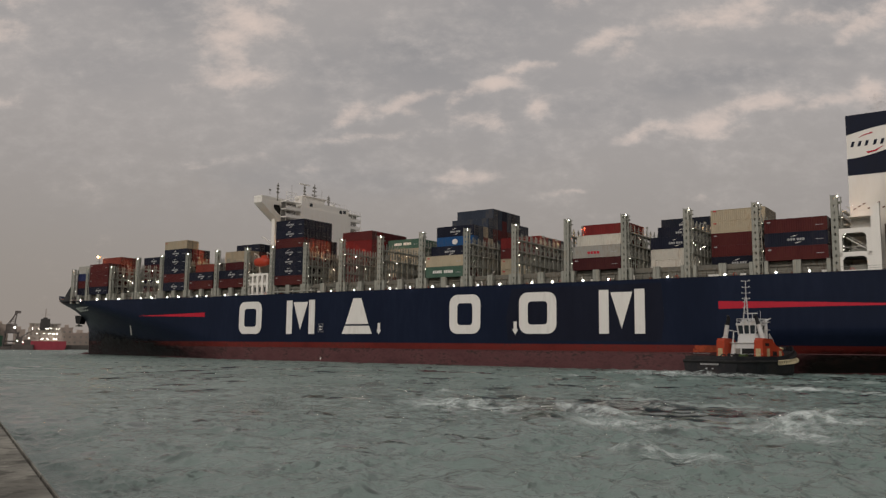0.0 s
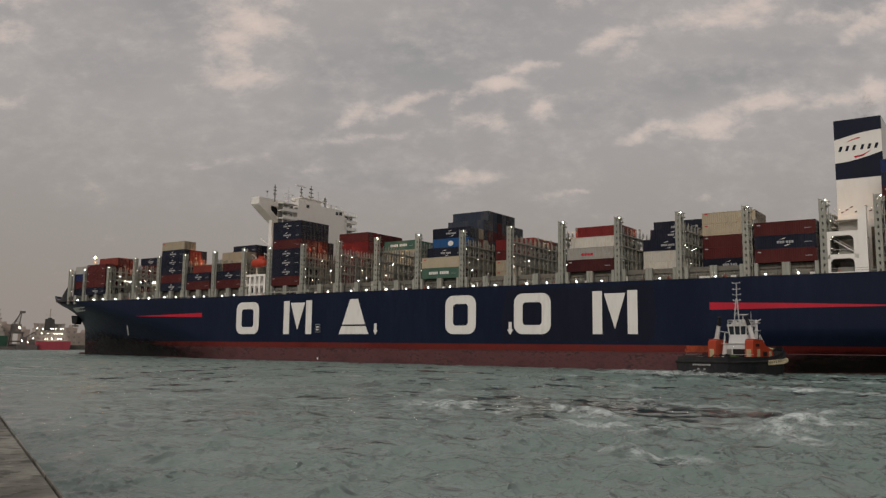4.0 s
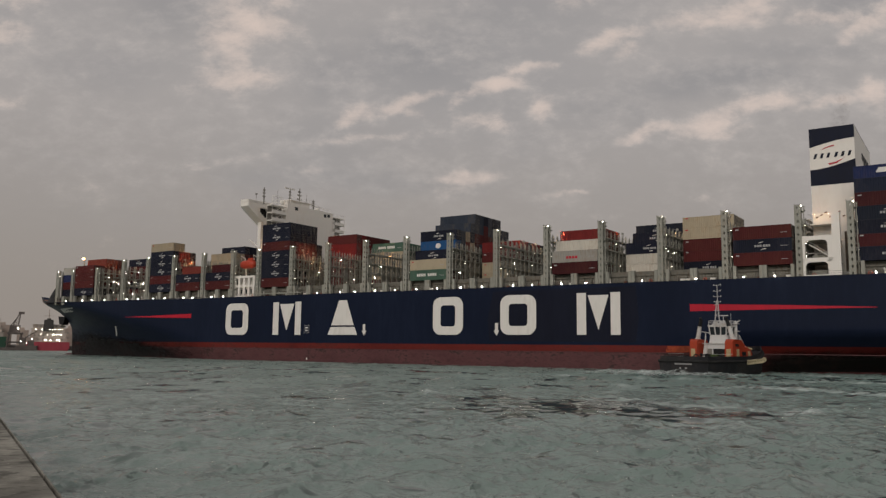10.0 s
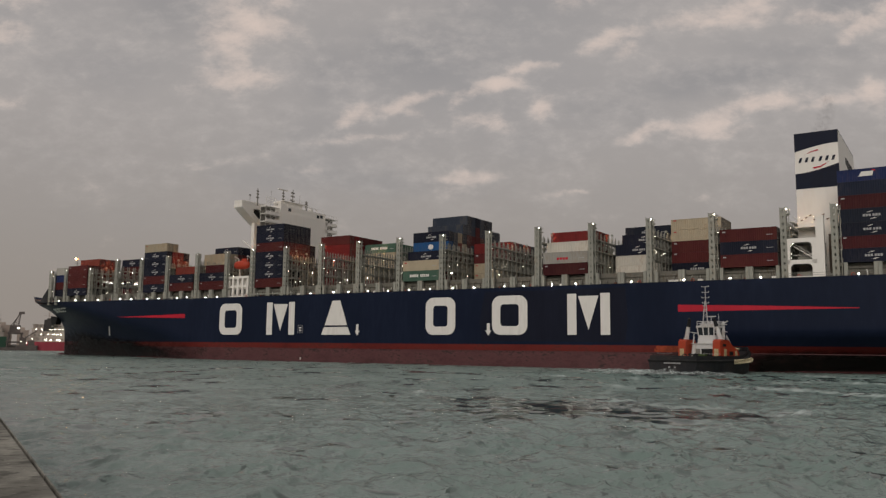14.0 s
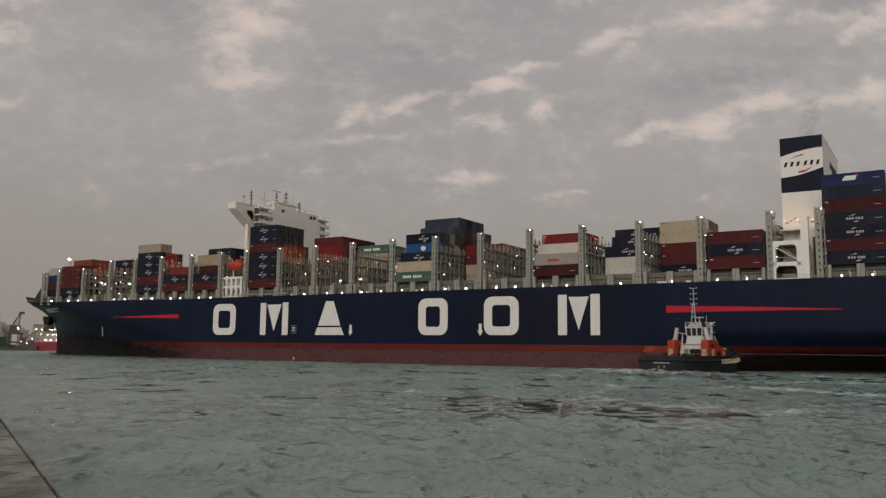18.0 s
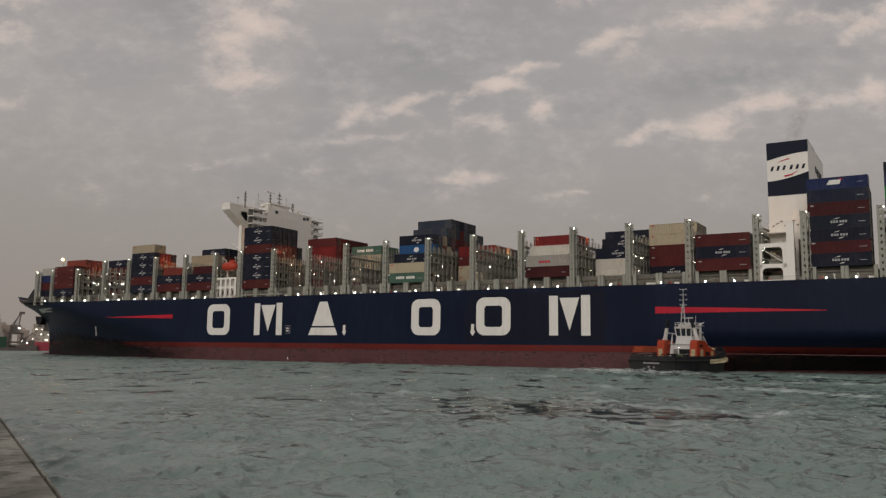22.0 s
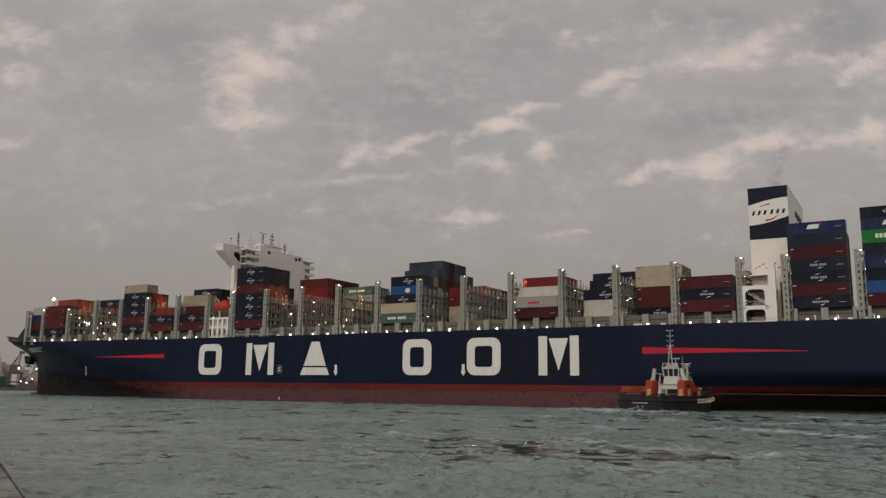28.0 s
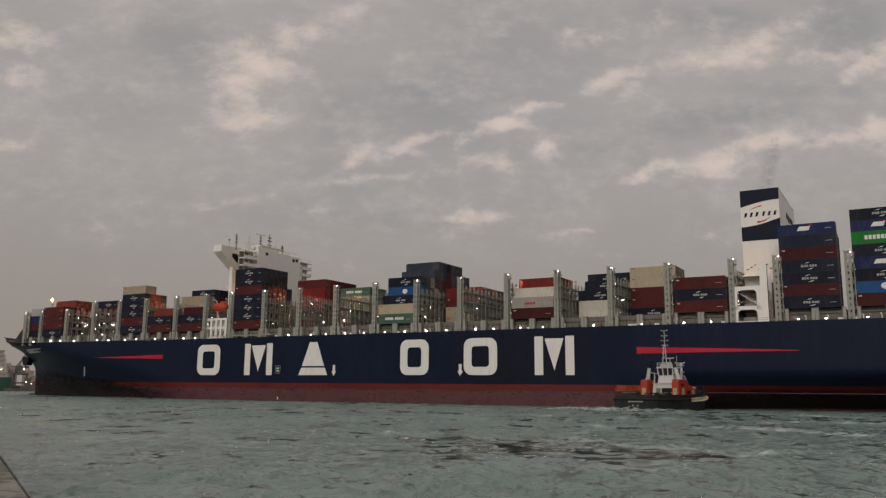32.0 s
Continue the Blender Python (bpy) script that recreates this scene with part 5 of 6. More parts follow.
part("red_arc", Build(True).prism([(-43.4, 49.4), (-44.6, 50.0), (-46.2, 50.4), (-46.4, 50.1), (-45, 49.9)], "y", FY - 0.06, FY + 0.1).mesh("red_arc", mark_red), funnel, "red curved stroke")
part("red_arc", Build(True).prism([(-45.0, 46.3), (-46.6, 46.5), (-48.4, 47.3), (-46.8, 46.2), (-45.2, 45.9)], "y", FY - 0.06, FY + 0.1).mesh("red_arc", mark_red), funnel, "red curved stroke")
for k in range(4):
    part("louvre", Build(True).box(FX0 - 0.12, 23 + 3.4 * k, 49.0 - 0.4 * (k % 2), FX0 + 0.1, 25.0 + 3.4 * k, 50.6).mesh("louvre", black_iron), funnel)
part("casing_top", Build(True).box(FX0 - 0.03, FY - 0.05, FZ + 0.02, FX1 + 0.03, 41.0, FZ + 0.1).mesh("casing_top", funnel_navy), funnel)
for k in range(4):
    part("uptake", Build(True).tube((-46, 18 + 3.4 * k, FZ), (-46, 18 + 3.4 * k, FZ + 1.6), 0.7, 10).mesh("uptake", black_iron), funnel)
# brown panels paint in the shaded interior beside the stair tower
dim = paint("casing_shade_brown", (0.13, 0.10, 0.075), 0.7, spread=0.35, scale=0.8, streak=3, dirt=(0.05, 0.03, 0.025), amount=0.8)
for k, (xa, xb) in enumerate(((-50.2, -48.9), (-48.7, -47.6))):
    part("casing_door", Build(True).box(xa, FY - 0.12, 21.4 + 0.6 * k, xb, FY + 0.05, 31.6 - 0.8 * k).box(xa, FY - 0.2, 26.2, xb, FY + 0.05, 26.5).mesh("casing_door", dim), funnel, "tall brown panel for the casing's shaded interior")
for k in range(7):
    part("casing_pipe", Build(True).tube((-42.0 - 0.9 * k, FY - 0.15, 34.2 + 0.5 * (k % 3)), (-42.5 - 0.9 * k, FY - 0.15, 34.4 + 0.5 * (k % 3)), 0.12, 6).mesh("casing_pipe", deck_paint), funnel)
b = Build(True)
for z in (30.6, 33.4):
    b.box(-41.2, 6.2, z, -40.4, 14, z + 0.2).box(-41.2, 6.2, z + 1.1, -41.1, 14, z + 1.2)
part("casing_platform", b.box(-46.2, 6.8, 32.2, -41.2, 10, 32.4).box(-46.2, 6.8, 33.3, -41.2, 6.9, 33.4).mesh("casing_platform", house_white), funnel)
for x, y, z in ((-42.4, 5.2, 34.2), (-45.2, 5.0, 34.2), (-48.4, 5.4, 34.0), (-42.6, 8.0, 27.4), (-44.4, 8.4, 23.0)):
    part("warm_light", Build(True).ball((x, y, z), 0.034).mesh("warm_light", lamp_amber if z > 30 else lamp_warm), funnel)


def portal_frame():
    """The white two-storey frame at the ship's side by the funnel."""
    b = Build(True)
    xa, xb = -46.3, -40.4
    for z0, z1 in ((20.2, 20.7), (23.4, 24.3), (28.1, 29.0)):
        b.box(xa, 0.25, z0, xb, 0.95, z1)
    b.box(xa, 0.25, 20.7, xa + 0.9, 0.95, 28.1).box(xb - 0.65, 0.25, 20.7, xb, 0.95, 28.1)
    for z0, z1 in ((20.7, 23.4), (24.3, 28.1)):
        for x, s in ((xa + 0.9, 1), (xb - 0.65, -1)):
            b.prism([(x, z1), (x + 0.75 * s, z1), (x + 0.25 * s, z1 - 0.25), (x, z1 - 0.75)], "y", 0.27, 0.93)
    fr = part("side_frame", b.mesh("side_frame", house_white), ship, "white steel frame with two rounded openings")
    part("stair_tower", Build(True).box(-47.9, 0.25, 20.2, -46.3, 1.5, 33.5).box(-48.0, 0.2, 33.5, -46.2, 1.6, 33.7).mesh("stair_tower", house_white), fr)
    part("inner_deck", Build(True).box(-47, 1.0, 23.6, -40.6, 9.8, 23.9).box(-47, 1.0, 28.4, -40.6, 9.8, 28.7).mesh("inner_deck", steel_grey), fr)
    part("ladder", Build(True).tube((-45.6, 1.6, 24.6), (-41.6, 1.6, 27.4), 0.12, 5).tube((-45.6, 1.6, 25.4), (-41.4, 1.6, 25.4), 0.05, 4).tube((-45.6, 1.9, 25.2), (-41.6, 1.9, 28.0), 0.06, 4).mesh("ladder", house_white), fr)
    part("machinery", Build(True).box(-45.4, 3.4, 23.9, -42.0, 6.0, 25.2, 0.2).box(-45.0, 3, 20.2, -41.8, 7, 21.9, 0.2).mesh("machinery", steel_grey), fr)


portal_frame()

# foredeck: breakwater, bulwark posts, mast with its lamp
part("breakwater", Build(True).prism([(243, 20.6), (244.4, 20.6), (241, 25.0), (240.6, 25.0)], "y", 8, 43).mesh("breakwater", steel_grey), ship)
part("foremast", Build(True).tube((226.9, 6.0, 21), (226.9, 6.0, 38.2), 0.2, 8, 0.12).tube((226.9, 4.8, 36.8), (226.9, 7.2, 36.8), 0.07, 5).mesh("foremast", mast_grey), ship)
# a dim glowing ball stands in for the halo around the bulb
masthead = part("warm_light", Build(True).ball((226.9, 5.9, 38.5), 0.44).mesh("warm_light", glow("halo_glow", (1.0, 0.40, 0.12), 2.6)), ship, "amber glowing ball for the masthead lamp's halo")
part("bulb", Build(True).ball((226.9, 5.38, 38.5), 0.25).mesh("bulb", glow("lamp_bulb", (1.0, 0.46, 0.16), 1300.0)), masthead, "glaring amber bulb")
for k in range(3):
    part("winch", Build(True).tube((252 + 6 * k, 20 - 1.0 * k, 22.0), (252 + 6 * k, 24, 22.0), 0.9, 10).mesh("winch", steel_grey), ship)
b = Build(True)
for s in (1, -1):
    pts = [237.6 + 2.4 * i for i in range(20)]
    lo = [(x, 25.5 - s * max(breadth(x, top(x)) - 0.06, 0.05), top(x) - 0.05) for x in pts]
    hi = [(p[0], p[1], p[2] + 5.2 * clamp((246.5 - p[0]) / 9) + 0.5) for p in lo]
    k = len(pts)
    lo2, hi2 = [(p[0], p[1] + 0.18 * s, p[2]) for p in lo], [(p[0], p[1] + 0.18 * s, p[2]) for p in hi]
    b.add(lo + hi + lo2 + hi2, [(i, i + 1, k + i + 1, k + i) for i in range(k - 1)] + [(2 * k + i, 2 * k + i + 1, 3 * k + i + 1, 3 * k + i) for i in range(k - 1)] + [(k + i, k + i + 1, 3 * k + i + 1, 3 * k + i) for i in range(k - 1)] + [(0, k, 3 * k, 2 * k)])
part("bow_bulwark", b.mesh("bow_bulwark", tug_black), ship, "dark steel bulwark round the foredeck")
part("bow_bulwark_rail", Build(True).tube((246, 7.4, 23.4), (262, 14.5, 24.2), 0.06, 4).mesh("bow_bulwark_rail", steel_grey), ship)


# ---- containers: each rides on the ship ----
RIDERS = []
BAYS = {"A": -66.2, "B": -50.9, "C": -26.2, "D": -11.3, "E": 3.4, "F": 18.2, "Gb": 47.6, "H": 62.3, "J": 92.0, "K": 106.7, "L": 121.3, "M": 147.8,
        "N": 163.3, "O": 177.7, "P": 192.0, "Q": 208.0, "R": 223.9, "S": 236.0}
LONG, WIDE, HIGH, LOW = 12.19, 2.44, 2.88, 2.58


def container_mesh(kind, HIGH):
    b = Build()
    x1, y1 = LONG / 2, WIDE / 2
    for x in (-x1, x1 - 0.16):
        for y in (-y1, y1 - 0.16):
            b.box(x, y, 0, x + 0.16, y + 0.16, HIGH)
    for y in (-y1, y1 - 0.12):
        b.box(-x1, y, 0, x1, y + 0.12, 0.16).box(-x1, y, HIGH - 0.12, x1, y + 0.12, HIGH)
    for x in (-x1, x1 - 0.12):
        b.box(x, -y1, HIGH - 0.14, x + 0.12, y1, HIGH).box(x, -y1, 0, x + 0.12, y1, 0.16)
    # corrugated sides
    steps, line = 26, []
    w = (LONG - 0.32) / steps
    for i in range(steps):
        x = -x1 + 0.16 + w * i
        line += [(x, 0.0), (x + w * 0.28, 0.0), (x + w * 0.5, 0.045), (x + w * 0.78, 0.045)]
    line.append((x1 - 0.16, 0.0))
    for s in (1, -1):
        v = [(x, s * (y1 - 0.03 - d), z) for z in (0.12, HIGH - 0.1) for x, d in line]
        n = len(line)
        b.add(v, [(i, i + 1, n + i + 1, n + i) for i in range(n - 1)])
    b.add([(-x1, -y1, HIGH - 0.04), (x1, -y1, HIGH - 0.04), (x1, y1, HIGH - 0.04), (-x1, y1, HIGH - 0.04)], [(0, 1, 2, 3)])
    b.add([(-x1, -y1, 0.08), (x1, -y1, 0.08), (x1, y1, 0.08), (-x1, y1, 0.08)], [(0, 1, 2, 3)])
    b.box(x1 - 0.1, -y1 + 0.1, 0.1, x1 - 0.05, y1 - 0.1, HIGH - 0.1)
    return b.mesh("shipping_container", BOX[kind])


def door_mesh(kind, HIGH):
    b = Build().box(-0.06, -0.57, 0.16, 0.0, 0.57, HIGH - 0.14)
    return b.mesh("door", BOX[kind])


def rod_mesh(HIGH):
    b = Build()
    for y in (-0.30, 0.30):
        b.tube((-0.12, y, 0.12), (-0.12, y, HIGH - 0.1), 0.035, 5)
        for z in (0.35, 1.1, 1.9, HIGH - 0.35):
            b.box(-0.15, y - 0.07, z, -0.05, y + 0.07, z + 0.1)
        b.box(-0.15, y, 1.25, -0.10, y + 0.3, 1.31)
    return b.mesh("locking_gear", rod_steel)


rod_steel = paint("rod_steel", (0.16, 0.15, 0.14), 0.5, metal=0.3, spread=0.3, scale=2.0)
RODS = {h: rod_mesh(h) for h in (HIGH, LOW)}


def marks(kind):
    """Plain shapes in place of the owners' lettering on the long side."""
    out = []

    def flat(ring):
        b = Build()
        b.prism(ring, "y", WIDE / 2 - 0.04, WIDE / 2 + 0.02)
        return b

    if kind in ("navy", "teal"):
        for k in range(6):
            x = 1.55 - 0.54 * k - (0.18 if k > 2 else 0)
            out.append((flat([(x, 1.1), (x - 0.4, 1.1), (x - 0.4, 1.6), (x, 1.6)]), mark_pale))
        out.append((flat([(1.0, 1.9), (0.2, 2.18), (-0.4, 2.26), (0.1, 2.04)]), mark_white))
        out.append((flat([(0.3, 0.52), (-0.5, 0.56), (-1.1, 0.82), (-0.5, 0.76)]), mark_white))
    elif kind == "blue":
        out.append((flat([(2.0, 0.95), (-0.6, 0.95), (-0.9, 1.95), (1.4, 1.95)]), mark_white))
        out.append((flat([(-0.7, 1.95), (-1.3, 1.95), (-1.1, 2.25), (-0.5, 2.25)]), mark_red))
    elif kind == "sky":
        out.append((flat([(0.9 * math.cos(a * 0.5236), 1.45 + 0.75 * math.sin(a * 0.5236)) for a in range(12)]), mark_white))
    elif kind == "green":
        for k in range(11):
            if k != 5:
                x = 3.6 - 0.6 * k
                out.append((flat([(x, 1.1), (x - 0.45, 1.1), (x - 0.45, 1.85), (x, 1.85)]), mark_white))
    elif kind == "lime":
        for k in range(9):
            x = 3.4 - 0.82 * k
            out.append((flat([(x, 1.0), (x - 0.62, 1.0), (x - 0.62, 1.95), (x, 1.95)]), mark_white))
    elif kind == "grey":
        for k in range(4):
            x = 2.2 - 0.8 * k
            out.append((flat([(x, 0.9), (x - 0.62, 0.9), (x - 0.62, 1.5), (x, 1.5)]), mark_red))
    elif kind in ("brown", "cream", "maroon"):
        out.append((flat([(5.5, 2.15), (4.8, 2.15), (4.8, 2.4), (5.5, 2.4)]), mark_pale if kind != "cream" else mark_red))
    out.append((flat([(-3.9, 1.15), (-5.3, 1.15), (-5.3, 1.25), (-3.9, 1.25)]), mark_pale))
    return [(b.mesh("mark", m)) for b, m in out]


WORDS = {"navy": "navy blue", "teal": "dark blue-green", "brown": "red-brown", "red": "bright red", "maroon": "dark maroon", "orange": "orange-red", "cream": "cream",
         "white": "off-white", "grey": "pale grey", "green": "dull green", "blue": "deep blue", "sky": "mid-blue", "lime": "bright green", "slate": "slate blue", "steel": "dull grey-blue"}
BODY, DOOR, MARK = {}, {}, {}
REST = {}


def container(bay, row, z, kind, high, marked=False):
    key = (kind, high)
    if key not in BODY:
        BODY[key], DOOR[key], MARK[kind] = container_mesh(kind, high), door_mesh(kind, high), marks(kind)
    y = 0.5 + 2.53 * row + WIDE / 2
    m = Matrix.Translation((BAYS[bay] - LONG / 2, 25.5 - y, z))
    ob = tagged(new("shipping_container", BODY[key]), WORDS[kind] + " corrugated steel container stacked on the ship's deck", "container", "containers on deck")
    for s in (1, -1):
        leaf = part("door", DOOR[key], ob, at=(-LONG / 2, s * 0.6, 0))
        part("locking_gear", RODS[high], leaf)
    if marked:
        for me in MARK[kind]:
            part("mark", me, ob)
    RIDERS.append((ob, m))


def stack(bay, row, kinds, marked=True):
    """A stack from the deck up; a name that ends in - is a box of the lower standard height."""
    z = 23.28
    for kind in kinds.split():
        high = LOW if kind.endswith("-") else HIGH
        container(bay, row, z, kind.rstrip("-"), high, marked)
        z += high + 0.02


def block(bay, rows, tiers, seed, pick):
    """Boxes deep in the cargo, of which little shows: kept for the joined rest."""
    rng = random.Random(seed)
    for row in rows:
        for tier in range(tiers):
            REST.setdefault(rng.choice(pick), []).append((BAYS[bay] - LONG / 2, 25.5 - (0.5 + 2.53 * row + WIDE / 2), 23.28 + 2.9 * tier))


def joined_rest():
    me = bpy.data.meshes.new("inner_containers")
    b, slots = Build(), []
    for k, (kind, places) in enumerate(sorted(REST.items())):
        me.materials.append(BOX[kind])
        for x, y, z in places:
            n = len(b.f)
            b.box(x - LONG / 2, y - WIDE / 2, z, x + LONG / 2, y + WIDE / 2, z + HIGH, 0.05)
            for s in (-0.9, -0.3, 0.3, 0.9):
                b.box(x - LONG / 2 - 0.05, y + s - 0.03, z + 0.15, x - LONG / 2 + 0.02, y + s + 0.03, z + HIGH - 0.15)
            slots += [k] * (len(b.f) - n)
    me.from_pydata(b.v, [], b.f)
    me.polygons.foreach_set("material_index", slots)
    me.update()
    ob = tagged(new("inner_containers", me), "mixed containers deep in the deck cargo", "container", kind="stuff")
    RIDERS.append((ob, Matrix.Identity(4)))


stack("A", 0, "maroon sky- navy blue- navy lime blue- navy-")
block("A", (1, 2), 7, 1, ("navy", "brown"))
stack("B", 0, "navy maroon- navy teal maroon slate blue-")
stack("B", 1, "navy brown navy navy navy navy", False)
block("B", (2, 3), 6, 2, ("navy", "slate"))
stack("C", 0, "brown navy brown")
block("C", (1, 2, 3), 3, 3, ("brown", "navy"))
stack("D", 5, "navy brown- brown cream cream-")
stack("D", 6, "navy brown- brown cream cream-", False)
stack("D", 7, "navy brown- brown grey cream-", False)
stack("D", 8, "navy brown- brown cream cream-", False)
stack("E", 5, "white white- navy")
stack("E", 6, "white white- navy", False)
stack("E", 7, "white cream navy navy")
stack("E", 8, "white cream- white white- teal")
block("E", (9, 10), 4, 5, ("teal", "navy"))
stack("F", 0, "maroon grey")
stack("F", 1, "maroon grey white", False)
stack("F", 2, "maroon white white red", False)
block("F", (3, 4, 5), 4, 6, ("red", "orange", "brown"))
stack("Gb", 6, "cream cream brown red")
for row, kinds in ((7, "cream brown red red"), (8, "cream red brown slate"), (9, "brown cream red orange"), (10, "red brown navy red"), (11, "brown red red slate"), (12, "navy brown red brown")):
    stack("Gb", row, kinds, False)
stack("H", 0, "green cream")
stack("H", 1, "brown cream navy")
stack("H", 2, "brown navy navy sky navy")
for row, kinds in ((3, "brown cream navy steel steel"), (4, "brown brown brown orange cream"), (5, "navy brown maroon cream navy steel")):
    stack("H", row, kinds, False)
for row in (6, 9, 10, 11):
    stack("H", row, ("navy brown navy maroon brown steel steel", "navy navy brown navy navy steel navy", "brown navy navy red steel navy steel")[row % 3], False)
block("H", (7, 8), 7, 21, ("navy", "steel", "brown"))
for row in (12, 13):
    stack("H", row, "navy brown navy brown navy steel", False)
stack("J", 8, "brown cream cream cream green")
block("J", (9, 10, 11), 5, 8, ("green", "cream", "brown"))
stack("K", 6, "brown brown brown red red brown", False)
block("K", (7, 8), 6, 9, ("red", "brown"))
block("K", (9, 10, 11, 12), 6, 10, ("maroon", "brown"))
stack("L", 0, "brown navy navy navy brown navy navy")
for row in (1, 2, 3, 4):
    stack("L", row, ("brown navy brown brown brown navy navy", "navy navy red brown brown navy slate")[row % 2], False)
stack("L", 5, "brown navy navy slate navy", False)
stack("M", 0, "brown navy", True)
stack("M", 1, "brown navy maroon", False)
block("M", (2, 3), 2, 11, ("navy", "brown"))
stack("N", 0, "brown navy", True)
stack("N", 1, "brown navy orange", False)
stack("N", 6, "brown cream cream cream cream", False)
stack("N", 7, "brown navy cream cream cream", False)
stack("N", 8, "brown navy brown cream brown navy")
block("N", (9, 10), 6, 12, ("navy", "brown"))
stack("O", 0, "navy brown navy navy navy cream")
stack("O", 1, "navy brown navy red red cream", False)
stack("O", 2, "navy brown red orange red", False)
stack("O", 3, "navy brown navy orange navy", False)
stack("Q", 5, "brown navy brown brown navy")
stack("Q", 6, "navy navy brown navy slate", False)
stack("Q", 7, "navy navy grey brown slate", False)
stack("R", 0, "navy brown brown brown")
stack("R", 1, "navy brown brown brown", False)
stack("R", 2, "navy brown brown brown orange", False)
stack("R", 3, "navy brown orange orange orange", False)
stack("R", 4, "navy brown orange brown brown", False)
stack("S", 1, "navy brown blue grey", False)
stack("S", 2, "navy brown blue grey", False)

joined_rest()


# ---- the tug that pushes at the ship's side: x forward ----
def make_tug():
    root = tagged(new("tugboat"), "black-hulled harbour tug with orange casings pushing the ship's side", "boat")

    def hull_ring(z, grow=0.0):
        half = []
        for i in range(17):
            f = i / 16
            x = -14.5 + 30.5 * f
            b = 6.0 * (1 - max(0, (f - 0.55) / 0.45) ** 2.3) * (1 - 0.16 * max(0, (0.2 - f) / 0.2) ** 2)
            half.append((x, max(b + grow * (0.4 if f > 0.98 else 1), 0.25)))
        return half + [(x, -b) for x, b in reversed(half)]

    levels = [(-2.0, -1.2), (0.0, -0.25), (1.2, 0.0), (2.3, 0.12)]
    b = Build()
    rings = []
    for k, (z, grow) in enumerate(levels):
        rings.append([(x, y, z + (0.0 if k < 2 else 1.5 * clamp((x - 0) / 11.5) ** 1.6 * (k - 1) / 2 * 1.3)) for x, y in hull_ring(z, grow)])
    n = len(rings[0])
    b.add([p for r in rings for p in r], [(k * n + i, k * n + (i + 1) % n, (k + 1) * n + (i + 1) % n, (k + 1) * n + i) for k in range(3) for i in range(n)] + [tuple(range(3 * n, 4 * n))])
    part("hull", b.mesh("hull", tug_black), root, "black tug hull with low stern")
    top_ring = rings[3]
    b = Build()
    for i in range(n):
        p, q = top_ring[i - 1], top_ring[(i + 1) % n]
        side = Vector((q[1] - p[1], p[0] - q[0], 0)).normalized() * 0.3
        c = Vector(top_ring[i]) - Vector((0, 0, 0.15))
        b.v += [tuple(c + side * math.cos(a * math.pi / 3) + Vector((0, 0, 0.3 * math.sin(a * math.pi / 3)))) for a in range(6)]
    b.f = [(i * 6 + a, ((i + 1) % n) * 6 + a, ((i + 1) % n) * 6 + (a + 1) % 6, i * 6 + (a + 1) % 6) for i in range(n) for a in range(6)]
    part("fender", b.mesh("fender", rubber), root, "black rubber fender round the deck edge")
    b = Build()
    for i in range(n):
        p, q = top_ring[i], top_ring[(i + 1) % n]
        b.add([(p[0] * 0.985, p[1] * 0.96, p[2]), (q[0] * 0.985, q[1] * 0.96, q[2]), (q[0] * 0.985, q[1] * 0.96, q[2] + 0.8), (p[0] * 0.985, p[1] * 0.96, p[2] + 0.8),
               (p[0] * 0.97, p[1] * 0.93, p[2]), (q[0] * 0.97, q[1] * 0.93, q[2]), (q[0] * 0.97, q[1] * 0.93, q[2] + 0.8), (p[0] * 0.97, p[1] * 0.93, p[2] + 0.8)],
              [(0, 1, 2, 3), (7, 6, 5, 4), (3, 2, 6, 7), (0, 4, 5, 1), (0, 3, 7, 4), (1, 5, 6, 2)])
    part("bulwark", b.mesh("bulwark", tug_black), root)
    tyre = Build().ring((0, 0, 0), "y", 0.38, 0.14).mesh("tyre", tyre_yellow)
    for k in range(11):
        x = -0.8 + 0.98 * k
        f = (x + 14.5) / 30.5
        y = 6.1 * (1 - max(0, (f - 0.55) / 0.45) ** 2.3) + 0.24
        part("tyre", tyre, root, "worn tan tyre fender", at=(x, -y, 1.95 + 0.5 * clamp(x / 11.5)), turn=-0.05 * k)
    # casings and raked exhausts
    for s in (1, -1):
        ring = [(-3.7, 2.3), (5.0, 2.3), (5.0, 3.5), (4.2, 4.4), (1.8, 5.2), (0.6, 6.1), (-2.9, 6.3), (-3.5, 6.0)]
        y0, y1 = sorted((s * 2.95, s * 4.55))
        cas = part("engine_casing", Build().prism(ring, "y", y0, y1).mesh("engine_casing", tug_orange), root, "orange engine casing")
        part("casing_panel", Build().box(-1.9, s * 4.55 - 0.04, 2.9, -0.8, s * 4.55 + 0.04, 4.5).box(-3.74, min(s * 3.3, s * 4.2), 2.7, -3.62, max(s * 3.3, s * 4.2), 4.5).box(3.0, s * 4.55 - 0.04, 2.8, 4.0, s * 4.55 + 0.04, 4.1).mesh("casing_panel", rope_tan), cas)
        part("casing_vent", Build().box(0.4, s * 4.55 - 0.05, 3.2, 2.1, s * 4.55 + 0.05, 4.0).box(-2.4, s * 4.55 - 0.05, 5.0, -1.0, s * 4.55 + 0.05, 5.5).mesh("casing_vent", black_iron), cas)
        part("casing_top", Build().prism([(-3.0, 6.3), (0.6, 6.1), (0.6, 6.22), (-3.0, 6.42)], "y", y0 - 0.08, y1 + 0.08).mesh("casing_top", tug_orange), cas)
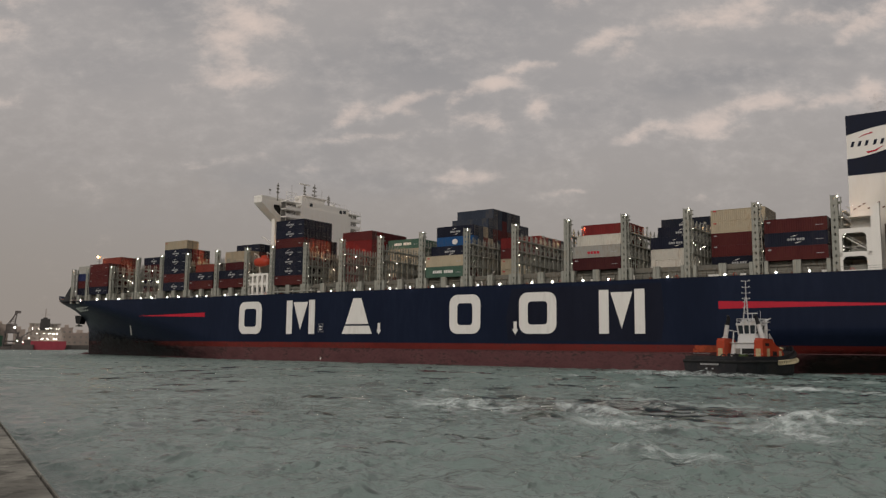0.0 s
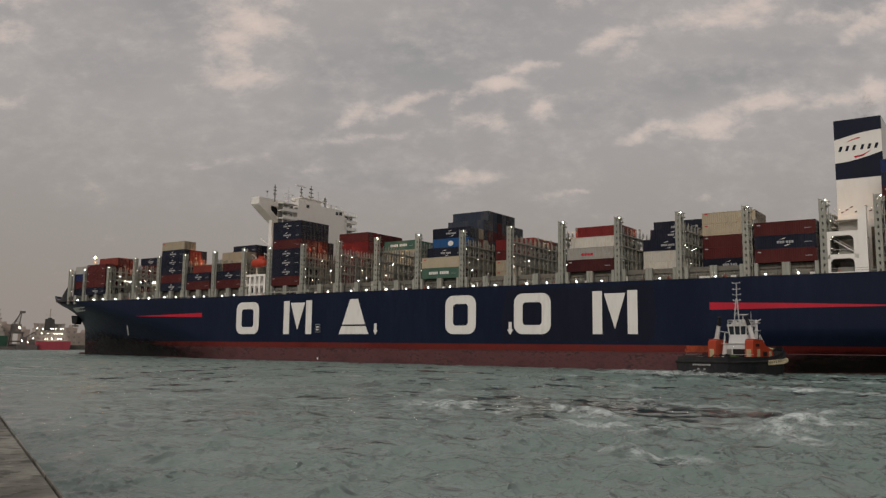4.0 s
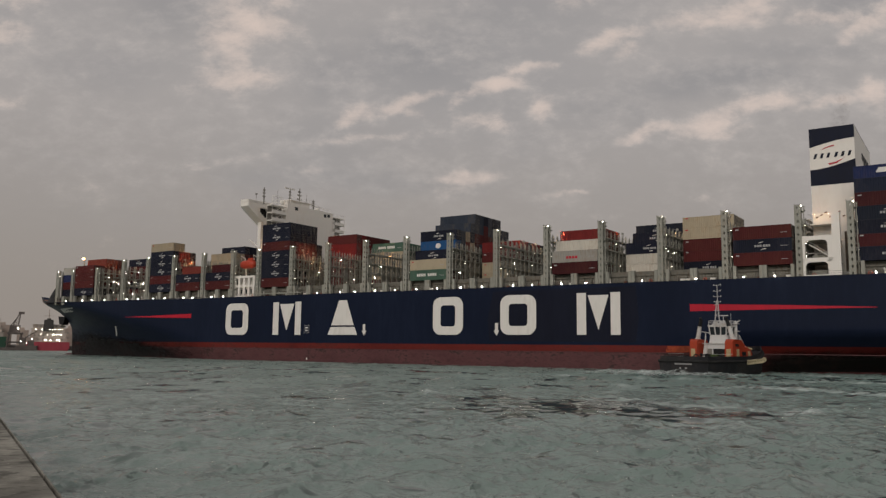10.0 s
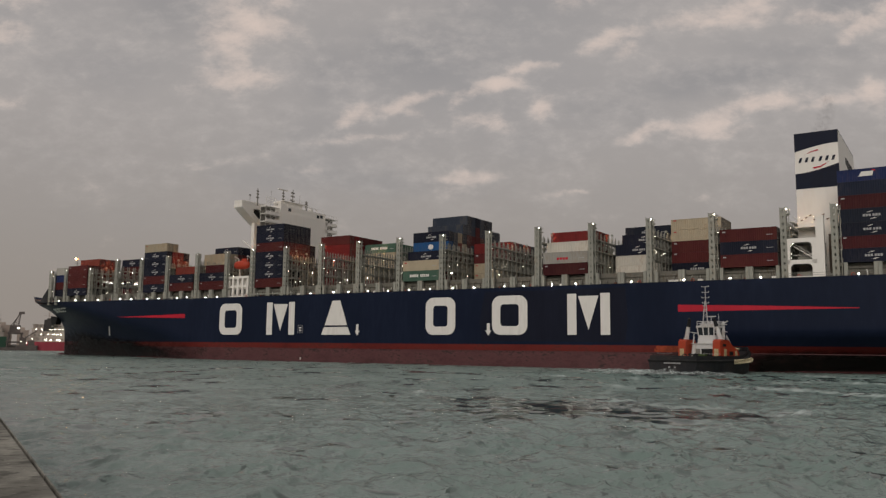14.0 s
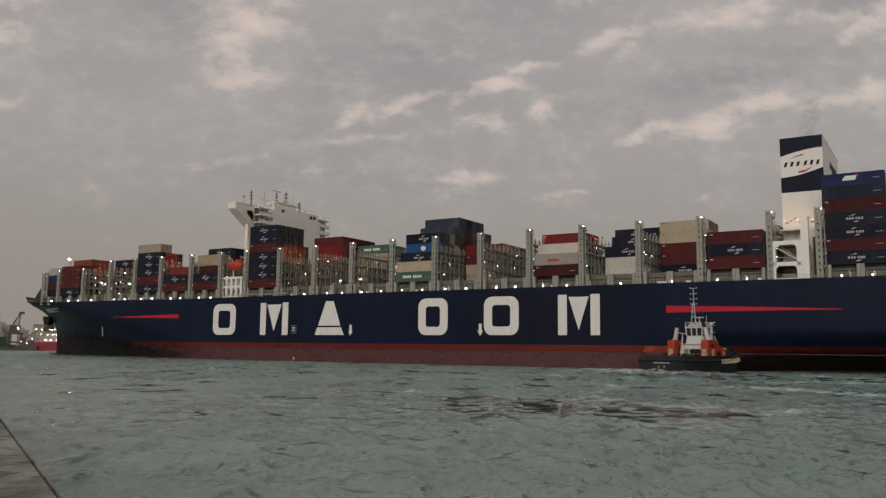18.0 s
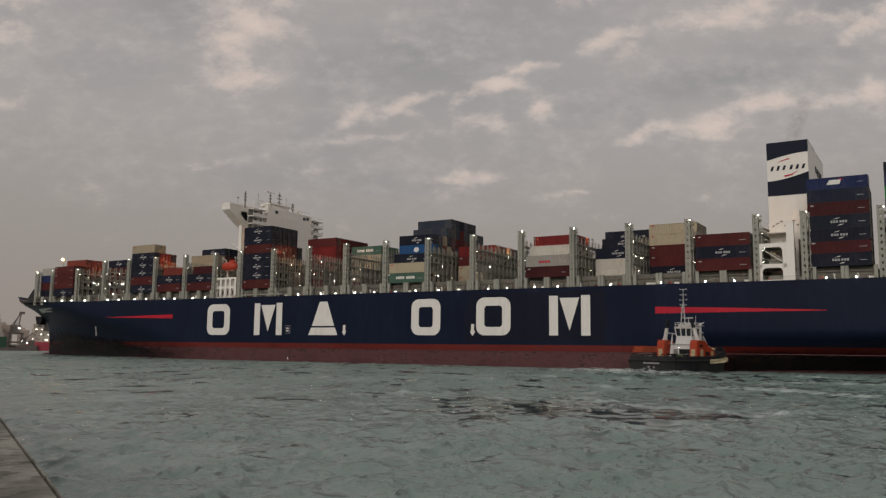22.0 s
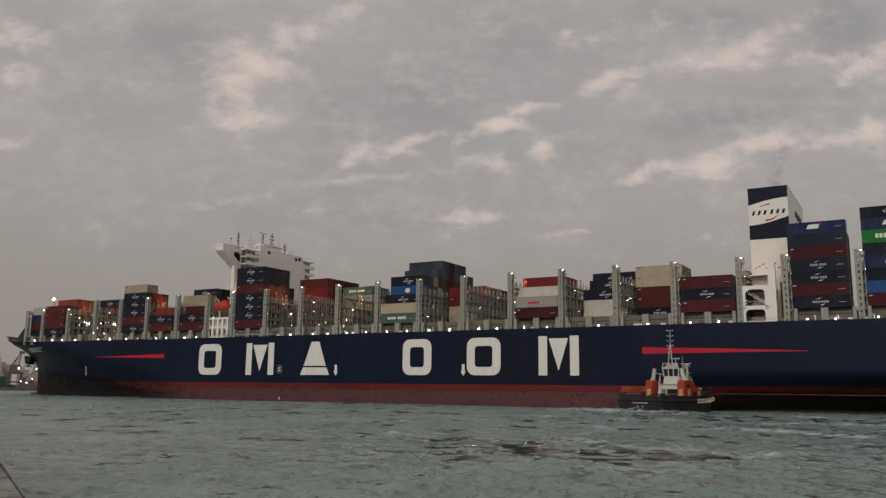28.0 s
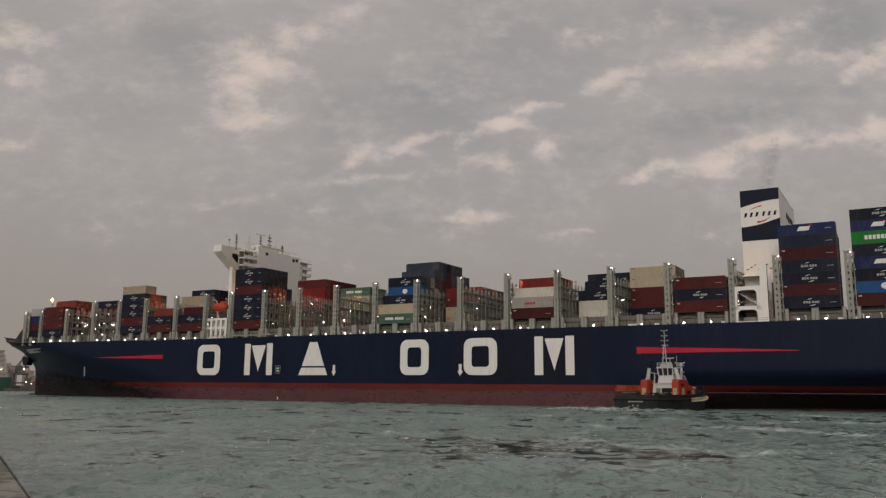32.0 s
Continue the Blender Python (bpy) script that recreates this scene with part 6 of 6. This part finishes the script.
        ex = part("exhaust", Build().tube((-1.6, s * 3.8, 6.1), (-1.9, s * 3.1, 9.0), 0.46, 12, 0.38).tube((-1.6, s * 3.82, 6.1), (-1.62, s * 3.75, 6.6), 0.62, 12, 0.56).mesh("exhaust", tug_white), root, "white raked exhaust pipe")
        part("exhaust_tip", Build().tube((-1.9, s * 3.1, 9.0), (-2.0, s * 2.75, 10.3), 0.40, 12, 0.32).tube((-2.0, s * 2.75, 10.3), (-2.35, s * 2.7, 10.7), 0.32, 10, 0.26).mesh("exhaust_tip", black_iron), ex)
        part("exhaust_stay", Build().tube((-1.8, s * 3.3, 8.0), (-0.4, s * 1.9, 7.7), 0.08, 5).tube((-1.6, s * 2.7, 2.4), (-1.2, s * 2.2, 7.6), 0.10, 5).tube((-1.3, s * 2.8, 2.4), (-0.9, s * 2.3, 7.0), 0.08, 5).mesh("exhaust_stay", tug_white), ex)
    # accommodation: a tapered white block with doors, under the wheelhouse
    b = Build()
    v = [(x, y, 2.3) for x, y in ((-2.0, -2.7), (6.0, -3.0), (6.8, 0), (6.0, 3.0), (-2.0, 2.7))] + [(x, y, 5.5) for x, y in ((-1.8, -2.3), (5.2, -2.6), (5.8, 0), (5.2, 2.6), (-1.8, 2.3))]
    b.add(v, [(4, 3, 2, 1, 0), (5, 6, 7, 8, 9)] + [(i, (i + 1) % 5, (i + 1) % 5 + 5, i + 5) for i in range(5)])
    low = part("deckhouse", b.box(-2.1, -2.5, 5.5, 5.5, 2.5, 5.62).mesh("deckhouse", tug_white), root)
    # a black slab paints in the shadowed opening of the aft face
    part("door", Build().box(-2.12, -2.1, 2.45, -1.7, 0.2, 4.5).mesh("door", black_iron), low, "black slab painted for the shaded aft opening")
    part("door", Build().box(-2.10, 0.6, 2.45, -1.7, 1.5, 4.5).mesh("door", mast_grey), low)
    for k in range(4):
        part("porthole", Build().ball((0.2 + 1.1 * k, -2.63 - 0.03 * k, 4.0), 0.2, 8, 5).mesh("porthole", dark_glass), low)
    # wheelhouse
    ring0 = [(-1.7, -1.7), (1.9, -1.7), (2.7, -1.0), (2.7, 1.0), (1.9, 1.7), (-1.7, 1.7)]
    b = Build()
    v = [(x * 1.12, y * 1.16, 6.2) for x, y in ring0] + [(x, y, 8.45) for x, y in ring0]
    b.add(v, [(5, 4, 3, 2, 1, 0), (6, 7, 8, 9, 10, 11)] + [(i, (i + 1) % 6, (i + 1) % 6 + 6, i + 6) for i in range(6)])
    wh = part("wheelhouse", b.mesh("wheelhouse", tug_white), root, "white wheelhouse with dark windows all round", at=(1.4, 0, -1.15))
    b = Build()
    ring1 = [(x * 1.06 - 0.05, y * 1.1) for x, y in ring0]
    v = [(x, y, 8.4) for x, y in ring0] + [(x, y, 10.1) for x, y in ring1]
    b.add([(0.97 * x, 0.97 * y, z) for x, y, z in v], [(i, (i + 1) % 6, (i + 1) % 6 + 6, i + 6) for i in range(6)] + [tuple(range(6))[::-1], tuple(range(6, 12))])
    part("window_band", b.mesh("window_band", dark_glass), wh, "dark wheelhouse glass")
    for i in range(6):
        p, q = Vector(v[i]), Vector(v[i + 6])
        p2, q2 = Vector(v[(i + 1) % 6]), Vector(v[(i + 1) % 6 + 6])
        steps = max(1, round((p2 - p).length / 1.2))
        for k in range(steps):
            f = k / steps
            part("mullion", Build().tube(p.lerp(p2, f), q.lerp(q2, f), 0.13, 5).mesh("mullion", tug_white), wh)
    part("wheelhouse_roof", Build().prism([(x * 1.14 - 0.05, y * 1.2) for x, y in ring0], "z", 10.05, 10.45).prism([(x * 0.8 - 0.05, y * 0.85) for x, y in ring0], "z", 10.45, 10.75).mesh("wheelhouse_roof", tug_white), wh)
    b = Build()
    for x, y in ring1:
        b.tube((x, y, 10.4), (x, y, 11.3), 0.06, 4)
    for i in range(6):
        b.tube((*ring1[i], 11.3), (*ring1[(i + 1) % 6], 11.3), 0.06, 4).tube((*ring1[i], 10.9), (*ring1[(i + 1) % 6], 10.9), 0.05, 4)
    part("roof_rail", b.mesh("roof_rail", tug_white), wh)
    part("roof_gear", Build().box(-1.2, -1.3, 10.45, -0.5, -0.7, 11.3, 0.08).box(-1.3, 0.5, 10.45, -0.7, 1.2, 11.15, 0.08).tube((0.9, 0.1, 10.7), (0.9, 0.1, 12.4), 0.07, 6).box(0.75, -0.9, 12.3, 1.05, 1.1, 12.5).tube((1.6, -1.2, 10.4), (1.6, -1.2, 12.9), 0.04, 4).mesh("roof_gear", tug_white), wh, "white radar scanner and lockers on the wheelhouse roof")
    part("searchlight", Build().ball((1.3, 0.9, 11.1), 0.33).ball((1.2, -0.9, 11.0), 0.33).tube((1.3, 0.9, 10.4), (1.3, 0.9, 11.1), 0.1).tube((1.2, -0.9, 10.4), (1.2, -0.9, 11.0), 0.1).mesh("searchlight", tug_white), wh)
    part("radar_dome", Build().ball((0.5, -1.0, 11.2), 0.42).tube((0.5, -1.0, 10.3), (0.5, -1.0, 11), 0.18).mesh("radar_dome", tug_white, True), wh)
    b = Build()
    for x, y in ((-0.9, -0.55), (-0.9, 0.55), (0.3, 0)):
        b.tube((x, y, 9.5), (-0.5 + (x + 0.5) * 0.2, y * 0.2, 14.8), 0.1, 5)
    b.tube((-0.5, 0, 14.4), (-0.5, 0, 17.9), 0.08, 6)
    for z in (11.6, 12.7, 13.8):
        b.tube((-0.9, -0.5, z), (-0.9, 0.5, z), 0.05, 4).tube((-0.9, 0.45, z), (0.2, 0, z + 0.7), 0.05, 4)
    mast = part("mast", b.mesh("mast", mast_pale), root, "pale grey lattice mast with crosstrees", at=(0.3, 0, -0.5))
    for z, w in ((14.4, 0.75), (15.5, 0.85), (16.6, 0.75), (17.8, 0.8)):
        part("crosstree", Build().box(-0.56, -w, z, -0.44, w, z + 0.1).box(-0.6, -w, z, -0.4, -w + 0.14, z + 0.25).box(-0.6, w - 0.14, z, -0.4, w, z + 0.25).mesh("crosstree", mast_pale), mast)
    # side ladder and rails
    b = Build()
    for k in range(5):
        b.tube((3.4 + 0.45 * k, -2.6, 5.4), (3.4 + 0.45 * k, -2.6, 7.4 - 0.4 * k), 0.05, 4)
    b.tube((3.4, -2.6, 7.4), (5.2, -2.6, 5.8), 0.06, 4)
    for z in (3.0, 3.5):
        b.tube((-12.0, -4.6, z), (-4.8, -5.2, z), 0.04, 4).tube((-12.0, 4.6, z), (-4.8, 5.2, z), 0.04, 4)
    for k in range(6):
        b.tube((-1.7 + 1.2 * k, -2.15, 5.2), (-1.7 + 1.2 * k, -2.15, 6.2), 0.05, 4)
    b.tube((-1.7, -2.15, 6.2), (4.3, -2.15, 6.2), 0.05, 4).tube((-1.7, -2.15, 5.7), (4.3, -2.15, 5.7), 0.04, 4)
    part("handrail", b.mesh("handrail", tug_white), root)
    part("fire_monitor", Build().tube((3.6, -1.9, 5.5), (3.6, -1.9, 9.6), 0.3, 8).box(3.0, -2.5, 8.0, 4.2, -1.3, 8.15).box(3.0, -2.5, 9.5, 4.2, -1.3, 9.65).ball((3.6, -1.9, 9.9), 0.35).tube((3.6, -1.9, 9.8), (4.9, -2.2, 10.3), 0.14, 6).mesh("fire_monitor", tug_white, True), root, "white fire monitor on its pedestal")
    part("life_raft", Build().tube((1.4, -2.6, 5.6), (2.7, -2.6, 5.6), 0.36, 10).mesh("life_raft", tug_white), root, "white life raft canister")
    part("life_raft", Build().tube((4.6, -1.9, 5.4), (4.6, -0.7, 5.4), 0.34, 10).mesh("life_raft", tug_white), root, "white life raft canister")
    part("tow_winch", Build().tube((6.4, -1.4, 4.2), (6.4, 1.4, 4.2), 0.95, 12).box(5.6, -1.9, 3.0, 7.2, -1.5, 5.0).box(5.6, 1.5, 3.0, 7.2, 1.9, 5.0).mesh("tow_winch", black_iron), root)
    part("coiled_rope", Build().ring((7.4, -2.4, 4.5), "z", 0.7, 0.3).ring((8.4, -1.6, 4.6), "z", 0.6, 0.3).ring((5.2, -3.3, 4.2), "z", 0.5, 0.25).mesh("coiled_rope", rope_tan), root, "tan coiled mooring rope")
    part("tow_bitt", Build().tube((-6.2, -0.6, 2.3), (-6.2, -0.6, 3.6), 0.2, 8).tube((-6.2, 0.6, 2.3), (-6.2, 0.6, 3.6), 0.2, 8).tube((-6.2, -1, 3.3), (-6.2, 1, 3.3), 0.15, 6).mesh("tow_bitt", black_iron), root)
    part("deck_crate", Build().box(-4.2, -1.5, 2.35, -3.0, -0.2, 3.5, 0.08).mesh("deck_crate", paint("crate_green", (0.06, 0.09, 0.03), 0.7)), root)
    for i, (x, y, h) in enumerate(((-5.6, -2.4, 0.7), (-7.4, 1.6, 0.5), (-8.2, -1.8, 0.6), (-2.6, 1.2, 1.1), (4.2, -3.9, 0.9), (6.0, -3.4, 1.0))):
        part("deck_box", Build().box(x - 0.5, y - 0.4, 2.3, x + 0.5, y + 0.4, 2.3 + h, 0.06).box(x - 0.54, y - 0.44, 2.3 + h, x + 0.54, y + 0.44, 2.36 + h).mesh("deck_box", (tug_black, rope_tan, tug_orange)[i % 3]), root)
    part("stern_ring", Build().ring((-9.6, 0, 2.9), "x", 0.5, 0.12).box(-9.9, -0.8, 2.3, -9.3, 0.8, 2.5).mesh("stern_ring", black_iron), root)
    part("warm_light", Build().ball((-2.3, -0.1, 4.9), 0.025).ball((6.9, -2.4, 5.0), 0.05).mesh("warm_light", lamp_small), root)
    for k in range(8):
        part("name_bar", Build().box(-14.78, -1.75 + 0.45 * k, 1.5, -14.3, -1.5 + 0.45 * k, 1.78).mesh("name_bar", mark_pale), root, "pale bar on the stern")
    for y in (-0.6, 0.6):
        part("name_bar", Build().box(-14.70, y - 0.15, 0.75, -14.2, y + 0.15, 1.0).mesh("name_bar", mark_pale), root)
    return root


tug = make_tug()


def tug_pose(t):
    """The tug leans on the ship's side and slips slowly aft along it."""
    return ship_pose(t) @ pose(TUG_ALONG + TUG_SLIP * t, 25.5 + 16.2, 0.5, 0, 0, TUG_TURN)


TUG_TURN = -102.0
TUG_ALONG, TUG_SLIP = -26.5, -0.041


# ---- foam that the tug churns up, in rigid lumps ----
def foam_material():
    m = bpy.data.materials.new("foam")
    m.use_nodes = True
    n, l = m.node_tree.nodes, m.node_tree.links
    p = n["Principled BSDF"]
    p.inputs["Base Color"].default_value, p.inputs["Roughness"].default_value = (0.68, 0.75, 0.73, 1), 0.6
    tc, no = n.new("ShaderNodeTexCoord"), n.new("ShaderNodeTexNoise")
    no.inputs["Scale"].default_value, no.inputs["Detail"].default_value, no.inputs["Roughness"].default_value = 0.9, 9, 0.7
    l.new(tc.outputs["Object"], no.inputs["Vector"])
    at = n.new("ShaderNodeAttribute")
    at.attribute_name = "thick"
    mu = n.new("ShaderNodeMath")
    mu.operation = "MULTIPLY"
    l.new(at.outputs["Fac"], mu.inputs[1])
    r = n.new("ShaderNodeMapRange")
    r.inputs[1].default_value, r.inputs[2].default_value = 0.40, 0.66
    l.new(no.outputs[0], r.inputs[0])
    l.new(r.outputs[0], mu.inputs[0])
    l.new(mu.outputs[0], p.inputs["Alpha"])
    return m


FOAM = foam_material()


def make_foam(long, deep, lift, seed, label, full=1.0):
    rng = np.random.default_rng(seed)
    N, M = 90, 40
    u, w = np.meshgrid(np.linspace(-1, 1, N), np.linspace(-1, 1, M))
    X, Y = u * long, w * deep
    Z = lift + 0.0 * X
    for i in range(14):
        k, a = rng.uniform(0.5, 3.0), rng.random() * 6.28
        Z += 0.10 / k ** 0.6 * np.sin(k * (X * math.cos(a) + Y * math.sin(a)) + rng.random() * 6)
    Z *= np.clip(1.3 - (u ** 2 + w ** 2), 0, 1) ** 0.5
    thick = full * np.clip(1.15 - (u ** 2 + w ** 2) * 1.1, 0, 1)
    me = bpy.data.meshes.new("foam")
    idx = np.arange(N * M).reshape(M, N)
    me.from_pydata(np.stack([X, Y, Z], -1).reshape(-1, 3).tolist(), [], np.stack([idx[:-1, :-1], idx[:-1, 1:], idx[1:, 1:], idx[1:, :-1]], -1).reshape(-1, 4).tolist())
    at = me.attributes.new("thick", "FLOAT", "POINT")
    at.data.foreach_set("value", thick.astype(np.float32).ravel())
    me.shade_smooth()
    me.materials.append(FOAM)
    return tagged(new("wake_foam", me), label, "foam", kind="stuff")


foam = make_foam(19, 9.0, 0.55, 9, "white churned foam at the tug's stern", 0.52)
# broken crests of the old propeller wash; they settle as the wash dies down: x, y, half length, half depth, turn
CRESTS = [(make_foam(long, deep, 0.16, 20 + i, "lacy white foam of a dying propeller wash", 0.8), x, y, turn) for i, (x, y, long, deep, turn) in enumerate((
    (1.6, 64.0, 5.6, 9.0, 14), (11.0, 48.5, 4.2, 4.6, 0), (9.2, 36.0, 2.6, 4.2, 12), (18.0, 44.0, 3.2, 5.4, -8), (41.0, 95.0, 3.4, 3.2, 0), (10.6, 59.0, 2.4, 11.0, 4), (24.0, 54.0, 3.6, 5.0, 12)))]


# ---- thin smoke over the funnel: faint lumps that rise one after another ----
def smoke_material():
    m = bpy.data.materials.new("thin_smoke")
    m.use_nodes = True
    n, l = m.node_tree.nodes, m.node_tree.links
    p = n["Principled BSDF"]
    p.inputs["Base Color"].default_value, p.inputs["Roughness"].default_value, p.inputs["Specular IOR Level"].default_value = (0.06, 0.055, 0.055, 1), 1.0, 0.0
    no, r = n.new("ShaderNodeTexNoise"), n.new("ShaderNodeMapRange")
    no.inputs["Scale"].default_value, no.inputs["Detail"].default_value = 0.7, 5
    l.new(n.new("ShaderNodeTexCoord").outputs["Object"], no.inputs["Vector"])
    for i, v in enumerate((0.34, 0.70, 0.0, 0.26)):
        r.inputs[i + 1].default_value = v
    l.new(no.outputs[0], r.inputs[0])
    at, mu = n.new("ShaderNodeAttribute"), n.new("ShaderNodeMath")
    at.attribute_name, mu.operation = "thick", "MULTIPLY"
    l.new(r.outputs[0], mu.inputs[0])
    l.new(at.outputs["Fac"], mu.inputs[1])
    l.new(mu.outputs[0], p.inputs["Alpha"])
    return m


SMOKE = smoke_material()


def make_puff(seed):
    """One ragged, bowed veil that thins out to its edges."""
    rng = random.Random(seed)
    v, f, thick, n = [], [], [], 17
    a = radians(11 + rng.uniform(-25, 25))
    for i in range(n):
        for j in range(n):
            p, q = 2 * i / (n - 1) - 1, 2 * j / (n - 1) - 1
            w = 1.0 * noise.noise(Vector((1.3 * p, 1.3 * q, seed))) + 0.8 * (p * p + 0.5 * q * q)
            v.append((2.4 * p * math.cos(a) - w * math.sin(a), 2.4 * p * math.sin(a) + w * math.cos(a), 2.9 * q + 0.9 * p))
            thick.append(clamp(1 - p * p - q * q) ** 1.3)
    f = [(i * n + j, i * n + j + 1, (i + 1) * n + j + 1, (i + 1) * n + j) for i in range(n - 1) for j in range(n - 1)]
    me = bpy.data.meshes.new("smoke_puff")
    me.from_pydata(v, [], f)
    me.attributes.new("thick", "FLOAT", "POINT").data.foreach_set("value", thick)
    me.shade_smooth()
    me.materials.append(SMOKE)
    return tagged(new("smoke_puff", me), "faint brown-grey smoke drifting from the funnel", "smoke", kind="stuff")


PUFFS = [(make_puff(70 + i), (-9.0, -5.5, -2.4, 1.0, 4.0)[i]) for i in range(5)]


# small flecks of foam that drift with the water: x, y, half length, half depth, turn
FLECKS = [(make_foam(long, deep, 0.06, 40 + i, "small white fleck of foam on a wave", 0.6), x, y, turn) for i, (x, y, long, deep, turn) in enumerate((
    (28.0, 60.0, 1.6, 2.0, 10), (22.0, 140.0, 2.6, 3.5, 0), (-6.0, 44.0, 0.7, 1.0, 25),
    (0.5, 84.0, 1.4, 2.4, -10), (36.0, 84.0, 1.6, 2.0, 15), (-16.0, 66.0, 0.7, 1.1, 40)))]


def motions():
    """All that moves: the ship with its cargo, the tug with its foam, and the water."""
    times = [4.0 * i for i in range(9)]
    walk(ship, [(t, ship_pose(t)) for t in times])
    for ob, m in RIDERS:
        walk(ob, [(t, ship_pose(t) @ m) for t in times])
    walk(tug, [(t, tug_pose(t) @ pose(0, 0, 0.06 * math.sin(1.3 * t), 0.5 * math.sin(0.9 * t), 0.3 * math.sin(1.1 * t), 0)) for t in range(0, 33)])
    walk(foam, [(t, ship_pose(t) @ pose(-21 - 0.04 * t, 25.5 + 35.5, 0.02 * math.sin(2.0 * t), 0, 0, -8)) for t in times])
    for ob, rise in PUFFS:
        up_by = [rise + 0.3 * t for t in times]
        walk(ob, [(t, ship_pose(t) @ pose(-46 - 0.25 * max(h, 0), 25.5 - 16 - 0.2 * max(h, 0), 54.6 + h, 0, 0, 0)) for t, h in zip(times, up_by)])
    for ob, x, y, turn in CRESTS:
        walk(ob, [(t, pose(x - 0.2 * (t - 2), y - 0.05 * (t - 2), -0.9 * clamp((t - 3) / 8), 0, 0, turn)) for t in range(0, 33, 2)])
    for ob, x, y, turn in FLECKS:
        walk(ob, [(t, pose(x - 0.20 * t, y - 0.05 * t, 0.05 * math.sin(0.8 * t) + 0.04 * math.sin(1.7 * t + x), 0, 0, turn)) for t in range(0, 33, 2)])
    walk(water, [(t, pose(-0.20 * t, -0.05 * t, 0.05 * math.sin(0.8 * t), 0, 0, 0)) for t in range(0, 33, 2)])


motions()
